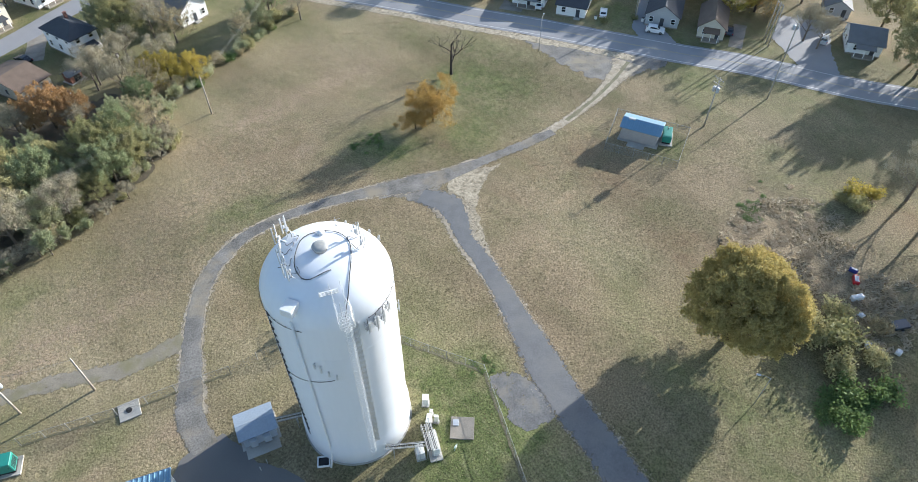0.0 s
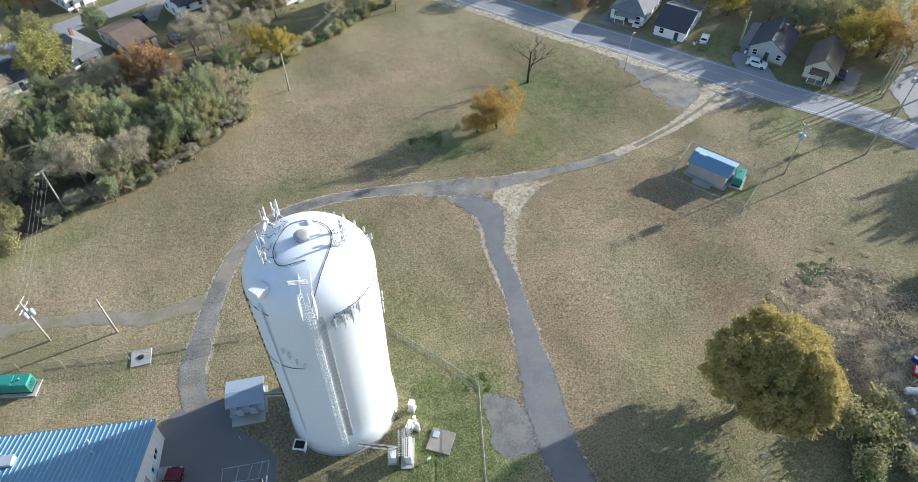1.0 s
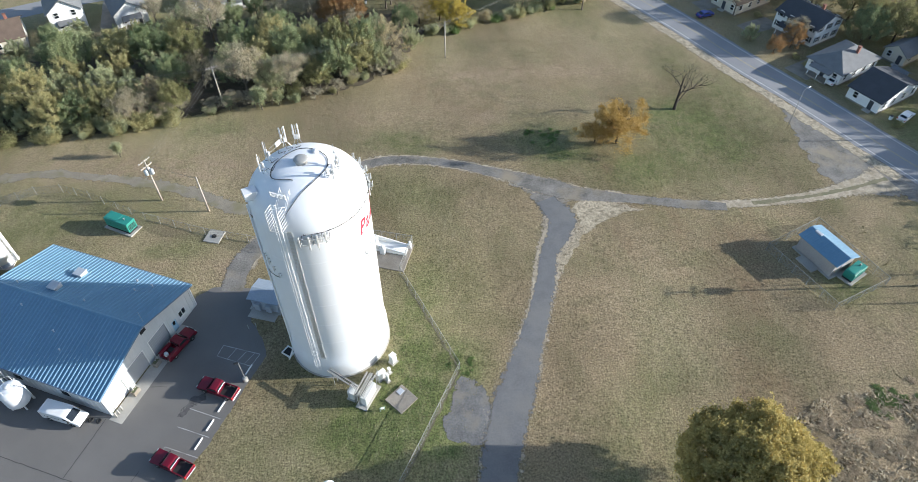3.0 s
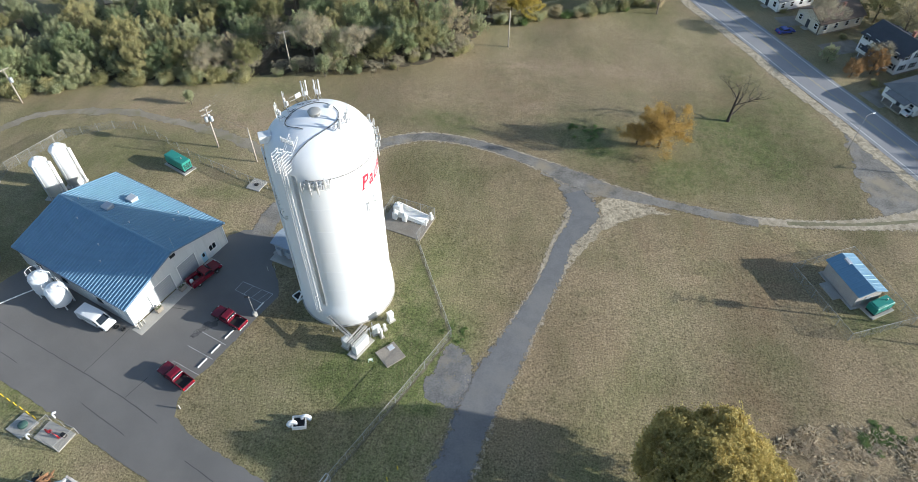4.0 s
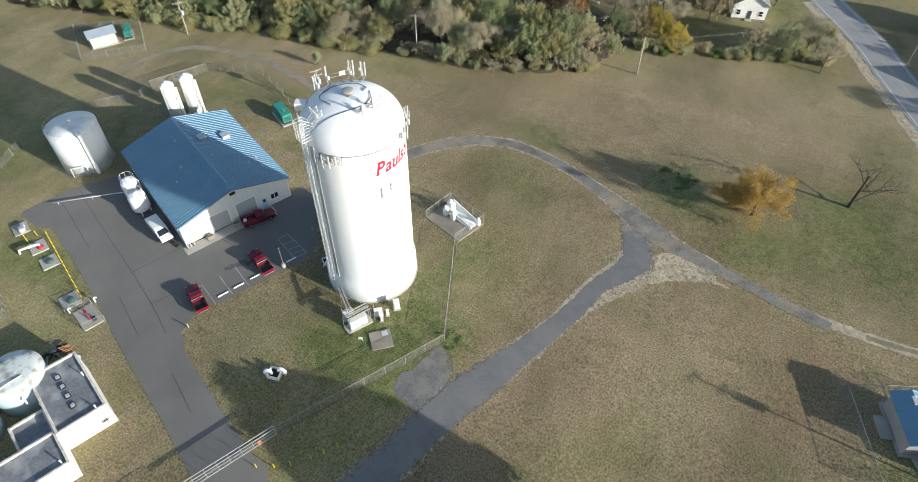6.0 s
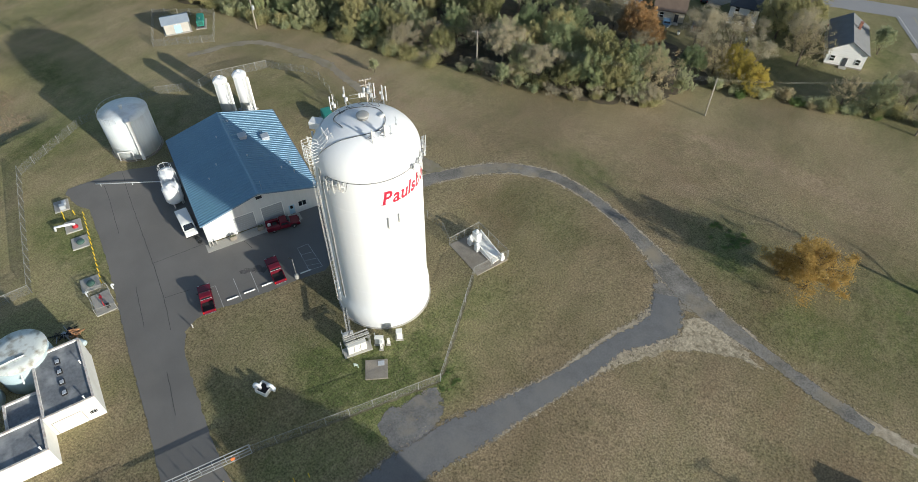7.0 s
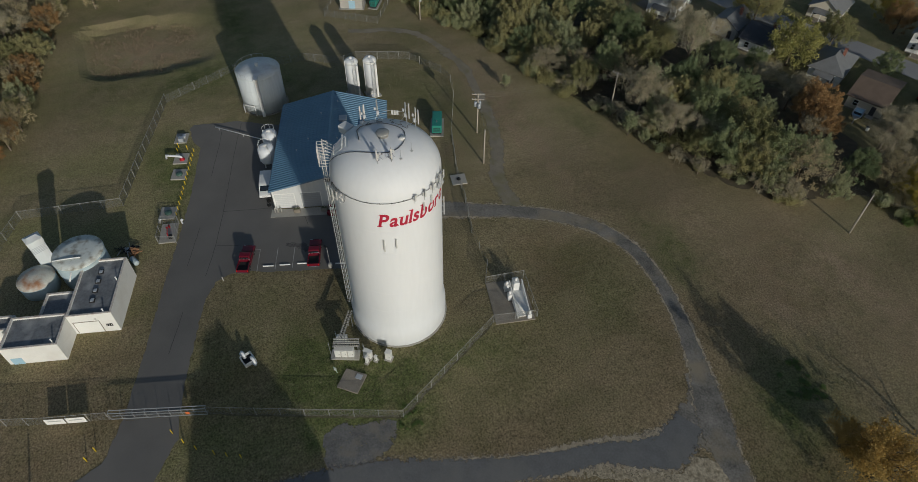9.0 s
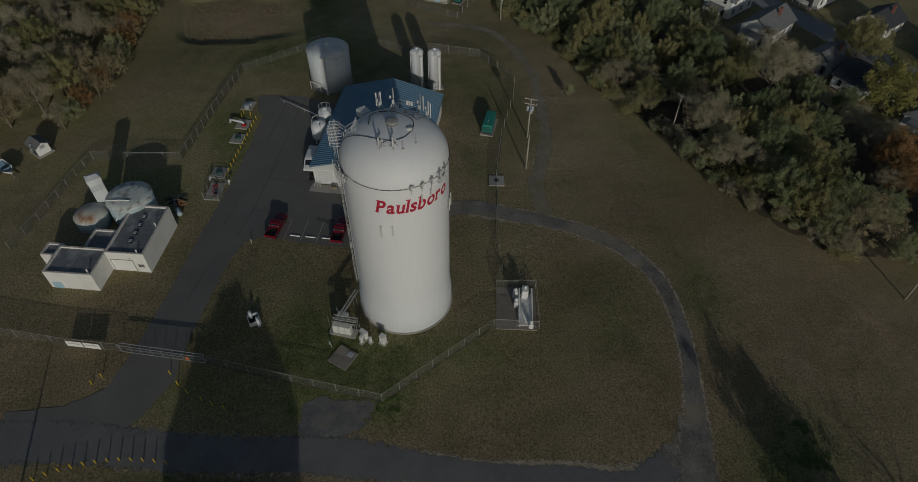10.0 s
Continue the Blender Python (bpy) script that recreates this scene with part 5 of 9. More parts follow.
    for s, y in ((-1, -6), (-1, 2), (-1, 8)):
        part("side_window", Mesh().box((s * (w + 0.02), y, 2.2), (0.06, 1.2, 1.0)), GLASSD, t)
    for x in (-w + 0.2, w - 0.2):
        part("downpipe", Mesh().box((x, -d - 0.06, HE / 2), (0.12, 0.1, HE)), TRIMW, t)
    return frame_xy(GX, GY, A), d, w


WS, WSD, WSW = workshop()
# concrete apron, bollards, planters along the front
corners = [WS(-10.6, -WSD - 2.0), WS(5.9, -WSD - 2.0), WS(5.9, -WSD), WS(-10.6, -WSD)]
single("apron", Mesh().add([(x, y, gz(x, y) + z) for z in (-0.1, 0.075) for x, y in corners], [(0, 1, 2, 3)[::-1], (4, 5, 6, 7), (0, 1, 5, 4), (1, 2, 6, 5), (2, 3, 7, 6), (3, 0, 4, 7)]), CONC, "pale concrete apron along the workshop front", "apron", "structure")
for u in (-9.9, -9.4, -8.8, -6.1, -5.7, -1.1, -0.7, 3.8):
    x, y = WS(u, -WSD - 0.75)
    b = thing("bollard", x, y, 0, "short pale steel bollard beside a shutter door", "bollard", "bollards at the workshop doors", dz=0.07)
    part("post", Mesh().lathe([(0.11, 0), (0.11, 0.95), (0.08, 1.03), (0.01, 1.06)], 12), CONC, b, "", True)
for u, v in ((-6.0, -0.9), (-1.2, -0.9)):
    x, y = WS(u, -WSD + v)
    b = thing("planter_box", x, y, 68.5, "low grey concrete planter box between shutter doors", "planter", dz=0.07)
    part("box", Mesh().bevelled((0, 0, 0.4), (1.1, 0.7, 0.8), 0.03), CONC_D, b)
    part("soil", Mesh().box((0, 0, 0.81), (0.9, 0.5, 0.03)), mat("planter_soil", (0.09, 0.10, 0.05), 0.9), b)


def tyre_on_ground(x, y, rz=0, lean=0):
    t = thing("spare_tyre", x, y, rz, "old black tyre leaning near the workshop wall", "tyre")
    bm = Mesh()
    prof = [(0.2, -0.11), (0.33, -0.11), (0.37, -0.06), (0.37, 0.06), (0.33, 0.11), (0.2, 0.11), (0.2, -0.11)]
    bm.lathe(prof, 20, (0, 0, 0.12))
    bm.f = [f for f in bm.f if len(f) == 4]
    part("rubber", bm, TYRE, t, "", True)


for u, v in ((-11.2, -11.3), (1.4, -14.1), (-11.4, -10.2)):
    tyre_on_ground(*WS(u, v))


# ---- big white store tank, silos, pressure vessels ----
def store_tank(x, y, r=4.4, h=8.25):
    t = thing("storage_tank", x, y, 0, "wide round pale-grey steel storage tank with low conical roof", "tank")
    part("shell", Mesh().lathe([(r, -0.3), (r, h)], 64), TANKG, t, "weathered white tank wall", True)
    part("roof", Mesh().lathe([(r + 0.06, h - 0.1), (r + 0.06, h + 0.03), (r * 0.5, h + 0.42), (0.02, h + 0.7)], 64), TANKG, t, "shallow cone roof", True)
    part("base_ring", Mesh().lathe([(r + 0.35, -0.4), (r + 0.35, 0.12), (r, 0.14)], 48), CONC_D, t)
    for z in (h * 0.33, h * 0.66):
        part("weld_band", Mesh().lathe([(r, z - 0.04), (r + 0.02, z), (r, z + 0.04)], 64), TANKG, t, "", True)
    a = radians(-18)
    u = Vector((math.cos(a), math.sin(a), 0))
    s = Vector((-math.sin(a), math.cos(a), 0))
    part("riser_duct", Mesh().bevelled(u * (r + 0.25) + Vector((0, 0, h / 2 + 0.1)), (0.5, 0.62, h + 0.4), 0.06, -18), STEEL_W, t, "boxed white riser duct up the wall")
    part("duct_head", Mesh().bevelled(u * (r - 0.1) + Vector((0, 0, h + 0.35)), (1.3, 0.8, 0.45), 0.06, -18), STEEL_W, t)
    a2 = radians(-45)
    u2, s2 = Vector((math.cos(a2), math.sin(a2), 0)), Vector((-math.sin(a2), math.cos(a2), 0))
    pipe = [u2 * (r + 0.2) - s2 * 2.0 + Vector((0, 0, 0.2)), u2 * (r + 0.25) - s2 * 1.9 + Vector((0, 0, 2.2)), u2 * (r + 0.55) + s2 * 0.8 + Vector((0, 0, 2.5)), u2 * (r + 0.55) + s2 * 1.0 + Vector((0, 0, 0.3))]
    part("fill_pipe", Mesh().path(pipe, 0.12, 10), STEEL_W, t, "white bent fill pipe", True)
    part("vent", Mesh().lathe([(0.25, 0), (0.25, 0.5), (0.4, 0.52), (0.4, 0.7), (0.02, 0.8)], 16, (0, 0, h + 0.6)), STEEL_W, t, "", True)
    mb = Mesh()
    for i in range(36):
        q = radians(150 + i * 5)
        if i % 3 == 0:
            mb.tube((r * 0.98 * math.cos(q), r * 0.98 * math.sin(q), h), (r * 0.98 * math.cos(q), r * 0.98 * math.sin(q), h + 0.9), 0.025, n=5)
        if i < 33:
            q2 = radians(155 + i * 5)
            mb.tube((r * 0.98 * math.cos(q), r * 0.98 * math.sin(q), h + 0.9), (r * 0.98 * math.cos(q2), r * 0.98 * math.sin(q2), h + 0.9), 0.025, n=5)
    part("roof_rail", mb, GALV, t)


store_tank(-43.2, 36.3)


def silo(x, y, h=9.3, r=1.3, label="slim white vertical chemical silo on a skirt"):
    t = thing("silo", x, y, 0, label, "silo", "silos behind the workshop")
    part("shell", Mesh().lathe([(r, 0), (r, h - 0.7), (r * 0.93, h - 0.35), (r * 0.75, h - 0.1), (r * 0.4, h + 0.05), (0.02, h + 0.1)], 32), TANKW, t, "", True)
    part("skirt_pad", Mesh().box((0, 0, -0.05), (3.0, 3.0, 0.4)), CONC, t)
    part("top_cap", Mesh().lathe([(0.3, 0), (0.3, 0.35), (0.02, 0.4)], 16, (0, 0, h)), STEEL_W, t, "", True)
    mb = Mesh()
    for s in (-0.22, 0.22):
        mb.tube((r + 0.25, s, 0.3), (r + 0.25, s, h + 0.5), 0.035, n=6)
    for z in np.arange(0.5, h, 0.35):
        mb.tube((r + 0.25, -0.22, z), (r + 0.25, 0.22, z), 0.02, n=5)
    lad = part("ladder", mb, STEEL_W, t, "white caged silo ladder")
    mb = Mesh()
    for z in np.arange(2.5, h + 0.6, 0.9):
        mb.path([(r + 0.25 + 0.6 * math.sin(math.pi * k / 6), -0.35 * math.cos(math.pi * k / 6), z) for k in range(7)], 0.03, 5)
    for k in (1, 3, 5):
        mb.tube((r + 0.25 + 0.6 * math.sin(math.pi * k / 6), -0.35 * math.cos(math.pi * k / 6), 2.5), (r + 0.25 + 0.6 * math.sin(math.pi * k / 6), -0.35 * math.cos(math.pi * k / 6), h + 0.5), 0.03, n=5)
    part("cage", mb, STEEL_W, lad)
    part("head_band", Mesh().lathe([(r, h - 0.95), (r + 0.12, h - 0.92), (r + 0.12, h - 0.62), (r * 0.96, h - 0.5)], 32), STEEL_W, t, "", True)
    duct = part("side_duct", Mesh().bevelled((r + 0.5, 0.55, h * 0.47), (0.42, 0.42, h * 0.88), 0.05), STEEL_W, t, "white square duct beside the shell")
    for z in np.arange(1.2, h * 0.9, 1.3):
        part("duct_clamp", Mesh().box((r + 0.2, 0.5, z), (0.5, 0.12, 0.1)), GALV, duct)
    part("base_band", Mesh().lathe([(r + 0.02, 0.02), (r + 0.02, 0.85)], 32), SHEDW, t, "blue-grey band round the foot")
    part("pipe", Mesh().path([(0.1, -r - 0.12, 0.2), (0.1, -r - 0.12, h - 0.4), (0, -r * 0.4, h + 0.1)], 0.07, 8), STEEL_W, t, "", True)


silo(-38.6, 54.5, 8.6)
silo(-36.9, 58.0, 9.0)


def vessel(x, y, rz, h, r, label):
    t = thing("pressure_vessel", x, y, rz, label, "tank", "pressure vessels by the workshop")
    part("shell", Mesh().lathe([(0.05, 0.55), (r * 0.55, 0.65), (r * 0.9, 0.95), (r, 1.3), (r, h - 0.75), (r * 0.9, h - 0.4), (r * 0.55, h - 0.12), (0.02, h)], 32), TANKW, t, "white dished vessel shell", True)
    for k in range(4):
        a = radians(45 + 90 * k)
        part("leg", Mesh().box((r * 0.85 * math.cos(a), r * 0.85 * math.sin(a), 0.6), (0.18, 0.18, 1.3), 45 + 90 * k), STEEL_W, t)
    part("manway", Mesh().lathe([(0.35, 0), (0.35, 0.25), (0.42, 0.26), (0.42, 0.33), (0.02, 0.36)], 16, (0, 0, h - 0.08)), STEEL_W, t, "", True)
    ring = [(r * 0.8 * math.cos(radians(i * 45)), r * 0.8 * math.sin(radians(i * 45)), h + 0.75) for i in range(9)]
    part("guard_hoop", Mesh().path(ring, 0.03, 5), STEEL_W, t)
    for x2, y2, z2 in ring[:8]:
        part("guard_post", Mesh().tube((x2, y2, h - 0.4), (x2, y2, z2), 0.03, n=5), STEEL_W, t)
    part("face_pipe", Mesh().path([(r + 0.05, 0.3, 0.9), (r + 0.35, 0.3, 0.9), (r + 0.35, 0.3, h - 0.3), (r * 0.5, 0.2, h + 0.15)], 0.09, 8), STEEL_W, t, "", True)


vessel(-27.6, 33.6, 20, 4.6, 1.45, "white upright pressure vessel on legs beside the wall")
vessel(-23.9, 31.9, 0, 4.4, 1.55, "white upright pressure vessel on legs with pipework")
single("transfer_pipe", Mesh().path([(-38.6, 24.9, gz(-38, 25) + 0.55), (-31.0, 32.2, gz(-31, 32) + 0.65), (-29.4, 33.6, gz(-29, 33) + 0.7)], 0.09, 10).tube((-37.9, 25.5, gz(-38, 25)), (-37.9, 25.5, gz(-38, 25) + 0.55), 0.05).tube((-33.9, 29.4, gz(-34, 29)), (-33.9, 29.4, gz(-34, 29) + 0.6), 0.05), STEEL_W, "long straight white pipe over the tarmac", "pipe", smooth=True)
single("pipe_rack", Mesh().box((-30.6, 38.4, gz(-30, 38) + 0.7), (6.0, 0.9, 1.3), -21).box((-33.4, 39.6, gz(-33, 39) + 0.5), (1.2, 1.2, 1.0), -21), SHEDW, "grey-blue plant skid against the workshop side", "equipment")


# ---- green generator sets ----
def generator(x, y, rz, L=4.6, W=1.9, H=2.0, label="green box-shaped standby generator on a concrete pad"):
    t = thing("generator", x, y, rz, label, "generator", "generators")
    part("pad", Mesh().bevelled((0, 0, 0.06), (L + 0.9, W + 0.8, 0.3), 0.03), CONC, t)
    part("base_tank", Mesh().box((0, 0, 0.42), (L - 0.1, W - 0.1, 0.45)), DARK, t)
    part("enclosure", Mesh().bevelled((0, 0, 0.62 + H / 2 - 0.2), (L, W, H - 0.3), 0.05), GENGRN, t, "green sheet-steel enclosure")
    for s in (-1, 1):
        for k in range(3):
            dd = part("access_door", Mesh().bevelled((-L / 3 + k * L / 3, s * (W / 2 + 0.012), 0.45 + H / 2), (L / 3 - 0.12, 0.04, H - 0.65), 0.015), GENGRN, t)
            part("latch", Mesh().box((-L / 3 + k * L / 3 + 0.45, s * (W / 2 + 0.05), 0.5 + H / 2), (0.08, 0.05, 0.16)), DARK, dd)
    part("roof_panel", Mesh().bevelled((-L * 0.18, 0, 0.62 + H - 0.32), (L * 0.5, W * 0.8, 0.08), 0.03), GENGRN, t)
    mb = Mesh()
    for k in range(7):
        mb.box((L / 2 + 0.015, 0, 0.9 + k * 0.16), (0.04, W * 0.8, 0.06))
    part("louvres", mb, DARK, t)
    part("exhaust_cap", Mesh().lathe([(0.1, 0), (0.1, 0.3), (0.16, 0.32), (0.02, 0.4)], 12, (L * 0.25, 0, 0.6 + H - 0.35)), GALV, t, "", True)


generator(-20.4, 65.6, -26, 5.0, 1.9, 2.1)
generator(100.9, 49.2, 32, 3.6, 1.7, 1.7, "green box-shaped standby generator beside the pump house")
generator(-73.7, 72.7, -36, 4.0, 1.6, 1.7, "small green standby generator in a fenced compound")


# ---- small sheds and pump houses ----
def hut(x, y, rz, W, D, H, rise, wall, roof, label, ribs=True, door=DOORB, gable="x"):
    t = thing("pump_house", x, y, rz, label, "shed")
    part("slab", Mesh().box((0, 0, 0.0), (W + 0.8, D + 0.8, 0.3)), CONC, t)
    part("wall", Mesh().box((0, 0, H / 2 + 0.1), (W, D, H)).add([(-W / 2, -D / 2, H + 0.1), (-W / 2, D / 2, H + 0.1), (-W / 2, 0, H + 0.1 + rise * 0.92), (W / 2, -D / 2, H + 0.1), (W / 2, D / 2, H + 0.1), (W / 2, 0, H + 0.1 + rise * 0.92)], [(0, 2, 1), (3, 4, 5)]), wall, t)
    o = 0.4
    for s in (-1, 1):
        q = [(-W / 2 - o, s * (D / 2 + o), H + 0.1 - rise * o / (D / 2)), (W / 2 + o, s * (D / 2 + o), H + 0.1 - rise * o / (D / 2)), (W / 2 + o, 0, H + 0.1 + rise), (-W / 2 - o, 0, H + 0.1 + rise)]
        r = part("roof_slope", Mesh().add(q + [(a, b, c + 0.1) for a, b, c in q], [(0, 3, 2, 1), (4, 5, 6, 7), (0, 1, 5, 4), (1, 2, 6, 5), (2, 3, 7, 6), (3, 0, 4, 7)]), roof, t)
        if ribs:
            L = math.hypot(D / 2 + o, rise * (1 + o / (D / 2)))
            tilt = math.degrees(math.atan2(rise, D / 2))
            sd = Mesh().add([(x, y, z) for y in (-L / 2, L / 2) for x, z in RIB], [f[::-1] for f in RIB_F]).data("seam", roof, True)
            n = int((W + 2 * o) / 0.8)
            for i in range(n + 1):
                part("seam", sd, None, r, "", False, pose(-W / 2 - o + 0.05 + i * (W + 2 * o - 0.1) / n, s * (D / 4 + o / 2), H + 0.13 + rise / 2 - rise * o / D + 0.06, -s * tilt, 0, 0))
    dd = part("door", Mesh().bevelled((0.2, -D / 2 - 0.03, 1.15), (1.6, 0.08, 2.1), 0.02), door, t, "pale blue double door")
    part("door_handle", Mesh().box((0.3, -D / 2 - 0.1, 1.1), (0.05, 0.08, 0.2)), GALV, dd)
    part("wall_light", Mesh().box((0.2, -D / 2 - 0.12, 2.45), (0.3, 0.2, 0.18)), TRIMW, t)
    for sx in (-1, 1):
        part("side_vent", Mesh().box((sx * (W / 2 + 0.03), 0, 1.8), (0.06, 0.9, 0.7)), SHEDR, t)
    return t


HOUSEB = mat("beige_block", (0.42, 0.40, 0.37), 0.75, var=0.12, fine=4)
SHEDF = mat("flat_blue_grey_roofing", (0.27, 0.32, 0.38), 0.7, var=0.12, fine=4)
SHEDT = mat("grey_tan_block", (0.36, 0.34, 0.325), 0.75, var=0.12, fine=4)
ph = hut(97.6, 53.2, 113, 7.2, 4.4, 3.1, 0.75, SHEDT, ROOFBLUE, "small grey-tan pump house with blue standing-seam roof and pale blue door")
part("roof_vent_box", Mesh().bevelled((2.3, 0.15, 3.95), (1.3, 0.6, 0.35), 0.03), SHEDR, ph, "pale metal box vent on the ridge")
part_h = thing("stoop", 94.6, 52.0, 113, "low concrete stoop at the pump house door", "step")
part("slab", Mesh().bevelled((0, 0, 0.12), (3.4, 1.6, 0.3), 0.02), CONC, part_h)
hut(-75.9, 67.4, 63, 5.6, 4.0, 2.7, 0.8, HOUSEB, SHEDF, "small beige block pump house with blue-grey roof")
sh = hut(7.4, 48.0, -17, 4.3, 3.4, 2.5, 0.35, SHEDW, SHEDF, "small grey-blue equipment shelter beside the standpipe", False, SHEDW)
part("ac_unit", Mesh().bevelled((-0.9, -2.1, 1.3), (0.9, 0.55, 1.4), 0.04), SHEDR, sh, "wall-hung cooling unit")
part("ac_unit", Mesh().bevelled((0.9, -2.1, 1.3), (0.9, 0.55, 1.4), 0.04), SHEDR, sh)
part("porch_slab", Mesh().box((0, -2.6, 0.0), (4.4, 1.8, 0.28)), CONC, sh)


# ---- trees: tapered trunk with limbs, crown of many small leaf clumps ----
def limb_tree(seed, h, spread, levels=3, first=0.28, up=0.55, n_main=6, r0=None, twist=0.5):
    """Trunk and limbs; returns the mesh and the outer twig ends."""
    R = random.Random(seed)
    mb, ends = Mesh(), []
    r0 = r0 or h * 0.022

    def grow(p, d, length, r, lev):
        segs = 3 if lev < 2 else 2
        q = p
        for k in range(segs):
            d2 = (d + Vector((R.uniform(-1, 1), R.uniform(-1, 1), R.uniform(-0.3, 0.7))) * 0.22 * twist * 1.6).normalized()
            q2 = q + d2 * length / segs
            mb.tube(q, q2, r * (1 - 0.28 * k), r * (1 - 0.28 * (k + 1)), 7 if lev == 0 else (5 if lev == 1 else 3), False)
            if lev >= 1:
                ends.append((q2, lev))
            if lev < levels and k > 0:
                for _ in range(R.choice((2, 3)) if lev else 0):
                    a = R.uniform(0, 6.283)
                    side = Vector((math.cos(a), math.sin(a), R.uniform(0.0, 0.8)))
                    grow(q2, (d2 * 0.6 + side * 0.8).normalized(), length * R.uniform(0.45, 0.62), r * 0.45, lev + 1)
            q, d = q2, d2
        ends.append((q, lev + 1))

    top = Vector((R.uniform(-0.3, 0.3), R.uniform(-0.3, 0.3), h * 0.62))
    mb.tube((0, 0, -0.3), (0, 0, h * first), r0 * 1.35, r0, 9, False)
    mb.tube((0, 0, h * first), top, r0, r0 * 0.4, 7, False)
    for i in range(n_main):
        f = i / max(1, n_main - 1)
        a = i * 2.4 + R.uniform(-0.4, 0.4)
        base = Vector((0, 0, h * first)).lerp(top, f * 0.9)
        d = Vector((math.cos(a) * spread / h * 1.5, math.sin(a) * spread / h * 1.5, up + 0.4 * f)).normalized()
        grow(base, d, h * (0.42 - 0.12 * f), r0 * (0.55 - 0.2 * f), 1)
    return mb, [e for e, lev in ends]


def clumps(seed, pts, n_leaf, size, jitter, squash=0.7, slim=0.55):
    """Small leaf-clump faces scattered round twig ends; fast arrays."""
    g = np.random.default_rng(seed)
    P = np.array([tuple(p) for p in pts])
    idx = g.integers(0, len(P), n_leaf)
    off = g.normal(size=(n_leaf, 3))
    off /= np.linalg.norm(off, axis=1)[:, None] + 1e-9
    off *= (g.random(n_leaf)[:, None] ** 0.45) * jitter
    off[:, 2] *= squash
    c = P[idx] + off
    a, b = g.normal(size=(n_leaf, 3)), g.normal(size=(n_leaf, 3))
    a /= np.linalg.norm(a, axis=1)[:, None]
    b -= (a * b).sum(1)[:, None] * a
    b /= np.linalg.norm(b, axis=1)[:, None]
    s = size * g.uniform(0.55, 1.3, n_leaf)[:, None]
    v = np.stack([c - a * s, c - b * s * slim, c + a * s, c + b * s * slim], 1).reshape(-1, 3)
    mb = Mesh()
    mb.v = [tuple(x) for x in v.tolist()]
    mb.f = [(4 * i, 4 * i + 1, 4 * i + 2, 4 * i + 3) for i in range(n_leaf)]
    return mb


def sprays(seed, h, spread, n, leaves, length=1.2, width=0.32, low=0.12, lift=0.7, rag=0.3, taper=0.0):
    """Leaf places in many tapering sprays that point outward and up over an uneven crown."""
    g = np.random.default_rng(seed + 100)
    zc, rz = h * (1 + low) / 2, h * (1 - low) / 2
    out = []
    each = leaves // n
    for i in range(n):
        z = 1 - (i + g.uniform(0, 1)) / n * 1.55
        a = i * 2.39996 + g.uniform(-0.5, 0.5)
        q = math.sqrt(max(0.0, 1 - z * z))
        d = np.array((q * math.cos(a), q * math.sin(a), z))
        k = 1 + rag * 1.6 * noise.noise((d[0] * 1.7 + seed, d[1] * 1.7, d[2] * 1.7)) + g.uniform(-rag, rag * 0.4) * 0.6
        slim = 1 - taper * max(0.0, z)
        c = np.array((d[0] * spread * k * slim, d[1] * spread * k * slim, zc + d[2] * rz * k)) * 1.0
        if i % 4 == 3:
            c = np.array((0, 0, zc)) + (c - np.array((0, 0, zc))) * g.uniform(0.5, 0.8)
        ax = d * 0.75 + np.array((0, 0, lift)) + g.normal(size=3) * 0.25
        ax /= np.linalg.norm(ax)
        L = length * g.uniform(0.6, 1.35) * (1.5 if i % 7 == 2 else 1.0)
        c -= ax * L * 0.8
        t = g.random(each) ** 0.8
        w = width * (1.25 - 0.85 * t) * g.uniform(0.8, 1.5)
        out.append(c + ax * (t * L)[:, None] + g.normal(size=(each, 3)) * w[:, None])
    P = np.concatenate(out)
    return P[P[:, 2] > 0.2]


PROTO = {}


def tree_kind(key, seed, h, spread, leaf, bark, n_leaf, size, jitter, **kw):
    slim, spray = kw.pop("slim", 0.55), kw.pop("spray", None)
    shrink = kw.pop("shrink", 1.0)
    mb, ends = limb_tree(seed, h * shrink, spread * shrink, **kw)
    if spray:
        ends, jitter = sprays(seed, h, spread, leaves=n_leaf, **spray), 0.05
        n_leaf = len(ends)
    PROTO[key] = (mb.data("trunk", bark, True), clumps(seed, ends, n_leaf, size, jitter, 0.75, slim).data("crown", leaf) if n_leaf else None, h)


BIG = dict(levels=3, n_main=8, shrink=0.9)
tree_kind("olive_a", 11, 9.5, 4.2, LEAF_OLIVE, BARK, 21000, 0.125, 0.55, spray=dict(n=120, length=1.5, width=0.3), **BIG)
tree_kind("olive_b", 12, 8, 3.6, LEAF_GREY, BARK, 18000, 0.12, 0.5, spray=dict(n=85, length=1.7, width=0.26, lift=1.0, low=0.02), **BIG)
tree_kind("green_a", 13, 9, 4.0, LEAF_GREEN, BARK, 21000, 0.125, 0.5, spray=dict(n=110, length=1.4, width=0.3), **BIG)
tree_kind("green_b", 23, 7, 3.0, LEAF_OLIVE, BARK, 15000, 0.115, 0.5, n_main=9, levels=3, up=0.9, first=0.12, shrink=0.9, spray=dict(n=60, length=1.9, width=0.26, lift=1.3, low=0.0))
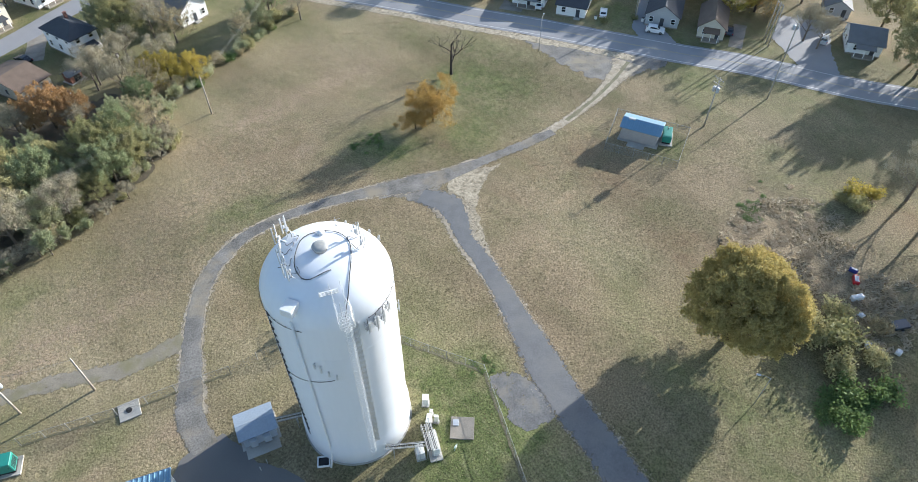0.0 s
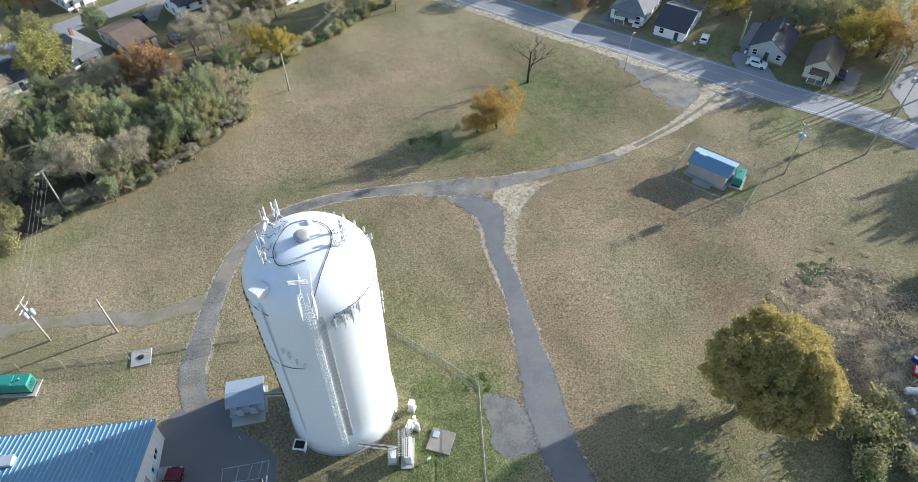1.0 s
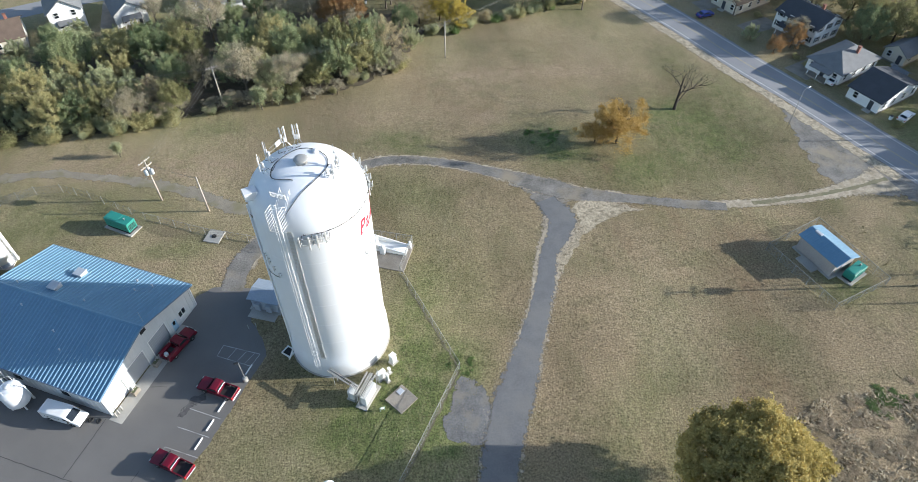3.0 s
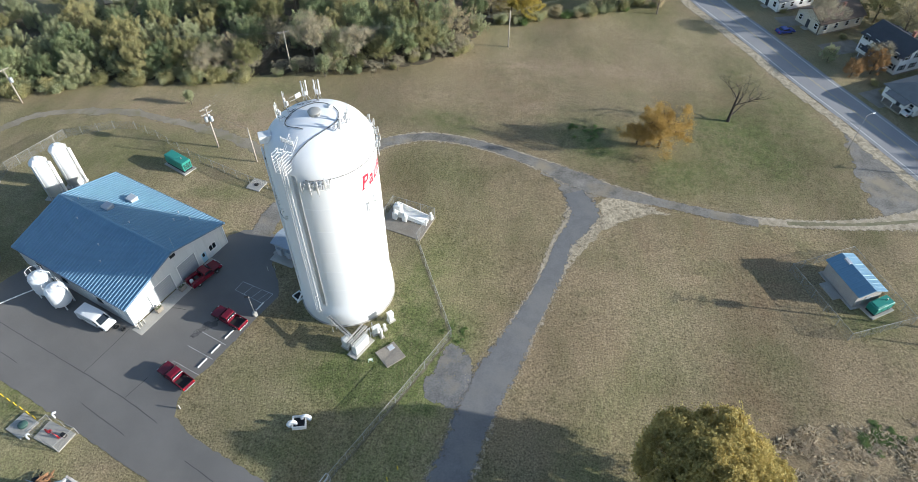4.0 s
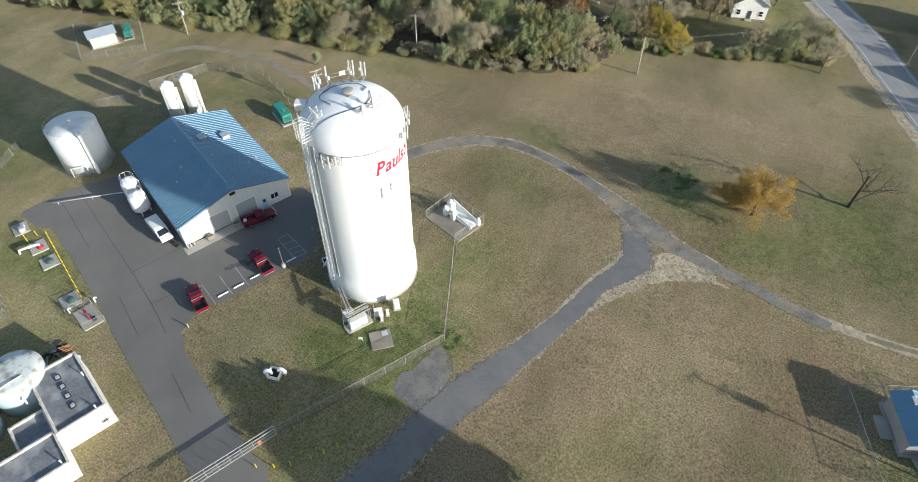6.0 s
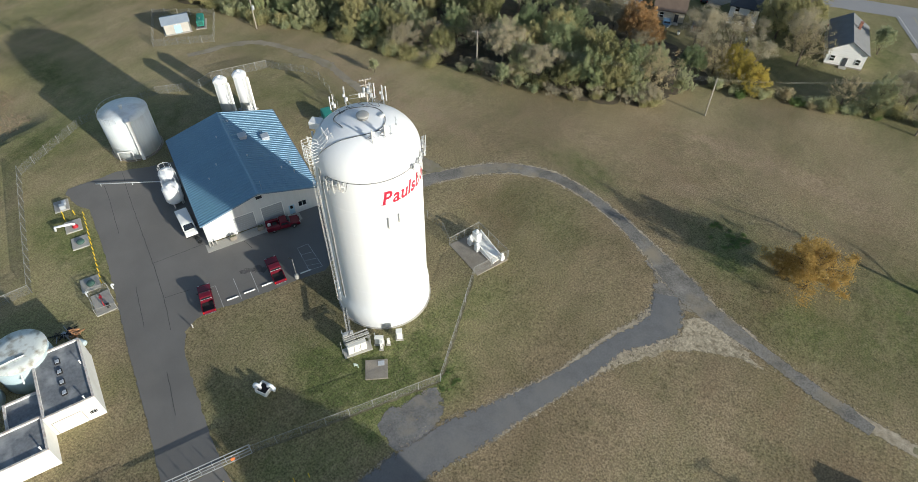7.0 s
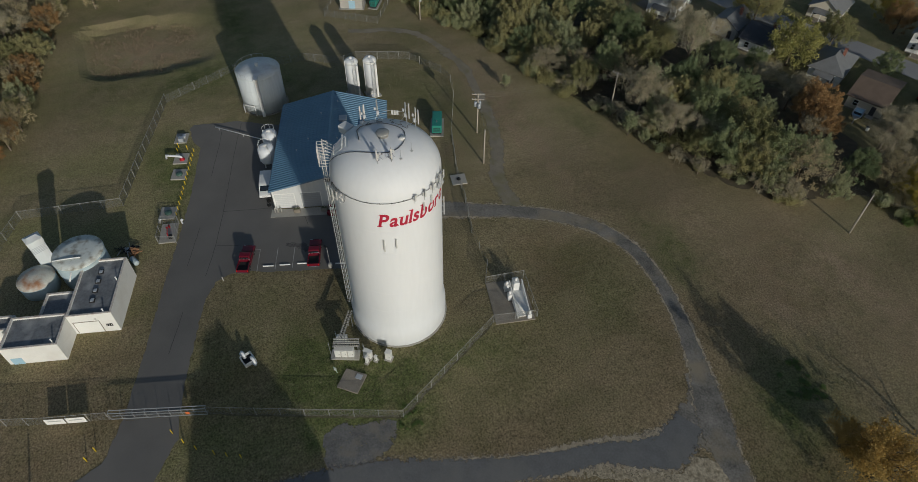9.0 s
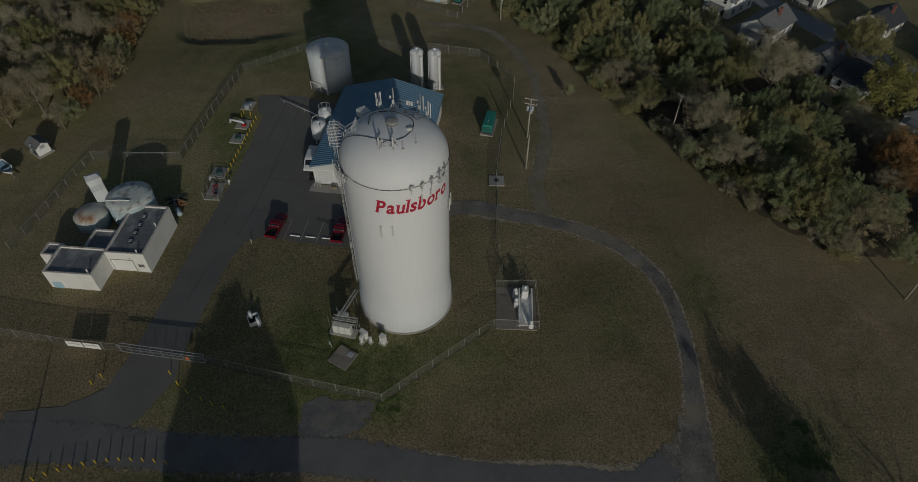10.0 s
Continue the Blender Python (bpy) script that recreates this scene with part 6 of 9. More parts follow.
tree_kind("rust", 14, 8.5, 3.8, LEAF_RUST, BARK, 15000, 0.125, 0.6, spray=dict(n=100, length=1.1, width=0.3, low=0.05), **BIG)
tree_kind("brown", 15, 9.5, 4.4, LEAF_BROWN, BARK_G, 8000, 0.12, 0.9, spray=dict(n=110, length=1.7, width=0.28, rag=0.45), levels=4, n_main=8)
tree_kind("yellow", 16, 7.5, 3.6, LEAF_YELLOW, BARK, 12000, 0.12, 0.7, spray=dict(n=85, length=1.2, width=0.3, low=0.02, rag=0.4), **BIG)
tree_kind("lime", 26, 7.5, 3.6, leaf_mat("yellow_green_leaves", (0.23, 0.24, 0.08), (0.45, 0.42, 0.16)), BARK, 14000, 0.12, 0.7, spray=dict(n=95, length=1.2, width=0.3, low=0.02, rag=0.35), **BIG)
tree_kind("orange", 17, 8.6, 4.4, LEAF_ORANGE, BARK_D, 17000, 0.125, 0.45, spray=dict(n=46, length=1.5, width=0.55, low=0.0, lift=0.15, rag=0.7), **BIG)
tree_kind("bare_a", 18, 9.5, 4.6, TWIGS, BARK_G, 7000, 0.4, 0.8, levels=4, n_main=8, slim=0.045)
tree_kind("bare_b", 19, 7.5, 4.0, TWIGS, BARK_G, 5000, 0.36, 0.7, levels=4, n_main=7, slim=0.045)
tree_kind("oak", 21, 14.3, 8.3, LEAF_OAK, BARK_D, 185000, 0.16, 0.9, levels=3, n_main=13, first=0.2, up=0.42, r0=0.45, shrink=0.8, spray=dict(n=640, length=1.15, width=0.42, low=0.1, lift=0.25, rag=0.16, taper=0.32))
tree_kind("dead", 22, 12.0, 6.6, TWIGS, BARK_D, 500, 0.32, 0.5, levels=4, n_main=5, first=0.1, up=0.62, r0=0.3, twist=1.5, slim=0.05)
tree_kind("conifer", 24, 6.0, 1.5, LEAF_GREY, BARK, 3600, 0.14, 0.45, n_main=14, levels=2, up=0.8, first=0.05)
LABELS = {"olive_a": "olive-green broadleaf tree thinning in autumn", "olive_b": "grey-green broadleaf tree at the wood's edge", "green_a": "dark green full-crowned tree in the wood", "green_b": "bushy olive-green young tree",
          "rust": "rust-brown autumn tree losing leaves", "brown": "half-bare tree with brown leaves", "yellow": "yellow-leaved autumn tree by houses", "orange": "orange-leaved autumn tree standing in the field", "bare_a": "leafless grey-brown tree among others",
          "bare_b": "small leafless grey-brown tree", "lime": "tall yellow-green tree beside the back street", "oak": "broad dense tree turning yellow-green, standing over the drive", "dead": "dead leafless black tree in the field", "conifer": "small pointed evergreen tree"}


def plant(key, x, y, s=1.0, rz=None, sz=None, group="", label="", dz=0.0):
    trunk, crown, h = PROTO[key]
    t = new("tree")
    t.empty_display_size = 0.2
    k = s * (sz or 1.0)
    t.matrix_basis = pose(x, y, gz(x, y) + dz, 0, 0, rnd.uniform(0, 360) if rz is None else rz) @ Matrix.Diagonal((s, s, k, 1))
    tagged(t, label or LABELS[key], "tree", group)
    part("trunk", trunk, None, t)
    if crown:
        part("crown", crown, None, t)
    return t


def shrub_data(key, seed, leaf, n, size, r, h):
    g = random.Random(seed)
    mb, ends = Mesh(), []
    for i in range(9):
        a, q = g.uniform(0, 6.28), g.uniform(0.3, 1)
        e = Vector((math.cos(a) * r * q, math.sin(a) * r * q, h * g.uniform(0.45, 0.95)))
        mb.tube((0, 0, -0.1), e, 0.05, 0.015, 4, False)
        ends += [e, e * 0.75, e * 0.5]
    PROTO[key] = (mb.data("stem", BARK_G), clumps(seed, ends, n, size, r * 0.55, 0.75).data("foliage", leaf), h)


shrub_data("shrub_olive", 31, LEAF_OLIVE, 2200, 0.11, 1.5, 1.9)
shrub_data("shrub_grey", 32, LEAF_GREY, 2000, 0.11, 1.4, 1.8)
shrub_data("brush_dry", 36, LEAF_DRY, 700, 0.13, 1.4, 1.2)
shrub_data("shrub_brown", 33, LEAF_BROWN, 1800, 0.105, 1.4, 1.6)
shrub_data("shrub_green", 34, LEAF_SHRUB, 900, 0.16, 1.4, 1.1)
shrub_data("shrub_yellow", 35, LEAF_YELLOW, 900, 0.17, 1.6, 2.2)
SHRUB_LABEL = {"shrub_olive": "olive-green shrub at the edge", "shrub_grey": "grey-green shrub at the edge", "shrub_brown": "brown dry shrub at the edge", "shrub_green": "low bright green bramble patch", "shrub_yellow": "rounded yellow autumn shrub"}


def shrub(key, x, y, s=1.0, sz=1.0, label="", group=""):
    stems, fol, h = PROTO[key]
    t = new("shrub")
    t.empty_display_size = 0.2
    t.matrix_basis = pose(x, y, gz(x, y), 0, 0, rnd.uniform(0, 360)) @ Matrix.Diagonal((s, s, s * sz, 1))
    tagged(t, label or SHRUB_LABEL[key], "shrub", group)
    part("stem", stems, None, t)
    part("foliage", fol, None, t)


# wood along the north-west edge of the field
# litter brown, kept dark so the colour also holds the shade below the crowns
MULCH = mat("shaded_wood_litter", (0.105, 0.085, 0.058), 0.95, var=0.5, scale=0.6, fine=5, bump=0.6, dirt=(0.06, 0.065, 0.035), dirt_amt=0.7, dirt_scale=0.4, fray=True)
EDGE = [(-120, 66), (-90, 74), (-75, 79.5), (-57, 85.5), (-47, 91), (-30, 92.5), (-13, 98.5), (0, 102), (12, 104.5), (22, 110), (27.5, 116), (31, 128)]


def edge_y(x):
    for (a, b), (c, d) in zip(EDGE, EDGE[1:]):
        if a <= x <= c:
            return b + (d - b) * (x - a) / (c - a)
    return 130


HOUSE_SPOTS = []


def clear_of(x, y, r=0.0):
    return all(abs(x - hx) > hr + r or abs(y - hy) > hr + r for hx, hy, hr in HOUSE_SPOTS)


# ---- houses: far ones along both streets ----
def house(x, y, rz, W, D, H, rise, wall, roof, label, kind="gable_x", porch=False, chimney=True, shutters=False, storeys=1):
    """W along the street (local x), D away from it; walls, roof slopes, windows with frame and pane, door, porch."""
    HOUSE_SPOTS.append((x, y, max(W, D) / 2))
    t = thing("house", x, y, rz, label, "house")
    part("foundation", Mesh().box((0, 0, 0.1), (W + 0.05, D + 0.05, 0.6)), CONC_D, t)
    wl = Mesh().box((0, 0, 0.4 + H / 2), (W, D, H))
    z = 0.4 + H
    o = 0.45
    if kind == "gable_x":
        for s in (-1, 1):
            wl.add([(s * W / 2, -D / 2, z), (s * W / 2, D / 2, z), (s * W / 2, 0, z + rise * 0.97)], [(0, 1, 2) if s > 0 else (2, 1, 0)])
        a, b = W / 2 + o, D / 2 + o
        e = z - rise * o / (D / 2)
        planes = [[(-a, -b, e), (a, -b, e), (a, 0, z + rise), (-a, 0, z + rise)], [(a, b, e), (-a, b, e), (-a, 0, z + rise), (a, 0, z + rise)]]
    elif kind == "gable_y":
        for s in (-1, 1):
            wl.add([(-W / 2, s * D / 2, z), (W / 2, s * D / 2, z), (0, s * D / 2, z + rise * 0.97)], [(2, 1, 0) if s > 0 else (0, 1, 2)])
        a, b = W / 2 + o, D / 2 + o
        e = z - rise * o / (W / 2)
        planes = [[(-a, b, e), (-a, -b, e), (0, -b, z + rise), (0, b, z + rise)], [(a, -b, e), (a, b, e), (0, b, z + rise), (0, -b, z + rise)]]
    else:
        a, b = W / 2 + o, D / 2 + o
        e = z - 0.1
        k = max(0.3, (b - a)) if b > a else 0.3
        r1, r2 = (0, -k, z + rise), (0, k, z + rise)
        planes = [[(-a, -b, e), (a, -b, e), r1], [(a, b, e), (-a, b, e), r2], [(a, -b, e), (a, b, e), r2, r1], [(-a, b, e), (-a, -b, e), r1, r2]]
    part("wall", wl, wall, t)
    for q in planes:
        n = len(q)
        mb = Mesh().add(q + [(u, v, w - 0.16) for u, v, w in q], [tuple(range(n)), tuple(range(2 * n - 1, n - 1, -1))] + [(i, n + i, n + (i + 1) % n, (i + 1) % n) for i in range(n)])
        part("roof_slope", mb, roof, t)

    def window(px, py, pz, face):
        fx = Mesh()
        m = pose(px, py, pz, 0, 0, face)
        wdw = part("window", Mesh().box((0, -0.02, 0), (0.95, 0.06, 1.25), m=m), GLASSD, t)
        for sx in (-0.52, 0.52):
            fx.box((sx, -0.05, 0), (0.1, 0.08, 1.4), m=m)
        for sz in (-0.67, 0, 0.67):
            fx.box((0, -0.05, sz), (1.1, 0.08, 0.09), m=m)
        part("window_frame", fx, TRIMW, wdw)
        if shutters:
            for sx in (-0.8, 0.8):
                part("shutter", Mesh().box((sx, -0.03, 0), (0.4, 0.05, 1.35), m=m), SH_D, t)

    for st in range(storeys):
        pz = 0.4 + 1.5 + 2.6 * st
        nx, ny = max(2, int(W / 2.6)), max(2, int(D / 2.8))
        for i in range(nx):
            px = -W / 2 + W * (i + 0.5) / nx
            if not (st == 0 and i == nx // 2):
                window(px, -D / 2, pz, 0)
            window(px, D / 2, pz, 180)
        for i in range(ny):
            py = -D / 2 + D * (i + 0.5) / ny
            window(W / 2, py, pz, 90)
            window(-W / 2, py, pz, -90)
    dx = -W / 2 + W * (nx // 2 + 0.5) / nx
    dd = part("door", Mesh().box((dx, -D / 2 - 0.03, 1.4), (0.95, 0.08, 2.05)), SH_D, t, "dark front door")
    part("door_handle", Mesh().box((dx + 0.35, -D / 2 - 0.1, 1.35), (0.06, 0.06, 0.14)), CHROME, dd)
    part("front_step", Mesh().box((dx, -D / 2 - 0.55, 0.18), (1.6, 1.1, 0.36)), CONC, t)
    if porch:
        part("porch_roof", Mesh().add([(-W * 0.3, -D / 2 - 2.0, 2.6), (W * 0.3, -D / 2 - 2.0, 2.6), (W * 0.3, -D / 2, 3.1), (-W * 0.3, -D / 2, 3.1), (-W * 0.3, -D / 2 - 2.0, 2.45), (W * 0.3, -D / 2 - 2.0, 2.45), (W * 0.3, -D / 2, 2.95), (-W * 0.3, -D / 2, 2.95)], [(0, 1, 2, 3), (7, 6, 5, 4), (0, 4, 5, 1), (1, 5, 6, 2), (3, 2, 6, 7), (0, 3, 7, 4)]), roof, t)
        for sx in (-0.28, 0, 0.28):
            part("porch_post", Mesh().box((sx * W, -D / 2 - 1.85, 1.35), (0.14, 0.14, 2.3)), TRIMW, t)
        part("porch_floor", Mesh().box((0, -D / 2 - 1.0, 0.25), (W * 0.62, 2.0, 0.4)), CONC_D, t)
    if chimney:
        part("chimney", Mesh().box((W * 0.18, D * 0.1, z + rise * 0.7), (0.6, 0.6, rise * 0.9 + 0.8)).box((W * 0.18, D * 0.1, z + rise * 1.15 + 0.44), (0.74, 0.74, 0.12)), BRICKW, t, "red brick chimney")
    mb = Mesh()
    return t


WH = "white-sided house with a dark shingled roof"
house(26.0, 166.0, 15, 6.8, 11.0, 4.9, 2.2, HOUSEW, SH_D, "tall white house with dark hipped roof", "hip", True, storeys=2)
house(10.2, 156.4, 22, 7.4, 12.6, 2.9, 1.5, HOUSEC, SH_B, "low cream house with shallow brown shingled roof", "gable_x", False, False)
house(51.3, 165.2, 17, 8.2, 14.0, 3.9, 2.4, HOUSEW, SH_G, "white gabled house with pale blue-grey roof", "gable_y", False, True)
house(-1.6, 156.2, 24, 7.0, 10.6, 3.0, 2.2, HOUSEW, SH_G, "white house with grey hipped roof", "hip", True)
house(-17.2, 150.4, 22, 7.4, 10.0, 3.0, 2.0, HOUSEW, SH_D, "white house with dark gable roof behind the trees", "gable_x")
house(-41.6, 142.0, 28, 7.6, 11.5, 3.6, 2.6, HOUSEW, SH_G, "white house with grey gable roof and gabled porch behind the trees", "gable_y", True)
house(-26.0, 148.4, 22, 6.4, 8.5, 3.0, 2.0, HOUSEG, SH_G, "low pale house with blue-grey roof behind the trees", "gable_y")
house(-55.6, 139.6, 26, 7.6, 10.5, 5.0, 2.8, HOUSEW, SH_G, "tall white gabled house behind the trees", "gable_y", True, storeys=2)
house(-66.0, 130.0, 26, 7.6, 10.5, 3.0, 2.2, HOUSEC, SH_B, "cream house behind the trees", "gable_x")
house(1.0, 187.0, 22, 7.8, 9.5, 4.9, 2.8, HOUSEW, SH_G, "white two-storey house across the street", "gable_y", True, storeys=2)
house(13.0, 192.0, 22, 7.6, 9.5, 4.9, 2.8, HOUSEC, SH_D, "cream two-storey house with porch across the street", "gable_y", True, storeys=2)
house(27.5, 198.0, 22, 7.6, 9.5, 4.9, 2.8, HOUSEW, SH_D, "white two-storey house across the street", "gable_x", True, storeys=2)
house(-22.0, 178.0, 22, 7.6, 9.0, 3.0, 2.4, HOUSEC, SH_G, "cream bungalow across the street", "gable_y", True)
house(-38.0, 171.5, 22, 7.6, 9.0, 3.2, 2.4, HOUSEW, SH_D, "white bungalow across the street", "gable_y", True)
house(-55.0, 165.0, 22, 7.6, 9.0, 3.2, 2.4, HOUSEW, SH_G, "white bungalow across the street", "gable_x", True)
RD = -61.0
house(131.2, 99.4, RD, 7.4, 13.4, 2.8, 2.2, HOUSEW, SH_D, "white bungalow with dark blue-black shingled roof by the road", "gable_x", False, False)
house(127.6, 110.8, RD, 8.6, 13.4, 2.8, 2.2, HOUSEW, SH_G, "low house with grey hipped roof by the road", "hip", True)
house(126.2, 127.6, RD, 11.4, 9.6, 4.6, 2.2, HOUSEW, SH_D, "white split-level house with dark roof", "gable_x", True, True, True, 2)
house(144.6, 115.0, RD, 5.2, 8.0, 2.6, 1.6, HOUSEC, SH_G, "small detached garage with grey roof", "gable_y", False, False)
house(143.2, 80.2, RD, 8.0, 11.5, 2.9, 2.6, HOUSEG, SH_D, "dark-roofed house shaded by trees", "gable_y", False, True)
house(147.0, 68.6, RD, 6.2, 11.5, 2.9, 2.4, HOUSEC, SH_B, "small cream house with brown-grey roof and white porch", "gable_y", True, False)
house(165.8, 39.6, RD, 7.4, 9.0, 2.9, 2.0, HOUSEW, SH_G, "white house with grey roof across the road", "gable_x", True, False)
house(178.0, 52.0, RD, 6.0, 7.0, 2.6, 1.8, HOUSEG, SH_G, "small grey garage behind a house", "gable_y", False, False)
house(107.4, 153.4, RD, 8.0, 11.6, 3.0, 2.0, HOUSEW, SH_G, "white house with grey gabled roof by the road", "gable_y", False, True)
house(116.0, 143.4, RD, 8.0, 13.4, 3.0, 2.0, HOUSEC, SH_B, "cream house with brown-grey roof and bare tree in front", "gable_y", False, True)
house(105.4, 165.2, RD, 8.0, 10.0, 3.0, 2.2, HOUSEW, SH_D, "white house by the far end of the road", "gable_x", True)
house(99.0, 178.0, RD, 8.0, 10.0, 4.6, 2.4, HOUSEW, SH_B, "white house with red-brown roof by the far end of the road", "gable_x", True, storeys=2)

# ---- the wood and the other trees ----
WOODS = ["olive_a", "olive_b", "olive_b", "green_a", "green_a", "green_b", "green_b", "olive_b", "brown", "bare_a", "bare_a", "olive_b", "olive_a", "olive_a"]
WG = "trees of the wood by the field"


def scatter_wood():
    R = random.Random(5)
    pts = []
    for _ in range(9000):
        x = R.uniform(-118, 33)
        e = edge_y(x)
        deep = 44 if x < -25 else (40 if x < 5 else 27)
        y = e + 1.6 + R.random() ** 1.2 * deep
        if y > 121 + 0.4 * (x + 120) - 5 and abs(y - (150 + (x + 58) * 0.4)) < 7:
            continue
        d = 4.4 if y - e < 12 else 6.3
        if math.hypot(x + 11.5, y - 101) < 6.5 or math.hypot(x - 19, y - 137) < 6.5 or math.hypot(x + 42, y - 130) < 5.5 or math.hypot(x + 46.5, y - 137) < 5 or (x > 4 and y > 140) or not clear_of(x, y, 2.2) or any((x - a) ** 2 + (y - b) ** 2 < d * d for a, b in pts):
            continue
        pts.append((x, y))
        near = y - e
        k = R.choice(WOODS)
        if x < -34 and k in ("bare_a", "brown"):
            k = R.choice(("olive_b", "green_a", "olive_b"))
        if x > 8 and near > 16:
            k = R.choice(("bare_b", "bare_a", "brown", "bare_b", "olive_b"))
        if 17 < x < 34 and near < 14 and R.random() < 0.5:
            k = R.choice(("green_a", "olive_b"))
        plant(k, x, y, R.uniform(0.74, 1.14) * (0.82 if near < 4 else (0.75 if near > 25 else 1.0)), None, R.uniform(0.85, 1.1), WG)
        if len(pts) > 190:
            break


scatter_wood()
# floor of litter with the shade of the wood put into its colour
patch("wood_floor", [(x, y + 0.6) for x, y in EDGE] + [(34, 131), (24, 141), (0, 143), (-30, 134), (-60, 120), (-120, 104)], MULCH, "leaf litter under the trees, coloured darker for the shade there", "ground", 0.035, 0.8, seed=51, step=1.5)
R = random.Random(9)
for i in range(110):
    x = R.uniform(-80, 31)
    if x > -22 and i % 3:
        plant(R.choice(("bare_b", "bare_a")), x, edge_y(x) + R.uniform(-0.6, 3.0), R.uniform(0.28, 0.5), None, R.uniform(0.7, 1.0), "brush along the wood", "low leafless brown brush at the wood's edge")
        continue
    shrub(R.choice(("shrub_olive", "shrub_grey", "shrub_grey", "shrub_olive")), x, edge_y(x) + R.uniform(-0.8, 2.6), R.uniform(0.7, 1.6), R.uniform(0.8, 1.3), group="shrubs along the wood")
for x, y, s in ((-2.0, 99.8, 0.95), (-8.6, 99.8, 0.6), (-26.8, 85.2, 0.6), (1.5, 101.0, 0.6)):
    plant("conifer", x, y, s, label="small pale-green pointed evergreen at the wood's edge")
# hedge on towards the road
HEDGE = [(33, 129), (41, 131.5), (53, 136.5), (64, 141.5), (75, 146.5)]
for (a, b), (c, d) in zip(HEDGE, HEDGE[1:]):
    for k in range(6):
        f = (k + R.random() * 0.6) / 6
        shrub(R.choice(("shrub_olive", "shrub_brown", "shrub_grey", "shrub_green")), a + (c - a) * f + R.uniform(-1, 1), b + (d - b) * f + R.uniform(-0.6, 2.0), R.uniform(0.8, 1.5), R.uniform(0.8, 1.3), group="hedge shrubs")
for k, x, y, s in (("yellow", 36.5, 137, 1.0), ("yellow", 41, 134.5, 0.9), ("yellow", 33.5, 141, 0.8), ("bare_b", 38, 143, 1.0), ("bare_b", 30, 148, 1.0), ("bare_b", 33, 152, 1.0), ("bare_a", 24, 146, 0.9), ("rust", 11, 136, 1.2), ("rust", 15.5, 134.0, 0.95), ("rust", 7.6, 138.6, 0.85), ("lime", -8.2, 149.5, 1.6), ("bare_a", -17.5, 127.5, 1.3), ("bare_b", 22.8, 144, 1.1),
                   ("brown", 45, 152, 1.0), ("olive_a", 36.5, 161, 1.15), ("olive_a", 39.5, 167, 1.2), ("olive_b", 34.5, 170, 1.1), ("bare_a", 42, 158, 1.0), ("olive_b", 64, 146, 0.9), ("green_a", 71, 151, 0.8), ("bare_b", 73.5, 141.5, 1.0), ("bare_a", 69, 149, 0.9), ("brown", 58, 143, 0.7),
                   ("conifer", 58, 170, 1.2), ("olive_a", -9, 164, 1.0), ("green_a", 4.5, 167, 0.7), ("olive_a", -26, 156, 1.2), ("yellow", -30, 158, 1.0), ("rust", -8, 186, 1.0), ("yellow", -14, 190, 1.0), ("brown", 20, 200, 1.0)):
    plant(k, x, y, s)
# far wood in the west, beyond the basin and the works
WEST = [(-150, 14), (-95.5, 2.0), (-80, -2.2), (-70, -4.2), (-52, -7.4), (-43.5, -11.6), (-32, -16.5), (-27, -19), (-24, -30)]


def west_y(x):
    for (a, b), (c, d) in zip(WEST, WEST[1:]):
        if a <= x <= c:
            return b + (d - b) * (x - a) / (c - a)
    return -99


def west_wood():
    pts = []
    x = -112.0
    while x < -33:
        pts.append((x, west_y(x) - 2.4 - R.random() * 1.5, ("brown", "rust", "olive_b", "bare_b", "olive_a", "brown", "rust")[len(pts) % 7], R.uniform(0.55, 0.85)))
        x += R.uniform(2.6, 3.8)
    for _ in range(5000):
        x, y = R.uniform(-116, -34), R.uniform(-40, 34)
        inside = y < west_y(x) - 5.5 or (x < -97 - 0.2 * max(0, y - 2) and y > 2)
        if inside and all((x - a) ** 2 + (y - b) ** 2 > 33 for a, b, _, _ in pts) and len(pts) < 105:
            pts.append((x, y, R.choice(("olive_a", "brown", "bare_a", "olive_b", "bare_a", "brown", "brown", "bare_b", "olive_a")), R.uniform(0.75, 1.1)))
    for x, y, k, sc in pts:
        if math.hypot(x + 31.5, y + 20.6) > 5 and math.hypot(x + 33, y + 27) > 6:
            plant(k, x, y, sc, None, R.uniform(0.85, 1.05), "trees of the western wood")


west_wood()

plant("oak", 68.8, 14.2, 1.0, 40, 1.04)
plant("orange", 70.0, 85.4, 1.12, 15, 0.98)
plant("orange", 65.8, 86.0, 0.72, 80, 0.8, label="small orange-leaved tree beside a larger one")
plant("dead", 85.0, 96.6, 1.0, 70)
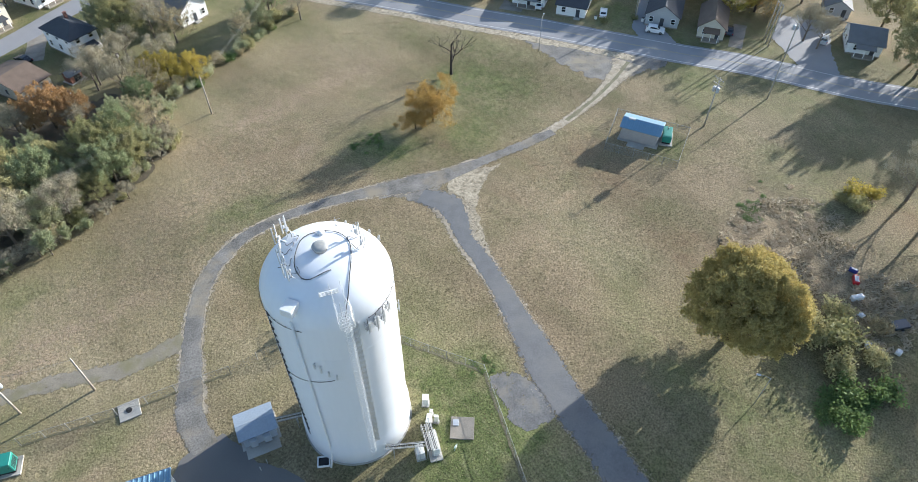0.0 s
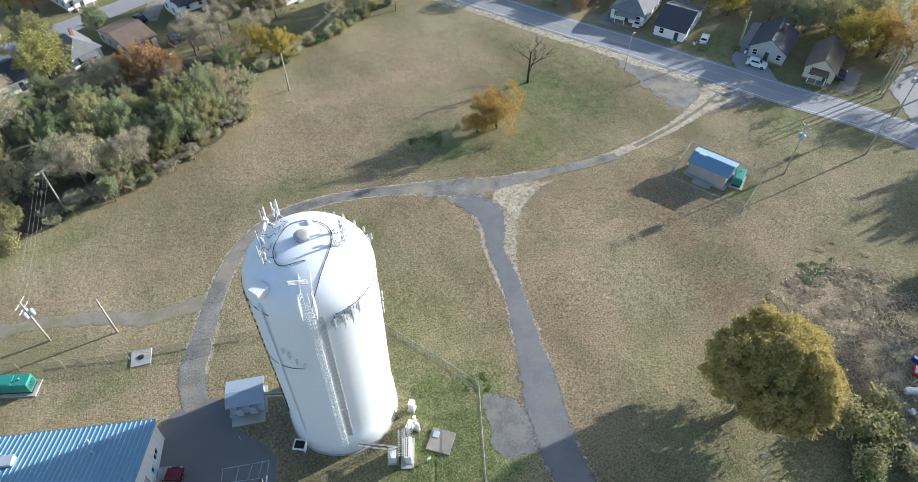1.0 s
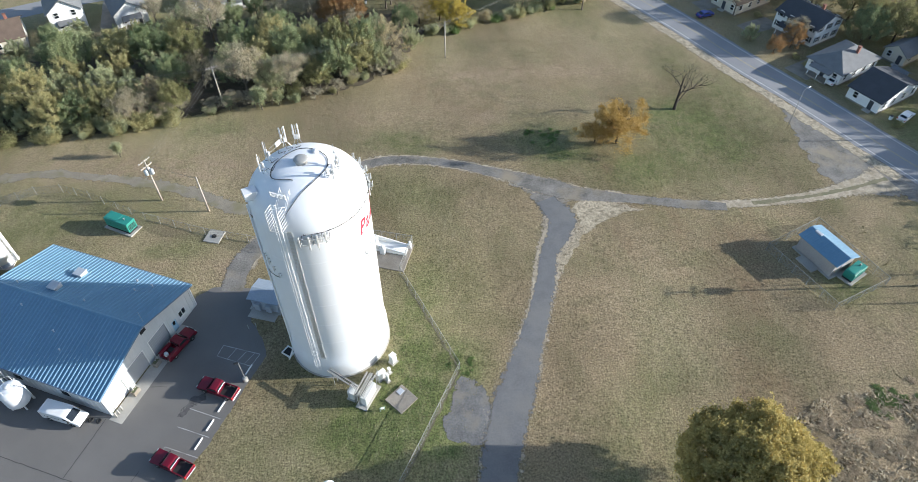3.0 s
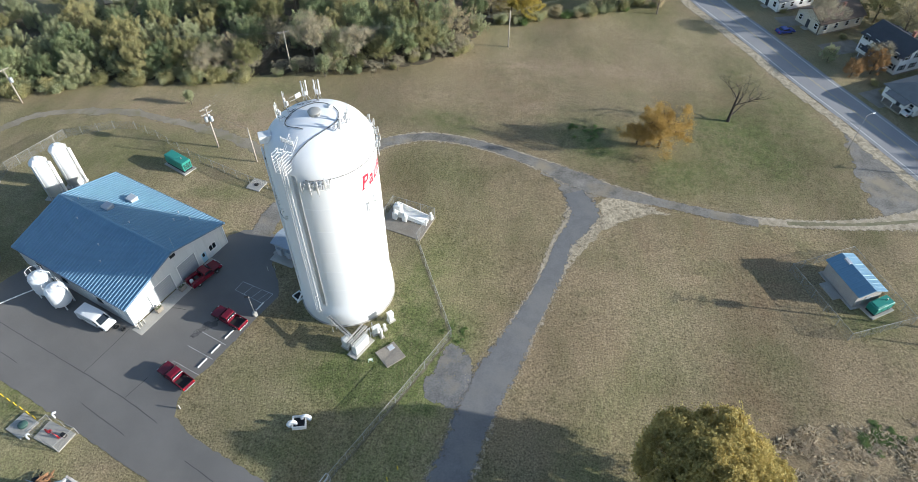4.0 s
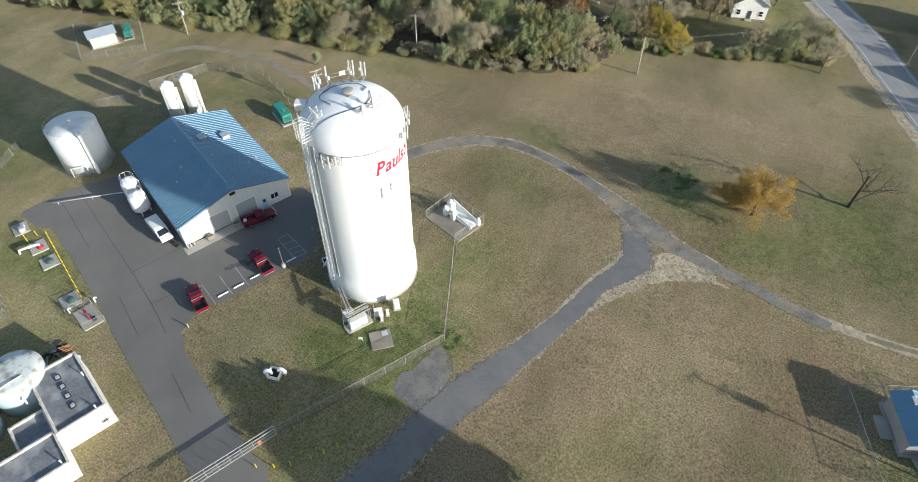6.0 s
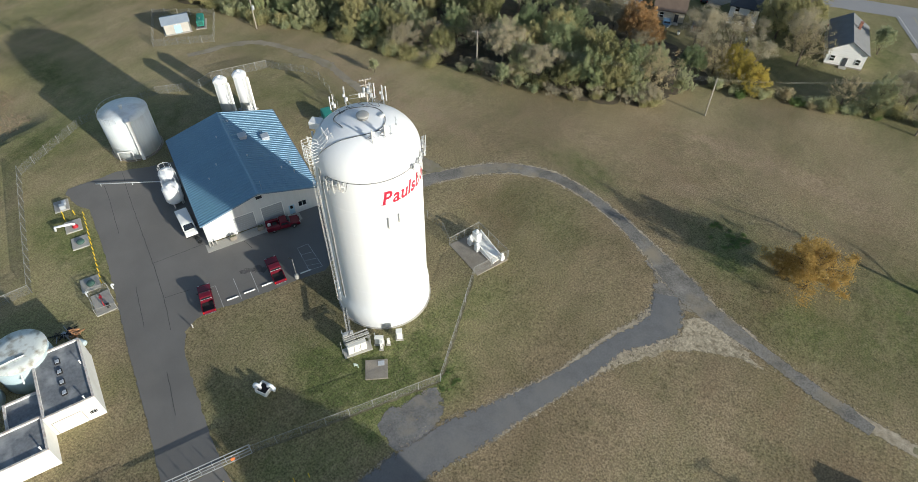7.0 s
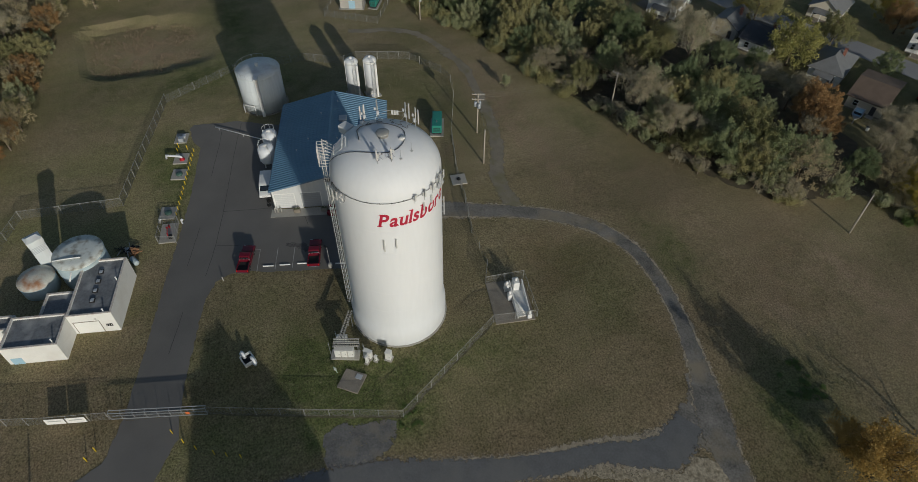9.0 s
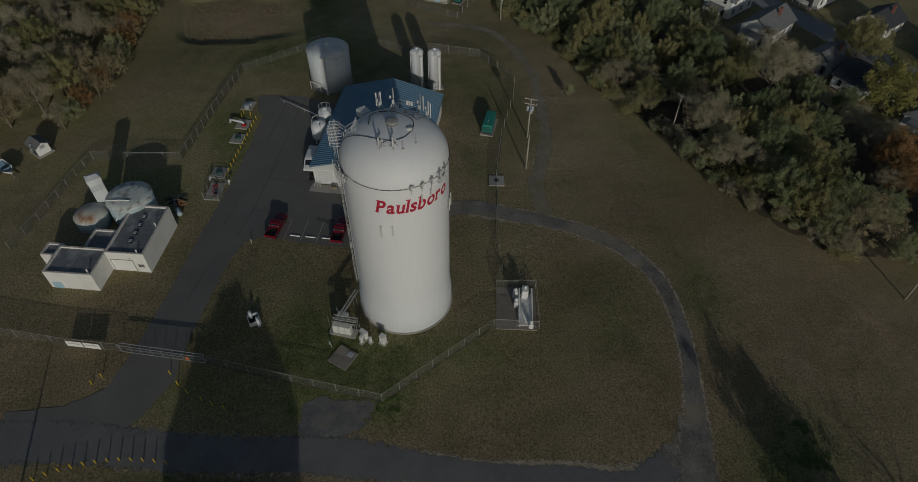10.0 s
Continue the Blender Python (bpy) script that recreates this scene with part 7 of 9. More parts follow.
for k, x, y, s in (("shrub_olive", 79.0, 3.0, 2.4), ("shrub_olive", 76.5, 6.0, 2.0), ("shrub_olive", 82.5, 5.0, 1.9), ("shrub_olive", 74.0, 0.5, 1.7), ("shrub_green", 71.5, -2.0, 1.6), ("shrub_green", 67.0, -4.5, 1.6), ("shrub_olive", 79, -2.5, 1.5), ("shrub_green", 75, -6, 1.7), ("shrub_brown", 85, 0, 1.4),
                   ("shrub_yellow", 111.5, 15.5, 1.5), ("shrub_yellow", 114.5, 13.8, 1.3), ("shrub_olive", 109.5, 14.2, 1.5), ("shrub_olive", 110.6, 15.6, 0.9),
                   ("shrub_olive", 109.5, 17.2, 1.0)):
    shrub(k, x, y, s, 0.9)
for i in range(22):
    a = R.uniform(0, 6.28)
    q = R.random() ** 0.5
    shrub("shrub_green", 56 + 4.2 * q * math.cos(a), 88.4 + 3.4 * q * math.sin(a), R.uniform(0.2, 0.42), 0.35, "low green weeds in rough grass", "weeds near the orange tree")
for i in range(14):
    a = R.uniform(0, 6.28)
    q = R.random() ** 0.5
    shrub("shrub_green", 36.2 + 2.6 * q * math.cos(a), 35.2 + 1.8 * q * math.sin(a), R.uniform(0.14, 0.26), 0.4, "low green weeds at the fence corner", "weeds at the fence corner")
for i in range(22):
    shrub("shrub_green", 96 + R.gauss(0, 2.4), 27 + R.gauss(0, 1.0), R.uniform(0.3, 0.55), 0.3, "low green weeds at the brush edge", "weeds at the brush edge")
for i in range(46):
    x, y = 90 + R.gauss(0, 7.0), 20 + R.gauss(0, 4.2)
    if math.hypot(x - 71, y - 14) > 10:
        shrub("brush_dry", x, y, R.uniform(0.35, 0.7), 0.32, "low tangle of dry beige brush", "dry brush by the broad tree")
for x, y, s in ((113, 4, 1.1), (109, -1, 1.0), (118, 9, 1.1), (104, -8, 1.0), (116, -6, 1.1), (98, -12, 0.9), (90, -14, 0.9), (121, 0, 1.0)):
    plant("bare_a", x, y, s, label="leafless grey-brown tree by the scrap heap")
for k, x, y, s in (("yellow", 157, 70, 1.5), ("orange", 163, 66, 1.4), ("yellow", 147, 98, 1.2), ("yellow", 152, 103, 1.3), ("olive_a", 141.5, 124, 1.1), ("green_a", 138, 122, 1.0), ("olive_a", 146, 122, 1.1), ("olive_a", 152, 116, 1.0), ("rust", 115.0, 118.2, 0.55), ("rust", 120, 120.5, 0.75), ("bare_b", 121, 122, 0.8), ("olive_b", 155, 84, 1.2), ("bare_a", 153, 90, 1.0),
                   ("olive_a", 160, 78, 1.2), ("olive_a", 168, 74, 1.2), ("olive_a", 164, 20, 1.25), ("olive_a", 170, 28, 1.7), ("olive_a", 161, 25, 1.4), ("green_a", 158, 12, 1.2), ("olive_a", 172, 16, 1.3), ("bare_a", 158, 50, 0.9), ("bare_a", 157, 46, 0.8), ("olive_a", 178, 40, 1.2), ("olive_a", 166, 90, 1.2), ("olive_b", 172, 98, 1.2), ("brown", 164, 104, 1.2), ("olive_a", 160, 112, 1.2), ("olive_a", 170, 112, 1.3), ("green_a", 156, 124, 1.2), ("olive_a", 166, 122, 1.2), ("brown", 150, 132, 1.2), ("olive_b", 160, 134, 1.2), ("olive_a", 148, 142, 1.2), ("brown", 140, 148, 1.2), ("olive_a", 172, 86, 1.2), ("olive_a", 180, 92, 1.3), ("olive_b", 178, 78, 1.2), ("olive_a", 182, 66, 1.3), ("brown", 176, 60, 1.1), ("olive_a", 134, 156, 1.1), ("olive_b", 178, 106, 1.2), ("bare_a", 112, 137, 0.9), ("olive_b", 111.5, 124.5, 0.5), ("olive_a", 128, 146, 1.0), ("brown", 132, 138, 1.1), ("olive_a", 120, 160, 1.1), ("brown", 116, 170, 1.1), ("olive_a", 140, 133, 1.2)):
    plant(k, x, y, s)
for x, y in ((129.5, 88.6), (120.6, 112.5), (119.4, 115.6), (136.6, 84.2), (118, 136.2), (106, 147.5)):
    shrub("shrub_olive", x, y, 0.7, 0.9, "clipped dark shrub beside a house")


# ---- dry reeds in the basin, fallen leaves and grass tufts: countless small stuff ----
def reeds():
    g = np.random.default_rng(4)
    n = 5200
    x, y = g.uniform(-91, -64, n), g.uniform(2, 33, n)
    keep = np.array([basin(a, b) < -1.2 and noise.noise((a * 0.22, b * 0.22, 1.0)) > -0.12 for a, b in zip(x, y)])
    x, y = x[keep], y[keep]
    mb = Mesh()
    for a, b in zip(x.tolist(), y.tolist()):
        z, h, w, q = gz(a, b) + basin(a, b), g.uniform(0.15, 0.55), g.uniform(0.04, 0.1), g.uniform(0, 3.14)
        c, s = math.cos(q) * w, math.sin(q) * w
        lx, ly = g.uniform(-0.25, 0.25, 2)
        o = len(mb.v)
        mb.v += [(a - c, b - s, z), (a + c, b + s, z), (a + lx + c * 0.3, b + ly + s * 0.3, z + h), (a + lx - c * 0.3, b + ly - s * 0.3, z + h)]
        mb.f.append((o, o + 1, o + 2, o + 3))
    single("dry_reeds", mb, REED, "stand of dry pinkish-brown reeds in the basin", "reeds", "stuff")


reeds()


def weeds(name, seed, n, material, label, cx, cy, rx, ry, hmax):
    """Dry knee-high weeds, thick in places."""
    g = np.random.default_rng(seed)
    q, r = g.uniform(0, 6.283, n), g.random(n) ** 0.5
    x, y = cx + rx * r * np.cos(q), cy + ry * r * np.sin(q)
    mb = Mesh()
    for a, b in zip(x.tolist(), y.tolist()):
        d = noise.noise((a * 0.3, b * 0.3, seed))
        if d < -0.1 or math.hypot(a - 70, b - 13) < 4:
            continue
        z, h, w, q = gz(a, b), g.uniform(0.2, hmax) * (0.6 + d), g.uniform(0.05, 0.13), g.uniform(0, 3.14)
        c, s = math.cos(q) * w, math.sin(q) * w
        lx, ly = g.uniform(-0.75, 0.75, 2)
        o = len(mb.v)
        mb.v += [(a - c, b - s, z), (a + c, b + s, z), (a + lx + c * 0.6, b + ly + s * 0.6, z + h), (a + lx - c * 0.6, b + ly - s * 0.6, z + h * 0.8)]
        mb.f.append((o, o + 1, o + 2, o + 3))
    single(name, mb, material, label, "weeds", "stuff")


weeds("dry_weeds", 5, 7000, STRAWEED, "knee-high dry straw-brown weeds round the scrap heap", 92, 18, 14, 10, 0.5)
weeds("dry_weeds", 8, 4500, STRAWEED, "dry brown weeds under bare trees", 90, 0, 9, 6, 0.7)
weeds("ivy_weeds", 9, 3500, LEAF_SHRUB, "low green weeds under the broad tree", 70, -3, 6, 3.5, 0.5)

def tufts():
    """Upright tufts that catch the low sun all over the near field."""
    g = np.random.default_rng(6)
    n = 90000
    x, y = g.uniform(-60, 128, n), g.uniform(-22, 128, n)
    q, w, h = g.uniform(0, 3.14, n), g.uniform(0.05, 0.14, n), g.uniform(0.06, 0.2, n)
    lean = g.uniform(-0.12, 0.12, (n, 2))

    def dens(a, b):
        return noise.noise((a * 0.06, b * 0.06, 2.0)) * 0.5 + noise.noise((a * 0.4, b * 0.4, 7.0)) * 0.5

    mb = Mesh()
    roads = [(np.array([p[:2] for p in smooth_line(L, 2.0)]), max(p[2] for p in L) + 0.8) for L in (LOOP, BRANCH, WAYOUT)]
    ok = np.ones(n, bool)
    for P, wd in roads:
        for p in P:
            ok &= (x - p[0]) ** 2 + (y - p[1]) ** 2 > wd * wd
    ok &= ~((x > -46) & (x < 8.5) & (y > 8) & (y < 60)) & ~((np.hypot(x - TX, y - TY)) < 7.8) & ~((x > -12) & (x < 36) & (y < 13)) & ~(np.abs((x - 126.8) * 0.89 + (y - 75.2) * 0.45) < 7.5)
    ok &= ~((x > 19) & (x < 31) & (y > 52) & (y < 62)) & ~((x > 92) & (x < 104) & (y > 45) & (y < 61)) & (y < 95 + 0.3 * (x + 60)) | (x > 40) & ok
    for i in np.nonzero(ok)[0].tolist():
        a, b = float(x[i]), float(y[i])
        if dens(a, b) < -0.12:
            continue
        z = gz(a, b) - 0.02
        c, s = math.cos(q[i]) * w[i], math.sin(q[i]) * w[i]
        o = len(mb.v)
        mb.v += [(a - c, b - s, z), (a + c, b + s, z), (a + lean[i, 0] + c * 0.5, b + lean[i, 1] + s * 0.5, z + h[i])]
        mb.f.append((o, o + 1, o + 2))
    single("grass_tufts", mb, TUFT, "uneven tufts of dry field grass", "grass", "stuff")


TUFT = leaf_mat("dry_grass_blades", (0.165, 0.16, 0.075), (0.33, 0.28, 0.18), 0.3)
tufts()


# ---- vehicles ----
def wheel(parent, x, y, r=0.37, w=0.26):
    mb = Mesh()
    prof = [(r * 0.6, -w / 2), (r * 0.95, -w / 2), (r, -w / 4), (r, w / 4), (r * 0.95, w / 2), (r * 0.6, w / 2)]
    mb.lathe(prof, 20)
    m = pose(x, y, r, 90, 0, 0)
    wh = part("wheel", mb, TYRE, parent, "black road wheel", False, m)
    part("rim", Mesh().lathe([(0.02, -w / 2 - 0.01), (r * 0.3, -w / 2 - 0.015), (r * 0.6, -w / 2 + 0.03), (r * 0.6, w / 2 - 0.03), (r * 0.3, w / 2 + 0.015), (0.02, w / 2 + 0.01)], 16), RIM, wh)


def lights(t, L, W, z, zr):
    for s in (-1, 1):
        part("headlamp", Mesh().bevelled((L / 2 - 0.07, s * (W / 2 - 0.26), z), (0.14, 0.34, 0.2), 0.03), LAMPC, t)
        part("tail_lamp", Mesh().bevelled((-L / 2 + 0.04, s * (W / 2 - 0.12), zr), (0.1, 0.18, 0.34), 0.02), LAMPR, t)


def pickup(x, y, rz, paint="red", label="red pickup truck parked in a bay", utility=False):
    """Nose towards local +x."""
    t = thing("pickup_truck", x, y, rz, label, "truck", "parked trucks at the works", dz=0.045)
    L, W, P = 5.7, 1.98, CARPAINT[paint]
    part("chassis", Mesh().side([(-2.7, 0.35), (2.6, 0.35), (2.6, 0.6), (-2.7, 0.6)], W - 0.2, 0.03), DARK, t)
    part("front_body", Mesh().side([(-0.62, 0.5), (1.12, 0.5), (1.2, 0.82), (1.5, 0.98), (1.85, 0.98), (2.15, 0.8), (2.25, 0.5), (2.8, 0.52), (2.84, 0.9), (2.7, 1.08), (1.35, 1.2), (-0.62, 1.16)], W, 0.06), P, t, "painted bonnet and lower cab")
    cab = part("cab", Mesh().side([(-0.6, 1.14), (1.3, 1.16), (0.62, 1.80), (0.4, 1.86), (-0.32, 1.86), (-0.52, 1.8)], W - 0.22, 0.07), P, t)
    part("windscreen", Mesh().add([(1.21, -0.78, 1.23), (1.21, 0.78, 1.23), (0.74, 0.68, 1.73), (0.74, -0.68, 1.73)], [(0, 1, 2, 3)]).add([(1.26, -0.78, 1.25), (1.26, 0.78, 1.25), (0.79, 0.68, 1.75), (0.79, -0.68, 1.75)], [(0, 1, 2, 3)]), GLASSD, cab)
    part("rear_window", Mesh().box((-0.61, 0, 1.5), (0.04, 1.4, 0.4)), GLASSD, cab)
    for s in (-1, 1):
        part("side_window", Mesh().add([(-0.42, s * 0.895, 1.24), (1.05, s * 0.895, 1.24), (0.58, s * 0.895, 1.7), (-0.36, s * 0.895, 1.7)], [(0, 1, 2, 3)]), GLASSD, cab)
        part("mirror", Mesh().bevelled((1.0, s * 1.08, 1.28), (0.12, 0.22, 0.2), 0.03), DARK, t)
    if utility:
        bd = part("utility_body", Mesh().bevelled((-1.75, 0.78, 1.0), (2.2, 0.5, 0.95), 0.04).bevelled((-1.75, -0.78, 1.0), (2.2, 0.5, 0.95), 0.04).box((-1.75, 0, 0.72), (2.2, 1.1, 0.12)), P, t, "red service body with side lockers")
        for k, (px, pw) in enumerate(((-2.4, 0.5), (-1.75, 0.6), (-1.1, 0.5))):
            for s in (-1, 1):
                part("locker_door", Mesh().bevelled((px, s * 1.035, 1.02), (pw, 0.03, 0.6), 0.01), P, bd)
        part("drum", Mesh().lathe([(0.28, 0), (0.3, 0.1), (0.3, 0.5), (0.28, 0.6), (0.02, 0.6)], 16, (-2.3, 0.1, 0.78)), STEEL_W, t, "white drum in the bed", True)
        part("toolbox", Mesh().bevelled((-1.4, 0, 1.0), (0.7, 0.9, 0.45), 0.03), DARK, t)
    else:
        bd = part("bed", Mesh().box((-1.72, 0, 0.66), (2.1, W - 0.3, 0.08)), DARK, t, "dark load bed liner")
        for s in (-1, 1):
            part("bed_side", Mesh().side([(-2.8, 0.5), (-2.28, 0.5), (-2.15, 0.85), (-1.9, 0.98), (-1.55, 0.98), (-1.3, 0.82), (-1.2, 0.5), (-0.64, 0.5), (-0.64, 1.17), (-2.8, 1.14)], 0.13, 0.025), P, bd, "", False, pose(0, s * (W / 2 - 0.065), 0))
        part("tailgate", Mesh().bevelled((-2.78, 0, 0.86), (0.09, W - 0.28, 0.56), 0.025), P, bd)
        part("bed_rail", Mesh().path([(-0.72, -0.85, 1.18), (-0.72, -0.85, 1.5), (-0.72, 0.85, 1.5), (-0.72, 0.85, 1.18)], 0.035, 6), GALV, t)
    part("front_bumper", Mesh().bevelled((2.84, 0, 0.55), (0.16, W - 0.06, 0.24), 0.05), CHROME, t)
    part("rear_bumper", Mesh().bevelled((-2.88, 0, 0.52), (0.14, W - 0.1, 0.18), 0.04), CHROME, t)
    part("grille", Mesh().box((2.85, 0, 0.86), (0.04, 1.1, 0.26)), DARK, t)
    lights(t, L, W, 0.92, 0.9)
    for px in (1.72, -1.75):
        for s in (-1, 1):
            wheel(t, px, s * (W / 2 - 0.14), 0.39, 0.27)


def van(x, y, rz):
    t = thing("cargo_van", x, y, rz, "white panel van parked beside the workshop", "van", dz=0.045)
    L, W, P = 5.9, 2.05, CARPAINT["white"]
    part("body", Mesh().side([(-2.95, 0.4), (-2.3, 0.4), (-2.15, 0.72), (-1.9, 0.82), (-1.6, 0.82), (-1.35, 0.72), (-1.2, 0.4), (1.2, 0.4), (1.35, 0.72), (1.6, 0.84), (1.95, 0.84), (2.2, 0.72), (2.35, 0.4), (2.95, 0.45), (3.0, 0.9), (2.9, 1.06), (2.6, 1.2), (2.05, 1.36), (1.25, 2.02), (0.95, 2.14), (0.5, 2.19), (-2.6, 2.2), (-2.88, 2.1)], W, 0.14), P, t, "white panel body")
    part("windscreen", Mesh().add([(2.08, -0.86, 1.4), (2.08, 0.86, 1.4), (1.33, 0.76, 2.02), (1.33, -0.76, 2.02)], [(0, 1, 2, 3)]), GLASSD, t)
    for s in (-1, 1):
        part("side_window", Mesh().add([(0.75, s * 1.032, 1.42), (1.7, s * 1.032, 1.42), (1.15, s * 1.032, 1.85), (0.75, s * 1.032, 1.88)], [(0, 1, 2, 3)]), GLASSD, t)
        part("mirror", Mesh().bevelled((1.75, s * 1.16, 1.55), (0.14, 0.24, 0.34), 0.03), DARK, t)
        part("slide_rail", Mesh().box((-1.0, s * 1.03, 1.35), (2.4, 0.03, 0.05)), DARK, t)
    part("bonnet_grille", Mesh().box((2.95, 0, 0.85), (0.04, 1.2, 0.22)), DARK, t)
    part("front_bumper", Mesh().bevelled((2.95, 0, 0.52), (0.14, W - 0.05, 0.26), 0.05), DARK, t)
    lights(t, L, W, 1.02, 1.2)
    for px in (1.78, -1.75):
        for s in (-1, 1):
            wheel(t, px, s * (W / 2 - 0.15), 0.35, 0.24)


def car(x, y, rz, paint, label, suv=False):
    t = thing("car", x, y, rz, label, "car", "parked cars by the houses", dz=0.03)
    L, W, P = 4.6, 1.82, CARPAINT[paint]
    h = 0.25 if suv else 0.0
    part("body", Mesh().side([(-2.3, 0.35), (-1.85, 0.3), (-1.72, 0.6), (-1.45, 0.72), (-1.2, 0.7), (-1.0, 0.3), (1.0, 0.3), (1.15, 0.62), (1.4, 0.74), (1.65, 0.7), (1.85, 0.32), (2.25, 0.36), (2.32, 0.6), (2.15, 0.82 + h), (1.1, 0.95 + h), (-1.9, 0.98 + h), (-2.3, 0.85 + h)], W, 0.06), P, t)
    cab = part("cabin", Mesh().side([(-2.0 if suv else -1.7, 0.94 + h), (1.1, 0.92 + h), (0.35, 1.38 + h * 1.4), (0.1, 1.44 + h * 1.4), (-1.0, 1.44 + h * 1.4), (-1.75 if suv else -1.2, 1.38 + h * 1.4)], W - 0.2, 0.06), P, t)
    part("windscreen", Mesh().add([(1.02, -0.7, 1.0 + h), (1.02, 0.7, 1.0 + h), (0.45, 0.62, 1.36 + h * 1.4), (0.45, -0.62, 1.36 + h * 1.4)], [(0, 1, 2, 3)], pose(0.035, 0, 0.02)), GLASSD, cab)
    part("rear_window", Mesh().add([(-2.0 if suv else -1.66, 0.68, 1.0 + h), (-2.0 if suv else -1.66, -0.68, 1.0 + h), (-1.8 if suv else -1.28, -0.6, 1.34 + h * 1.4), (-1.8 if suv else -1.28, 0.6, 1.34 + h * 1.4)], [(0, 1, 2, 3)], pose(-0.035, 0, 0.02)), GLASSD, cab)
    for s in (-1, 1):
        part("side_window", Mesh().add([(-1.4, s * 0.816, 1.02 + h), (0.85, s * 0.816, 1.02 + h), (0.3, s * 0.816, 1.34 + h * 1.4), (-1.1, s * 0.816, 1.34 + h * 1.4)], [(0, 1, 2, 3)]), GLASSD, cab)
    lights(t, L, W, 0.66 + h, 0.8 + h)
    for px in (1.42, -1.42):
        for s in (-1, 1):
            wheel(t, px, s * (W / 2 - 0.12), 0.33, 0.22)


pickup(-1.2, 22.0, 154)
pickup(2.5, 32.6, 158)
pickup(-4.7, 40.3, 62, "red", "red utility truck with open service body at the workshop doors", True)
van(-17.2, 29.6, -18)
car(134.9, 76.8, -60, "white", "white estate car parked before a house", True)
car(132.6, 91.2, 35, "white", "white saloon car parked on a grass verge")
car(123.8, 105.2, 30, "white", "white hatchback on a house driveway")
car(104.4, 136.8, 20, "blue", "dark blue car parked beside a house")
car(148.4, 64.4, 30, "dark", "dark car on a house driveway")
car(161.4, 46.6, 20, "silver", "silver car in a paved yard", True)
car(96.2, 161.8, 25, "silver", "silver car parked by a house")
car(14.5, 168.0, 110, "black", "black car on a house driveway")
car(47.0, 175.0, 20, "red", "red car in a side yard")


def boat(x, y, rz):
    t = thing("boat", x, y, rz, "small white motor boat on a trailer behind a house", "boat")
    part("hull", Mesh().add([(-2.6, -1.0, 1.5), (0.8, -1.05, 1.5), (2.9, 0, 1.7), (0.8, 1.05, 1.5), (-2.6, 1.0, 1.5), (-2.6, -0.6, 0.7), (0.8, -0.5, 0.65), (2.4, 0, 1.0), (0.8, 0.5, 0.65), (-2.6, 0.6, 0.7)], [(0, 1, 6, 5), (1, 2, 7, 6), (2, 3, 8, 7), (3, 4, 9, 8), (4, 0, 5, 9), (5, 6, 8, 9), (6, 7, 8)]), CARPAINT["white"], t)
    part("deck", Mesh().box((-0.9, 0, 1.3), (3.2, 1.5, 0.06)), DOORB, t)
    part("windshield", Mesh().box((0.5, 0, 1.75), (0.06, 1.5, 0.5)), GLASSD, t)
    part("trailer", Mesh().box((0, 0, 0.5), (5.6, 0.2, 0.15)).box((-1.0, 0, 0.5), (0.15, 1.9, 0.12)), GALV, t)
    for s in (-1, 1):
        wheel(t, -1.0, s * 1.0, 0.3, 0.2)


boat(13.6, 147.6, -65)
boat(-26.0, -25.4, 40)


# ---- old treatment house: flat-roofed white masonry with tanks behind ----
OLD = (-1.7, 0.5, -18.5)


def flat_block(t, u0, u1, v0, v1, h, name="block"):
    """White walls with a dark roof sunk behind a low parapet, coping stones one by one."""
    c, s = ((u0 + u1) / 2, (v0 + v1) / 2), (u1 - u0, v1 - v0)
    th = 0.28
    b = part(name, Mesh().box((c[0], v0 + th / 2, h / 2 - 0.2), (s[0], th, h + 0.4)).box((c[0], v1 - th / 2, h / 2 - 0.2), (s[0], th, h + 0.4))
             .box((u0 + th / 2, c[1], h / 2 - 0.2), (th, s[1] - 2 * th, h + 0.4)).box((u1 - th / 2, c[1], h / 2 - 0.2), (th, s[1] - 2 * th, h + 0.4)), PLANTW, t, "white painted masonry walls")
    part("roof", Mesh().box((c[0], c[1], h - 0.3), (s[0] - 2 * th, s[1] - 2 * th, 0.12)), PLANTR, b, "dark patched flat roof")
    n = int(s[0] / 0.55)
    stone = Mesh().bevelled((0, 0, 0), (s[0] / n - 0.03, 0.3, 0.1), 0.015).data("coping_stone", COPING)
    for i in range(n):
        for v in (v0 + th / 2, v1 - th / 2):
            part("coping_stone", stone, None, b, "", False, pose(u0 + (i + 0.5) * s[0] / n, v, h + 0.05))
    n = int((s[1] - 0.7) / 0.55)
    stone = Mesh().bevelled((0, 0, 0), (0.3, (s[1] - 0.76) / n - 0.03, 0.1), 0.015).data("coping_stone", COPING)
    for i in range(n):
        for u in (u0 + th / 2, u1 - th / 2):
            part("coping_stone", stone, None, b, "", False, pose(u, v0 + 0.38 + (i + 0.5) * (s[1] - 0.76) / n, h + 0.05))
    return b


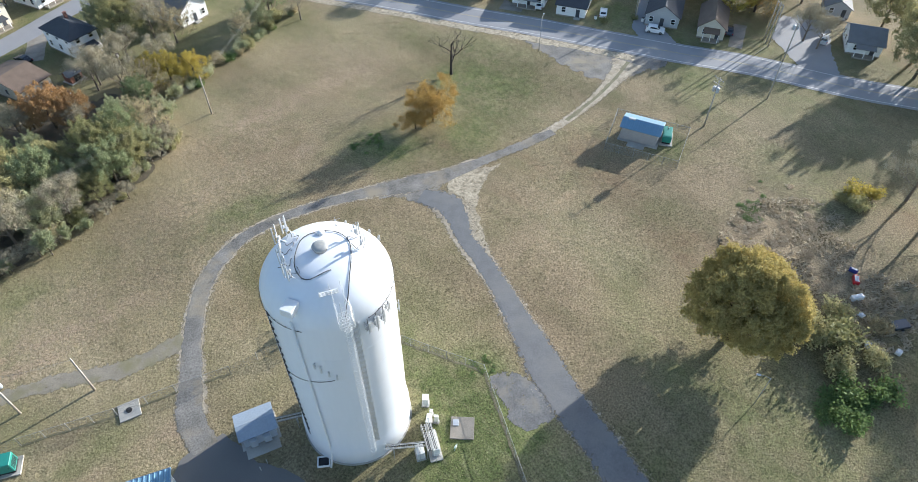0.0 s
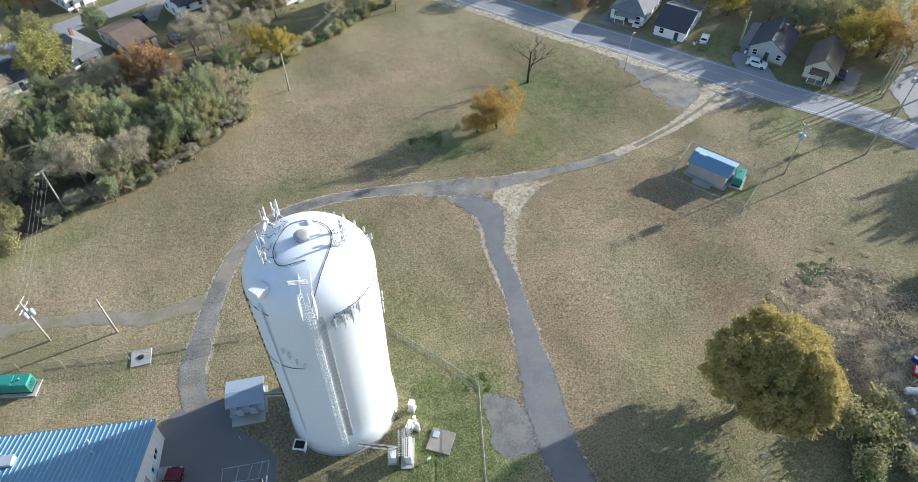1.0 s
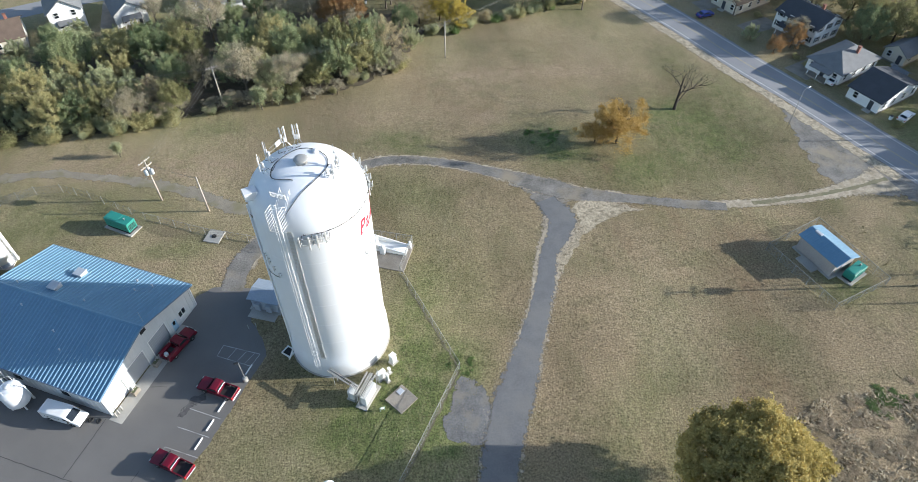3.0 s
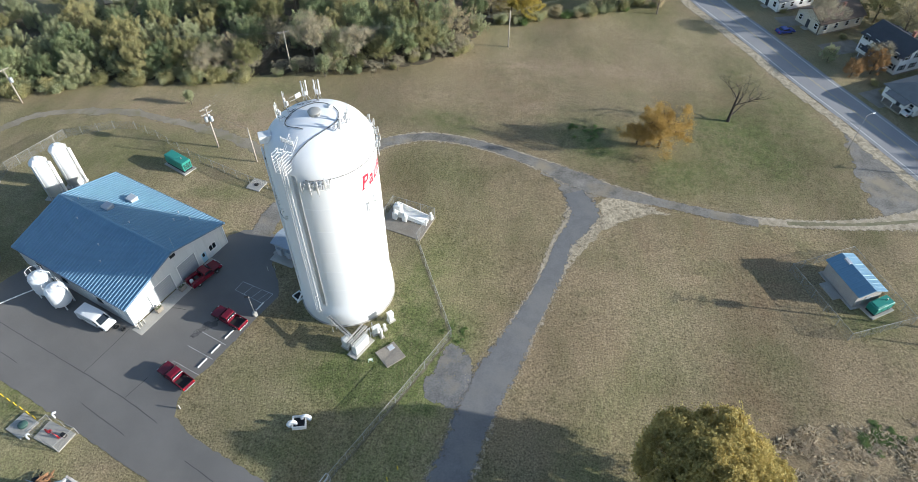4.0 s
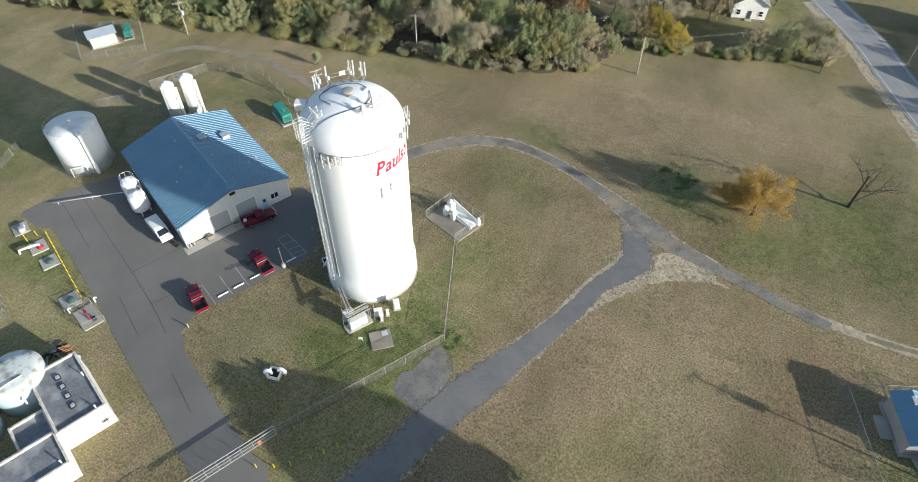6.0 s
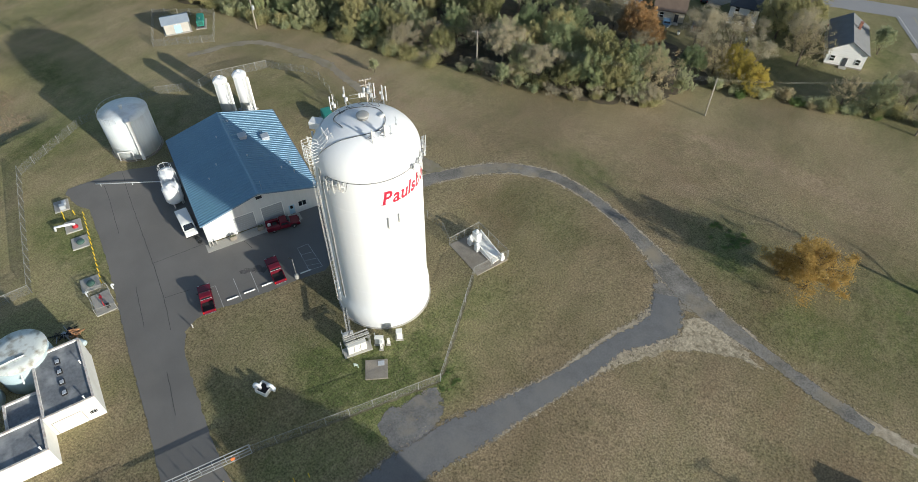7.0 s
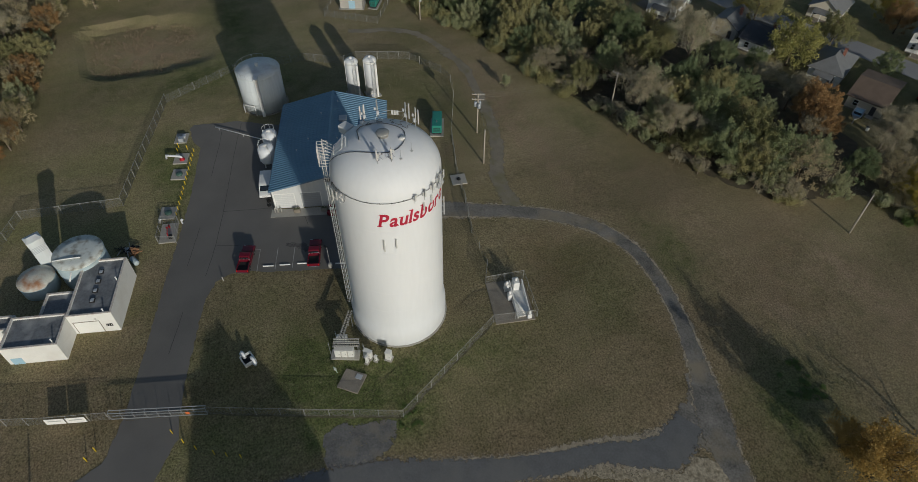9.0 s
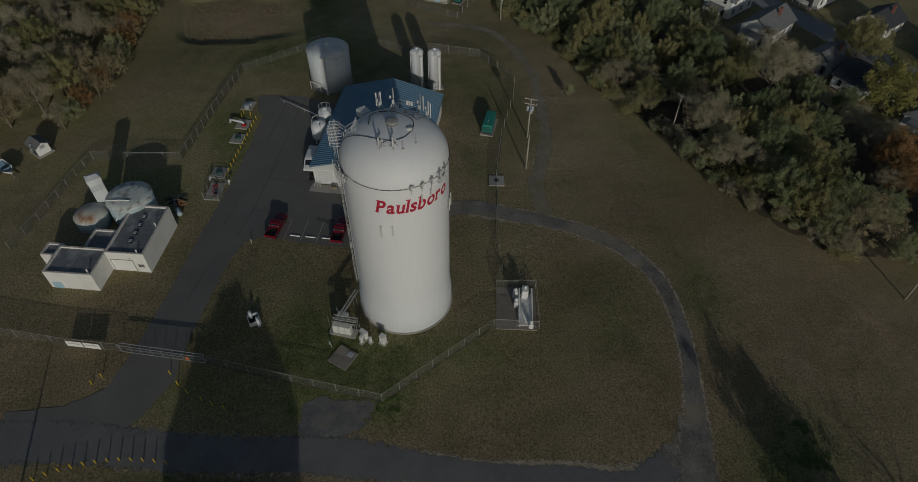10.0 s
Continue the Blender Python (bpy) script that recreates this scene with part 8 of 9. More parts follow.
def old_house():
    t = thing("treatment_house", OLD[0], OLD[1], OLD[2], "old flat-roofed white masonry treatment house with stained parapets", "building", z=-1.35)
    H = 4.75
    flat_block(t, -5.45, 5.45, -3.15, 3.15, H, "main_block")
    flat_block(t, -0.2, 4.4, -7.6, -3.2, H - 0.9, "link_block")
    flat_block(t, 4.45, 10.0, -11.0, -3.2, H - 0.25, "front_block")
    flat_block(t, 3.4, 6.0, -13.8, -11.05, H - 0.9, "end_block")
    for k in range(4):
        u = -2.9 + k * 1.85
        sk = part("skylight", Mesh().box((u, -0.1, H - 0.2), (0.8, 0.7, 0.36)), DARK, t, "small curb-mounted skylight")
        part("glazing", Mesh().bevelled((u, -0.1, H), (0.62, 0.52, 0.08), 0.03), SHEDR, sk)
    # east face of the main block: blocked-up doorway panel and a barred window
    part("blocked_panel", Mesh().box((5.47, -0.9, 1.9), (0.06, 3.6, 2.6)), TRIMW, t, "blocked-up wide doorway")
    mb = Mesh()
    for v in (-2.72, 0.92):
        mb.box((5.5, v, 1.9), (0.06, 0.07, 2.7))
    mb.box((5.5, -0.9, 3.22), (0.06, 3.7, 0.07))
    part("panel_edge", mb, CONC_D, t)
    w = part("window", Mesh().box((5.47, 2.0, 2.0), (0.06, 0.9, 0.6)), GLASSD, t, "small dark barred window")
    for k in range(3):
        part("window_bar", Mesh().box((5.52, 1.7 + k * 0.3, 2.0), (0.03, 0.04, 0.6)), TRIMW, w)
    # pale blue door of the front block, drains and roof pipes
    dr = part("door", Mesh().box((10.03, -9.7, 1.1), (0.08, 1.5, 2.2)), DOORB, t, "pale blue double door")
    part("door_handle", Mesh().box((10.1, -9.7, 1.1), (0.06, 0.1, 0.2)), GALV, dr)
    part("door_step", Mesh().box((10.9, -9.7, 0.0), (1.7, 3.2, 0.3)), CONC, t)
    for u, v, z in ((5.0, 2.0, H), (9.4, -4.0, H - 0.2), (-1.0, 2.6, H)):
        part("roof_vent", Mesh().lathe([(0.09, -0.4), (0.09, 0.5), (0.16, 0.52), (0.02, 0.62)], 10, (u, v, z)), TRIMW, t)
    part("wall_lamp", Mesh().box((5.6, 0.6, 3.7), (0.25, 0.3, 0.2)), TRIMW, t)
    part("downpipe", Mesh().tube((-1.0, -3.35, 0), (-1.0, -3.35, H - 0.6), 0.09, n=8), TRIMW, t)
    part("roof_duct", Mesh().path([(-1.6, -4.4, H - 0.2), (-4.5, -4.6, H + 0.3)], 0.11, 8), TRIMW, t, "", True)


old_house()


def round_tank(name, x, y, r, h, wall, roof, rise, label, z):
    t = thing(name, x, y, 0, label, "tank", z=z)
    part("shell", Mesh().lathe([(r, 0), (r, h)], 48), wall, t, "", True)
    part("roof", Mesh().lathe([(r + 0.07, h - 0.06), (r + 0.07, h + 0.04), (r * 0.6, h + rise * 0.7), (0.02, h + rise)], 48), roof, t, "", True)
    part("rim", Mesh().lathe([(r + 0.03, h - 0.18), (r + 0.1, h - 0.14), (r + 0.1, h - 0.06), (r + 0.03, h - 0.02)], 48), wall, t, "", True)
    part("base", Mesh().lathe([(r + 0.3, -0.2), (r + 0.3, 0.12), (r, 0.14)], 40), CONC_D, t)
    return t


ft = round_tank("settling_tank", -9.6, -1.4, 3.75, 5.3, TANKB, PATCHROOF, 0.25, "round pale-blue tank with patched white roof", -1.35)
part("roof_pipe", Mesh().path([(0.4, -3.6, 5.45), (1.2, -1.2, 5.7), (1.6, 0.4, 5.65)], 0.09, 8), TRIMW, ft)
round_tank("brine_tank", -9.3, -8.4, 2.7, 3.0, TANKB, RUSTROOF, 0.7, "round white tank with rust-streaked domed roof", -1.35)
st = thing("aerator_tower", -12.9, -6.7, 20, "upright white steel aerator tower with louvred head", "tank", z=-1.35)
part("shell", Mesh().bevelled((0, 0, 3.5), (1.7, 2.2, 7.0), 0.05), TANKG, st)
part("head", Mesh().bevelled((0, 0, 7.45), (1.9, 2.4, 0.9), 0.08), TANKG, st)
part("cap", Mesh().add([(-0.95, -1.2, 7.9), (0.95, -1.2, 7.9), (0.95, 1.2, 7.9), (-0.95, 1.2, 7.9), (0, -0.7, 8.3), (0, 0.7, 8.3)], [(0, 1, 4), (1, 2, 5, 4), (2, 3, 5), (3, 0, 4, 5), (3, 2, 1, 0)]), TANKG, st)
for k in range(5):
    part("louvre_band", Mesh().bevelled((0, 0, 5.5 + k * 0.26), (1.78, 2.28, 0.1), 0.02), SHEDR, st)
wd = thing("scrap_wood", -10.9, 5.8, 30, "heap of broken orange-brown timber beside the old house", "wood pile")
for i in range(16):
    a = rnd.uniform(0, 180)
    part("board", Mesh().box((rnd.uniform(-0.8, 0.8), rnd.uniform(-0.6, 0.6), 0.15 + 0.05 * i), (rnd.uniform(0.9, 1.8), 0.14, 0.05), a, None, rnd.uniform(-14, 14)), mat("split_timber", (0.42, 0.22, 0.11), 0.8, var=0.25) if i == 0 else bpy.data.materials["split_timber"], wd)
sp = thing("scrap_pile", -12.2, 4.6, 60, "tangled heap of dark scrap pipe and sheet beside the old house", "scrap heap")
for i in range(14):
    p = Vector((rnd.uniform(-1.4, 1.4), rnd.uniform(-0.8, 0.8), rnd.uniform(0.1, 0.6)))
    d = Vector((rnd.uniform(-1, 1), rnd.uniform(-1, 1), rnd.uniform(-0.05, 0.35))).normalized() * rnd.uniform(0.5, 1.1)
    part("pipe", Mesh().tube(p - d, p + d, rnd.uniform(0.04, 0.09), n=6), (DARK, GALV, BARK_D)[i % 3], sp)
for i in range(5):
    part("sheet", Mesh().box((rnd.uniform(-1.2, 1.2), rnd.uniform(-0.7, 0.7), 0.12 + 0.1 * i), (rnd.uniform(0.5, 0.9), rnd.uniform(0.4, 0.7), 0.05), rnd.uniform(0, 180), None, rnd.uniform(-10, 10)), (DARK, SHEDR)[i % 2], sp)
tk = thing("small_tank", -8.9, 5.4, 20, "small pale-blue drum lying beside the old house", "drum")
part("shell", Mesh().lathe([(0.02, -0.9), (0.4, -0.85), (0.46, -0.7), (0.46, 0.7), (0.4, 0.85), (0.02, 0.9)], 16).data("drum", TANKB, True), None, tk, "", False, pose(0, 0, 0.5, 0, 90, 0))
part("saddle", Mesh().box((0.4, 0, 0.1), (0.15, 0.7, 0.3)).box((-0.4, 0, 0.1), (0.15, 0.7, 0.3)), CONC, tk)


# ---- fences ----
# dark strip at fence feet: unmown grass, and a painted shadow band behind the workshop
FOOT = mat("unmown_and_shadow_strip", (0.115, 0.105, 0.06), 0.9, var=0.5, scale=1.2, fine=5, bump=0.5, dirt=(0.2, 0.175, 0.11), dirt_amt=0.8, dirt_scale=0.8)


def fence(pts, h=1.9, label="galvanised chain-link fence with round posts", step=3.0, link=LINK, rails=True, name="chain_link_fence", foot=False):
    t = thing(name, 0, 0, 0, label, "fence", z=0)
    post = Mesh().lathe([(0.042, -0.1), (0.042, h + 0.08), (0.01, h + 0.12)], 8).data("post", FENCE_G)
    for (x0, y0), (x1, y1) in zip(pts, pts[1:]):
        d = math.hypot(x1 - x0, y1 - y0)
        n = max(1, round(d / step))
        for i in range(n):
            a = (x0 + (x1 - x0) * i / n, y0 + (y1 - y0) * i / n)
            b = (x0 + (x1 - x0) * (i + 1) / n, y0 + (y1 - y0) * (i + 1) / n)
            za, zb = gz(*a), gz(*b)
            part("post", post, None, t, "", False, pose(*a, za))
            part("mesh_panel", Mesh().add([(*a, za + 0.05), (*b, zb + 0.05), (*b, zb + h), (*a, za + h)], [(0, 1, 2, 3)]), link, t)
            if rails:
                part("top_rail", Mesh().tube((*a, za + h), (*b, zb + h), 0.03, n=6), FENCE_G, t)
    part("post", post, None, t, "", False, pose(*pts[-1], gz(*pts[-1])))
    for a, b in zip(pts, pts[1:]) if foot else ():
        strip("fence_foot", [a, b], 0.42, FOOT, "narrow dark strip of unmown grass and painted shadow under a chain-link fence", "weeds", 0.03, 0.3, "structure")
    return t


fence([(24.2, 10.6), (30.2, 22.4), (36.1, 34.4), (27.4, 53.0)], foot=True)
fence([(27.4, 53.0), (29.4, 59.6), (21.6, 61.6), (20.2, 55.4)], 1.9, "chain-link fence round the valve pad")
# the foot strip here paints the shadow band along the fence
fence([(9.0, 58.6), (1.8, 61.0), (-5.8, 63.0), (-17.0, 67.2)], 1.9, "long railed chain-link fence behind the workshop", 3.4, foot=True)
fence([(17.0, 57.4), (9.0, 58.6)], 1.9, "chain-link fence behind the standpipe", 3.4, rails=False)
fence([(-17.0, 67.2), (-28.4, 73.2), (-34, 75.2), (-38.5, 74.8), (-46.3, 70.6)], 1.9, "long chain-link fence behind the workshop", 3.4, rails=False)
fence([(20.2, 55.4), (17.0, 57.4)])
fence([(-50.9, 56.3), (-51.5, 59.5)], 1.9, "short railed end of a chain-link fence", 3.2)
fence([(-51.5, 59.5), (-46.3, 70.6)], 2.0, "railed chain-link fence behind the silos", 2.4)
fence([(-53.0, 52.4), (-55.6, 48.6)], 1.9, "short railed length of chain-link fence", 2.2)
fence([(-50.9, 56.3), (-53.0, 52.4)], 1.9, "chain-link fence west of the storage tank", 3.2, rails=False)
fence([(-55.6, 48.6), (-57.8, 33.0), (-51.6, 17.6)], 1.9, "chain-link fence west of the storage tank", 3.2, rails=False)
fence([(-51.6, 17.6), (-37.0, 11.2), (-23.6, 5.4)], 2.2, "tall chain-link fence beside the buried tanks", 2.6, LINKD)
fence([(-23.6, 5.4), (-27.0, -10.8), (-22.6, -13.2), (-11.8, -17.6), (-5.4, -21.0)], 1.9, "chain-link fence round the old treatment house", 3.2)
fence([(19.4, -1.4), (16.8, -8.6), (12.4, -18.9), (6, -32)], 1.9, "chain-link fence along the old entrance", 3.0)
fence([(89.0, 55.4), (94.8, 42.4), (105.4, 47.0), (100.0, 61.0), (89.0, 55.4)], 1.9, "chain-link fence round the pump house", 2.6)
fence([(-73.2, 59.1), (-64.6, 69.8), (-75.0, 77.6), (-86.0, 67.4), (-73.2, 59.1)], 1.9, "chain-link fence round the small cream pump house", 3.0, rails=False)
fence([(-59.0, -20), (-47, -14)], 1.5)


def gate(x0, y0, x1, y1, label, h=1.6, material=GALV, z=0.1):
    t = thing("gate", x0, y0, math.degrees(math.atan2(y1 - y0, x1 - x0)), label, "gate")
    L = math.hypot(x1 - x0, y1 - y0)
    for s in (z, h):
        part("rail", Mesh().tube((0, 0, s), (L, 0, s), 0.06, n=8), material, t)
        part("rail", Mesh().tube((0, 0.45, s), (L, 0.45, s), 0.06, n=8), material, t)
    n = max(2, int(L / 1.5))
    for i in range(n + 1):
        part("upright", Mesh().tube((i * L / n, 0, z), (i * L / n, 0, h), 0.045, n=6), material, t)
        part("cross_bar", Mesh().tube((i * L / n, 0, h), (i * L / n, 0.45, h), 0.04, n=6), material, t)
    part("mesh_panel", Mesh().add([(0, 0, z), (L, 0, z), (L, 0, h), (0, 0, h)], [(0, 1, 2, 3)]), LINK, t)


gate(19.5, -1.2, 24.4, 10.6, "wide galvanised cantilever slide gate across the drive")
bn = thing("banner", 16.9, -8.8, 69, "white banner tied to the fence by the entrance", "banner")
for k in range(2):
    part("panel", Mesh().bevelled((1.3 + 2.7 * k, -0.08, 1.1), (2.5, 0.04, 1.3), 0.01), TRIMW, bn)
    part("printing", Mesh().box((1.3 + 2.7 * k, -0.11, 1.25), (1.7, 0.02, 0.2)), HOUSEG, bn)
for x, y in ((23.5, 8.4),):
    sgn = thing("gate_sign", x, y, 70, "small orange warning board on the gate post", "sign")
    part("board", Mesh().bevelled((0, -0.2, 1.2), (0.5, 0.04, 0.6), 0.01), mat("orange_board", (0.65, 0.16, 0.05), 0.5), sgn)
    part("post", Mesh().tube((0, 0, 0), (0, 0, 1.7), 0.05), GALV, sgn)


# ---- yellow posts ----
def yellow_post(x, y, group, h=1.05):
    p = thing("yellow_post", x, y, 0, "yellow-painted steel guard post", "bollard", group)
    part("post", Mesh().lathe([(0.068, -0.1), (0.068, h), (0.05, h + 0.06), (0.01, h + 0.09)], 10), YELLOW, p, "", True)


for i in range(14):
    f = i / 13
    yellow_post(-33.4 + f * 15.9, 19.6 - f * 6.1, "yellow posts beside the buried tanks", 0.78)
for x, y in ((-34.6, 18.6), (-35.8, 17.2), (-34.4, 16.8)):
    yellow_post(x, y, "yellow posts beside the buried tanks")
for x, y in ((25.1, 5.8), (27.1, 6.9), (28.7, 8.2), (30.4, 10.2), (31.4, 11.6), (32.4, 13.2), (24.3, -4.7), (23.4, -3.5)):
    yellow_post(x, y, "yellow posts outside the gate")
for i in range(13):
    f = i / 12
    yellow_post(36.6 + 3.2 * (f - 0.5) ** 2 * 2 - 0.7 + 1.2 * f, -11.5 + f * 17.5, "yellow posts along the entrance drive", 0.95)

# ---- buried tanks with manways, between drive and tall fence ----
TH = mat("dark_green_hatch", (0.06, 0.12, 0.10), 0.5)


def pad(x, y, rz, sx, sy, label, hatch=True, tall=0.0):
    t = thing("concrete_pad", x, y, rz, label, "slab")
    part("slab", Mesh().bevelled((0, 0, 0.08), (sx, sy, 0.24), 0.02), CONC, t)
    if hatch:
        part("hatch", Mesh().lathe([(0.62, 0), (0.62, 0.28), (0.55, 0.36), (0.02, 0.42)], 24, (0.1, 0.1, 0.18)), TH, t, "round dark green hatch cover", True)
    return t


p = pad(-38.3, 18.2, -21, 3.0, 2.4, "square concrete pad with grey valve boxes", False)
part("valve_box", Mesh().bevelled((0.9, 0.2, 0.6), (0.9, 0.9, 0.8), 0.03), SHEDR, p)
part("valve_box", Mesh().bevelled((-0.2, 0.5, 0.45), (0.9, 0.6, 0.5), 0.03), SHEDW, p)
p = pad(-32.2, 17.0, -21, 3.0, 2.6, "square concrete pad with a white bent pipe", False)
part("bent_pipe", Mesh().path([(0.4, 0.3, 0.2), (0.4, 0.3, 0.8), (0.35, 0.0, 0.95), (0.1, -1.3, 0.95), (-0.2, -2.6, 0.9), (-0.25, -2.8, 0.1)], 0.22, 10), TANKW, p, "thick white bent pipe", True)
part("flange", Mesh().lathe([(0.5, 0), (0.5, 0.14), (0.3, 0.16), (0.3, 0.5), (0.02, 0.5)], 20, (0.4, 0.3, 0.2)), REDPIPE, p, "", True)
pad(-27.9, 15.8, -21, 2.9, 2.6, "square concrete pad with dark green hatch")
pad(-18.5, 12.2, -21, 3.0, 2.8, "square concrete pad with dark green hatch")
for x, y in ((-16.6, 10.6), (-15.0, 14.0)):
    v = thing("standpipe_vent", x, y, 40, "white mushroom vent pipe in the grass", "vent")
    part("pipe", Mesh().path([(0, 0, 0), (0, 0, 0.9), (0.2, 0, 1.15), (0.5, 0, 1.0)], 0.14, 8), TANKW, v, "", True)
fence([(-16.4, 10.9), (-15.2, 13.5), (-10.6, 12.3), (-11.8, 9.5), (-16.4, 10.9)], 1.7, "small galvanised cage round red valves", 2.6)
cg = pad(-13.5, 11.5, -16, 4.6, 2.8, "concrete floor of the valve cage", False)
part("valve", Mesh().path([(-1.2, 0, 0.2), (-1.2, 0, 0.9), (0.8, 0, 0.9), (0.8, 0, 0.2)], 0.13, 10), REDPIPE, cg, "red-painted valve pipework", True)
part("hand_wheel", Mesh().lathe([(0.22, 0), (0.26, 0.03), (0.22, 0.06), (0.18, 0.03)], 16, (-0.2, 0, 1.25)), REDPIPE, cg, "", True)
part("valve_stem", Mesh().tube((-0.2, 0, 0.9), (-0.2, 0, 1.28), 0.05), DARK, cg)
part("pump", Mesh().bevelled((1.3, 0.5, 0.5), (0.7, 0.5, 0.6), 0.05), DARK, cg)

# ---- wheel stops and lamp column in the lot ----
for x, y in ((1.3, 24.9), (2.25, 27.45), (3.25, 30.15), (6.0, 35.8)):
    w = thing("wheel_stop", x, y, 68, "white precast concrete wheel stop", "wheel stop", "wheel stops along the bays", dz=0.04)
    part("bar", Mesh().side([(-0.11, 0), (0.11, 0), (0.07, 0.15), (-0.07, 0.15)], 1.75, 0.015), TRIMW, w, "", False, pose(0, 0, 0, 0, 0, 90))
def lamp_column(x, y, rz, h, label, base=True, double=False, pale=True):
    t = thing("street_lamp", x, y, rz, label, "street lamp")
    part("pole", Mesh().tube((0, 0, 0), (0, 0, h), 0.055, 0.04, 10), FENCE_G if pale else WOODP, t, "", True)
    if base:
        part("base", Mesh().lathe([(0.38, -0.2), (0.38, 0.7), (0.32, 0.78), (0.02, 0.8)], 20), CONC, t, "round concrete base", True)
    for s in ((-1, 1) if double else (1,)):
        if h < 5:
            part("lamp_head", Mesh().bevelled((0.3, 0, h + 0.03), (0.6, 0.3, 0.12), 0.04), DARK, t, "flat dark lantern")
            continue
        part("arm", Mesh().path([(0, 0, h - 0.1), (s * 0.7, 0, h + 0.15), (s * 1.3, 0, h + 0.15)], 0.03, 6), FENCE_G, t)
        hd = part("lamp_head", Mesh().bevelled((s * 1.6, 0, h + 0.12), (0.62, 0.26, 0.14), 0.05), SHEDR, t, "pale cobra-head lantern")
        part("lens", Mesh().box((s * 1.65, 0, h + 0.01), (0.4, 0.18, 0.03)), LAMPC, hd)
lamp_column(5.9, 34.1, 200, 4.6, "short lamp column on a round concrete base by the bays")
lamp_column(107.1, 90.0, 30, 8.6, "grey roadside lamp column with cobra-head lantern", False)
lamp_column(137.5, 85.0, 210, 7.6, "grey roadside lamp column with cobra-head lantern", False)
lamp_column(60.2, 5.6, 120, 6.8, "lone lamp column beside the broad tree", False)
lamp_column(90.2, 152.5, 30, 8.4, "grey roadside lamp column with cobra-head lantern", False)
b = thing("bollard", 1.2, 17.6, 0, "short pale bollard at the bend of the drive", "bollard")
part("post", Mesh().lathe([(0.09, -0.1), (0.09, 0.9), (0.02, 0.95)], 10), CONC, b)
for x, y in ((4.8, 43.0), (5.9, 43.3)):
    b = thing("bollard", x, y, 0, "slim dull-yellow bollard by the shelter", "bollard")
    part("post", Mesh().lathe([(0.07, -0.1), (0.07, 1.0), (0.02, 1.05)], 10), CONC, b)


# ---- utility poles and lines ----
def utility_pole(x, y, h, rz=0, label="weathered wooden utility pole with crossarm", arm=True, pots=0, second=False):
    t = thing("utility_pole", x, y, rz, label, "utility pole")
    part("pole", Mesh().tube((0, 0, -0.2), (0, 0, h), 0.17, 0.11, 10), WOODP, t, "", True)
    if arm:
        for k, z in enumerate((h - 0.35,) + ((h - 1.5,) if second else ())):
            part("crossarm", Mesh().box((0, 0.14, z), (2.4, 0.1, 0.13)), WOODP, t)
            for s in (-1.1, -0.5, 0.5, 1.1):
                part("insulator", Mesh().lathe([(0.03, 0), (0.07, 0.06), (0.05, 0.12), (0.02, 0.2)], 8, (s, 0.14, z + 0.06)), SHEDR, t)
            part("brace", Mesh().tube((-0.7, 0.14, z), (0, 0.14, z - 0.6), 0.02, n=4).tube((0.7, 0.14, z), (0, 0.14, z - 0.6), 0.02, n=4), GALV, t)
    for k in range(pots):
        a = radians(k * 110 - 60)
        part("transformer", Mesh().lathe([(0.3, 0), (0.33, 0.05), (0.33, 0.95), (0.24, 1.05), (0.02, 1.1)], 14, (0.5 * math.cos(a), 0.5 * math.sin(a), h - 3.1)), SHEDR, t, "grey pole-top transformer can", True)
    return t


POLES = [(-62.0, 80.2, 8.2, 60, 1, "tall wooden utility pole at the wood's corner"), (-15.6, 72.3, 9.4, 60, 3, "wooden utility pole with three transformer cans"), (-6.6, 69.1, 8.0, 60, 0, "wooden utility pole beside the gravel track"), (-10.3, 101.3, 9.6, 30, 0, "slim pale utility pole at the wood's edge"),
         (37.2, 119.2, 9.2, 25, 0, "slim wooden pole standing in the field"), (110.5, 46.6, 11.6, 75, 3, "wooden utility pole with transformer cans by the pump house"), (129.2, 43.0, 9.0, 60, 0, "wooden utility pole near the road"), (146.0, 48.6, 11.0, 60, 2, "utility pole with a cluster of transformers beside the road"), (100.2, 160.2, 9.0, 30, 0, "wooden utility pole beside the far road"), (136.9, 84.2, 9.5, 30, 0, "wooden utility pole beside the road"), (50.0, -11.6, 9.2, 20, 0, "wooden utility pole near the entrance")]
for x, y, h, rz, pots, lab in POLES:
    utility_pole(x, y, h, rz, lab, bool(pots) or h > 9.3, pots, pots > 1)
for dx in (-1.2, 0.0, 1.3):
    utility_pole(150.5 + dx, 55.5 + dx, 10.5, 60, "tall bare pole of a line structure across the road", dx == 0.0)


WIRE = mat("weathered_wire", (0.30, 0.29, 0.26), 0.5, 0.3, var=0.1)


def wire(a, b, za, zb, sag=0.8, off=(0, 0)):
    n = 14
    pts = []
    for i in range(n + 1):
        f = i / n
        pts.append((a[0] + (b[0] - a[0]) * f + off[0], a[1] + (b[1] - a[1]) * f + off[1], za + (zb - za) * f - 4 * sag * f * (1 - f)))
    single("overhead_wire", Mesh().path(pts, 0.011, 4), WIRE, "thin overhead wire between utility poles", "wire")


def z_top(i):
    return gz(POLES[i][0], POLES[i][1]) + POLES[i][2] - 0.3


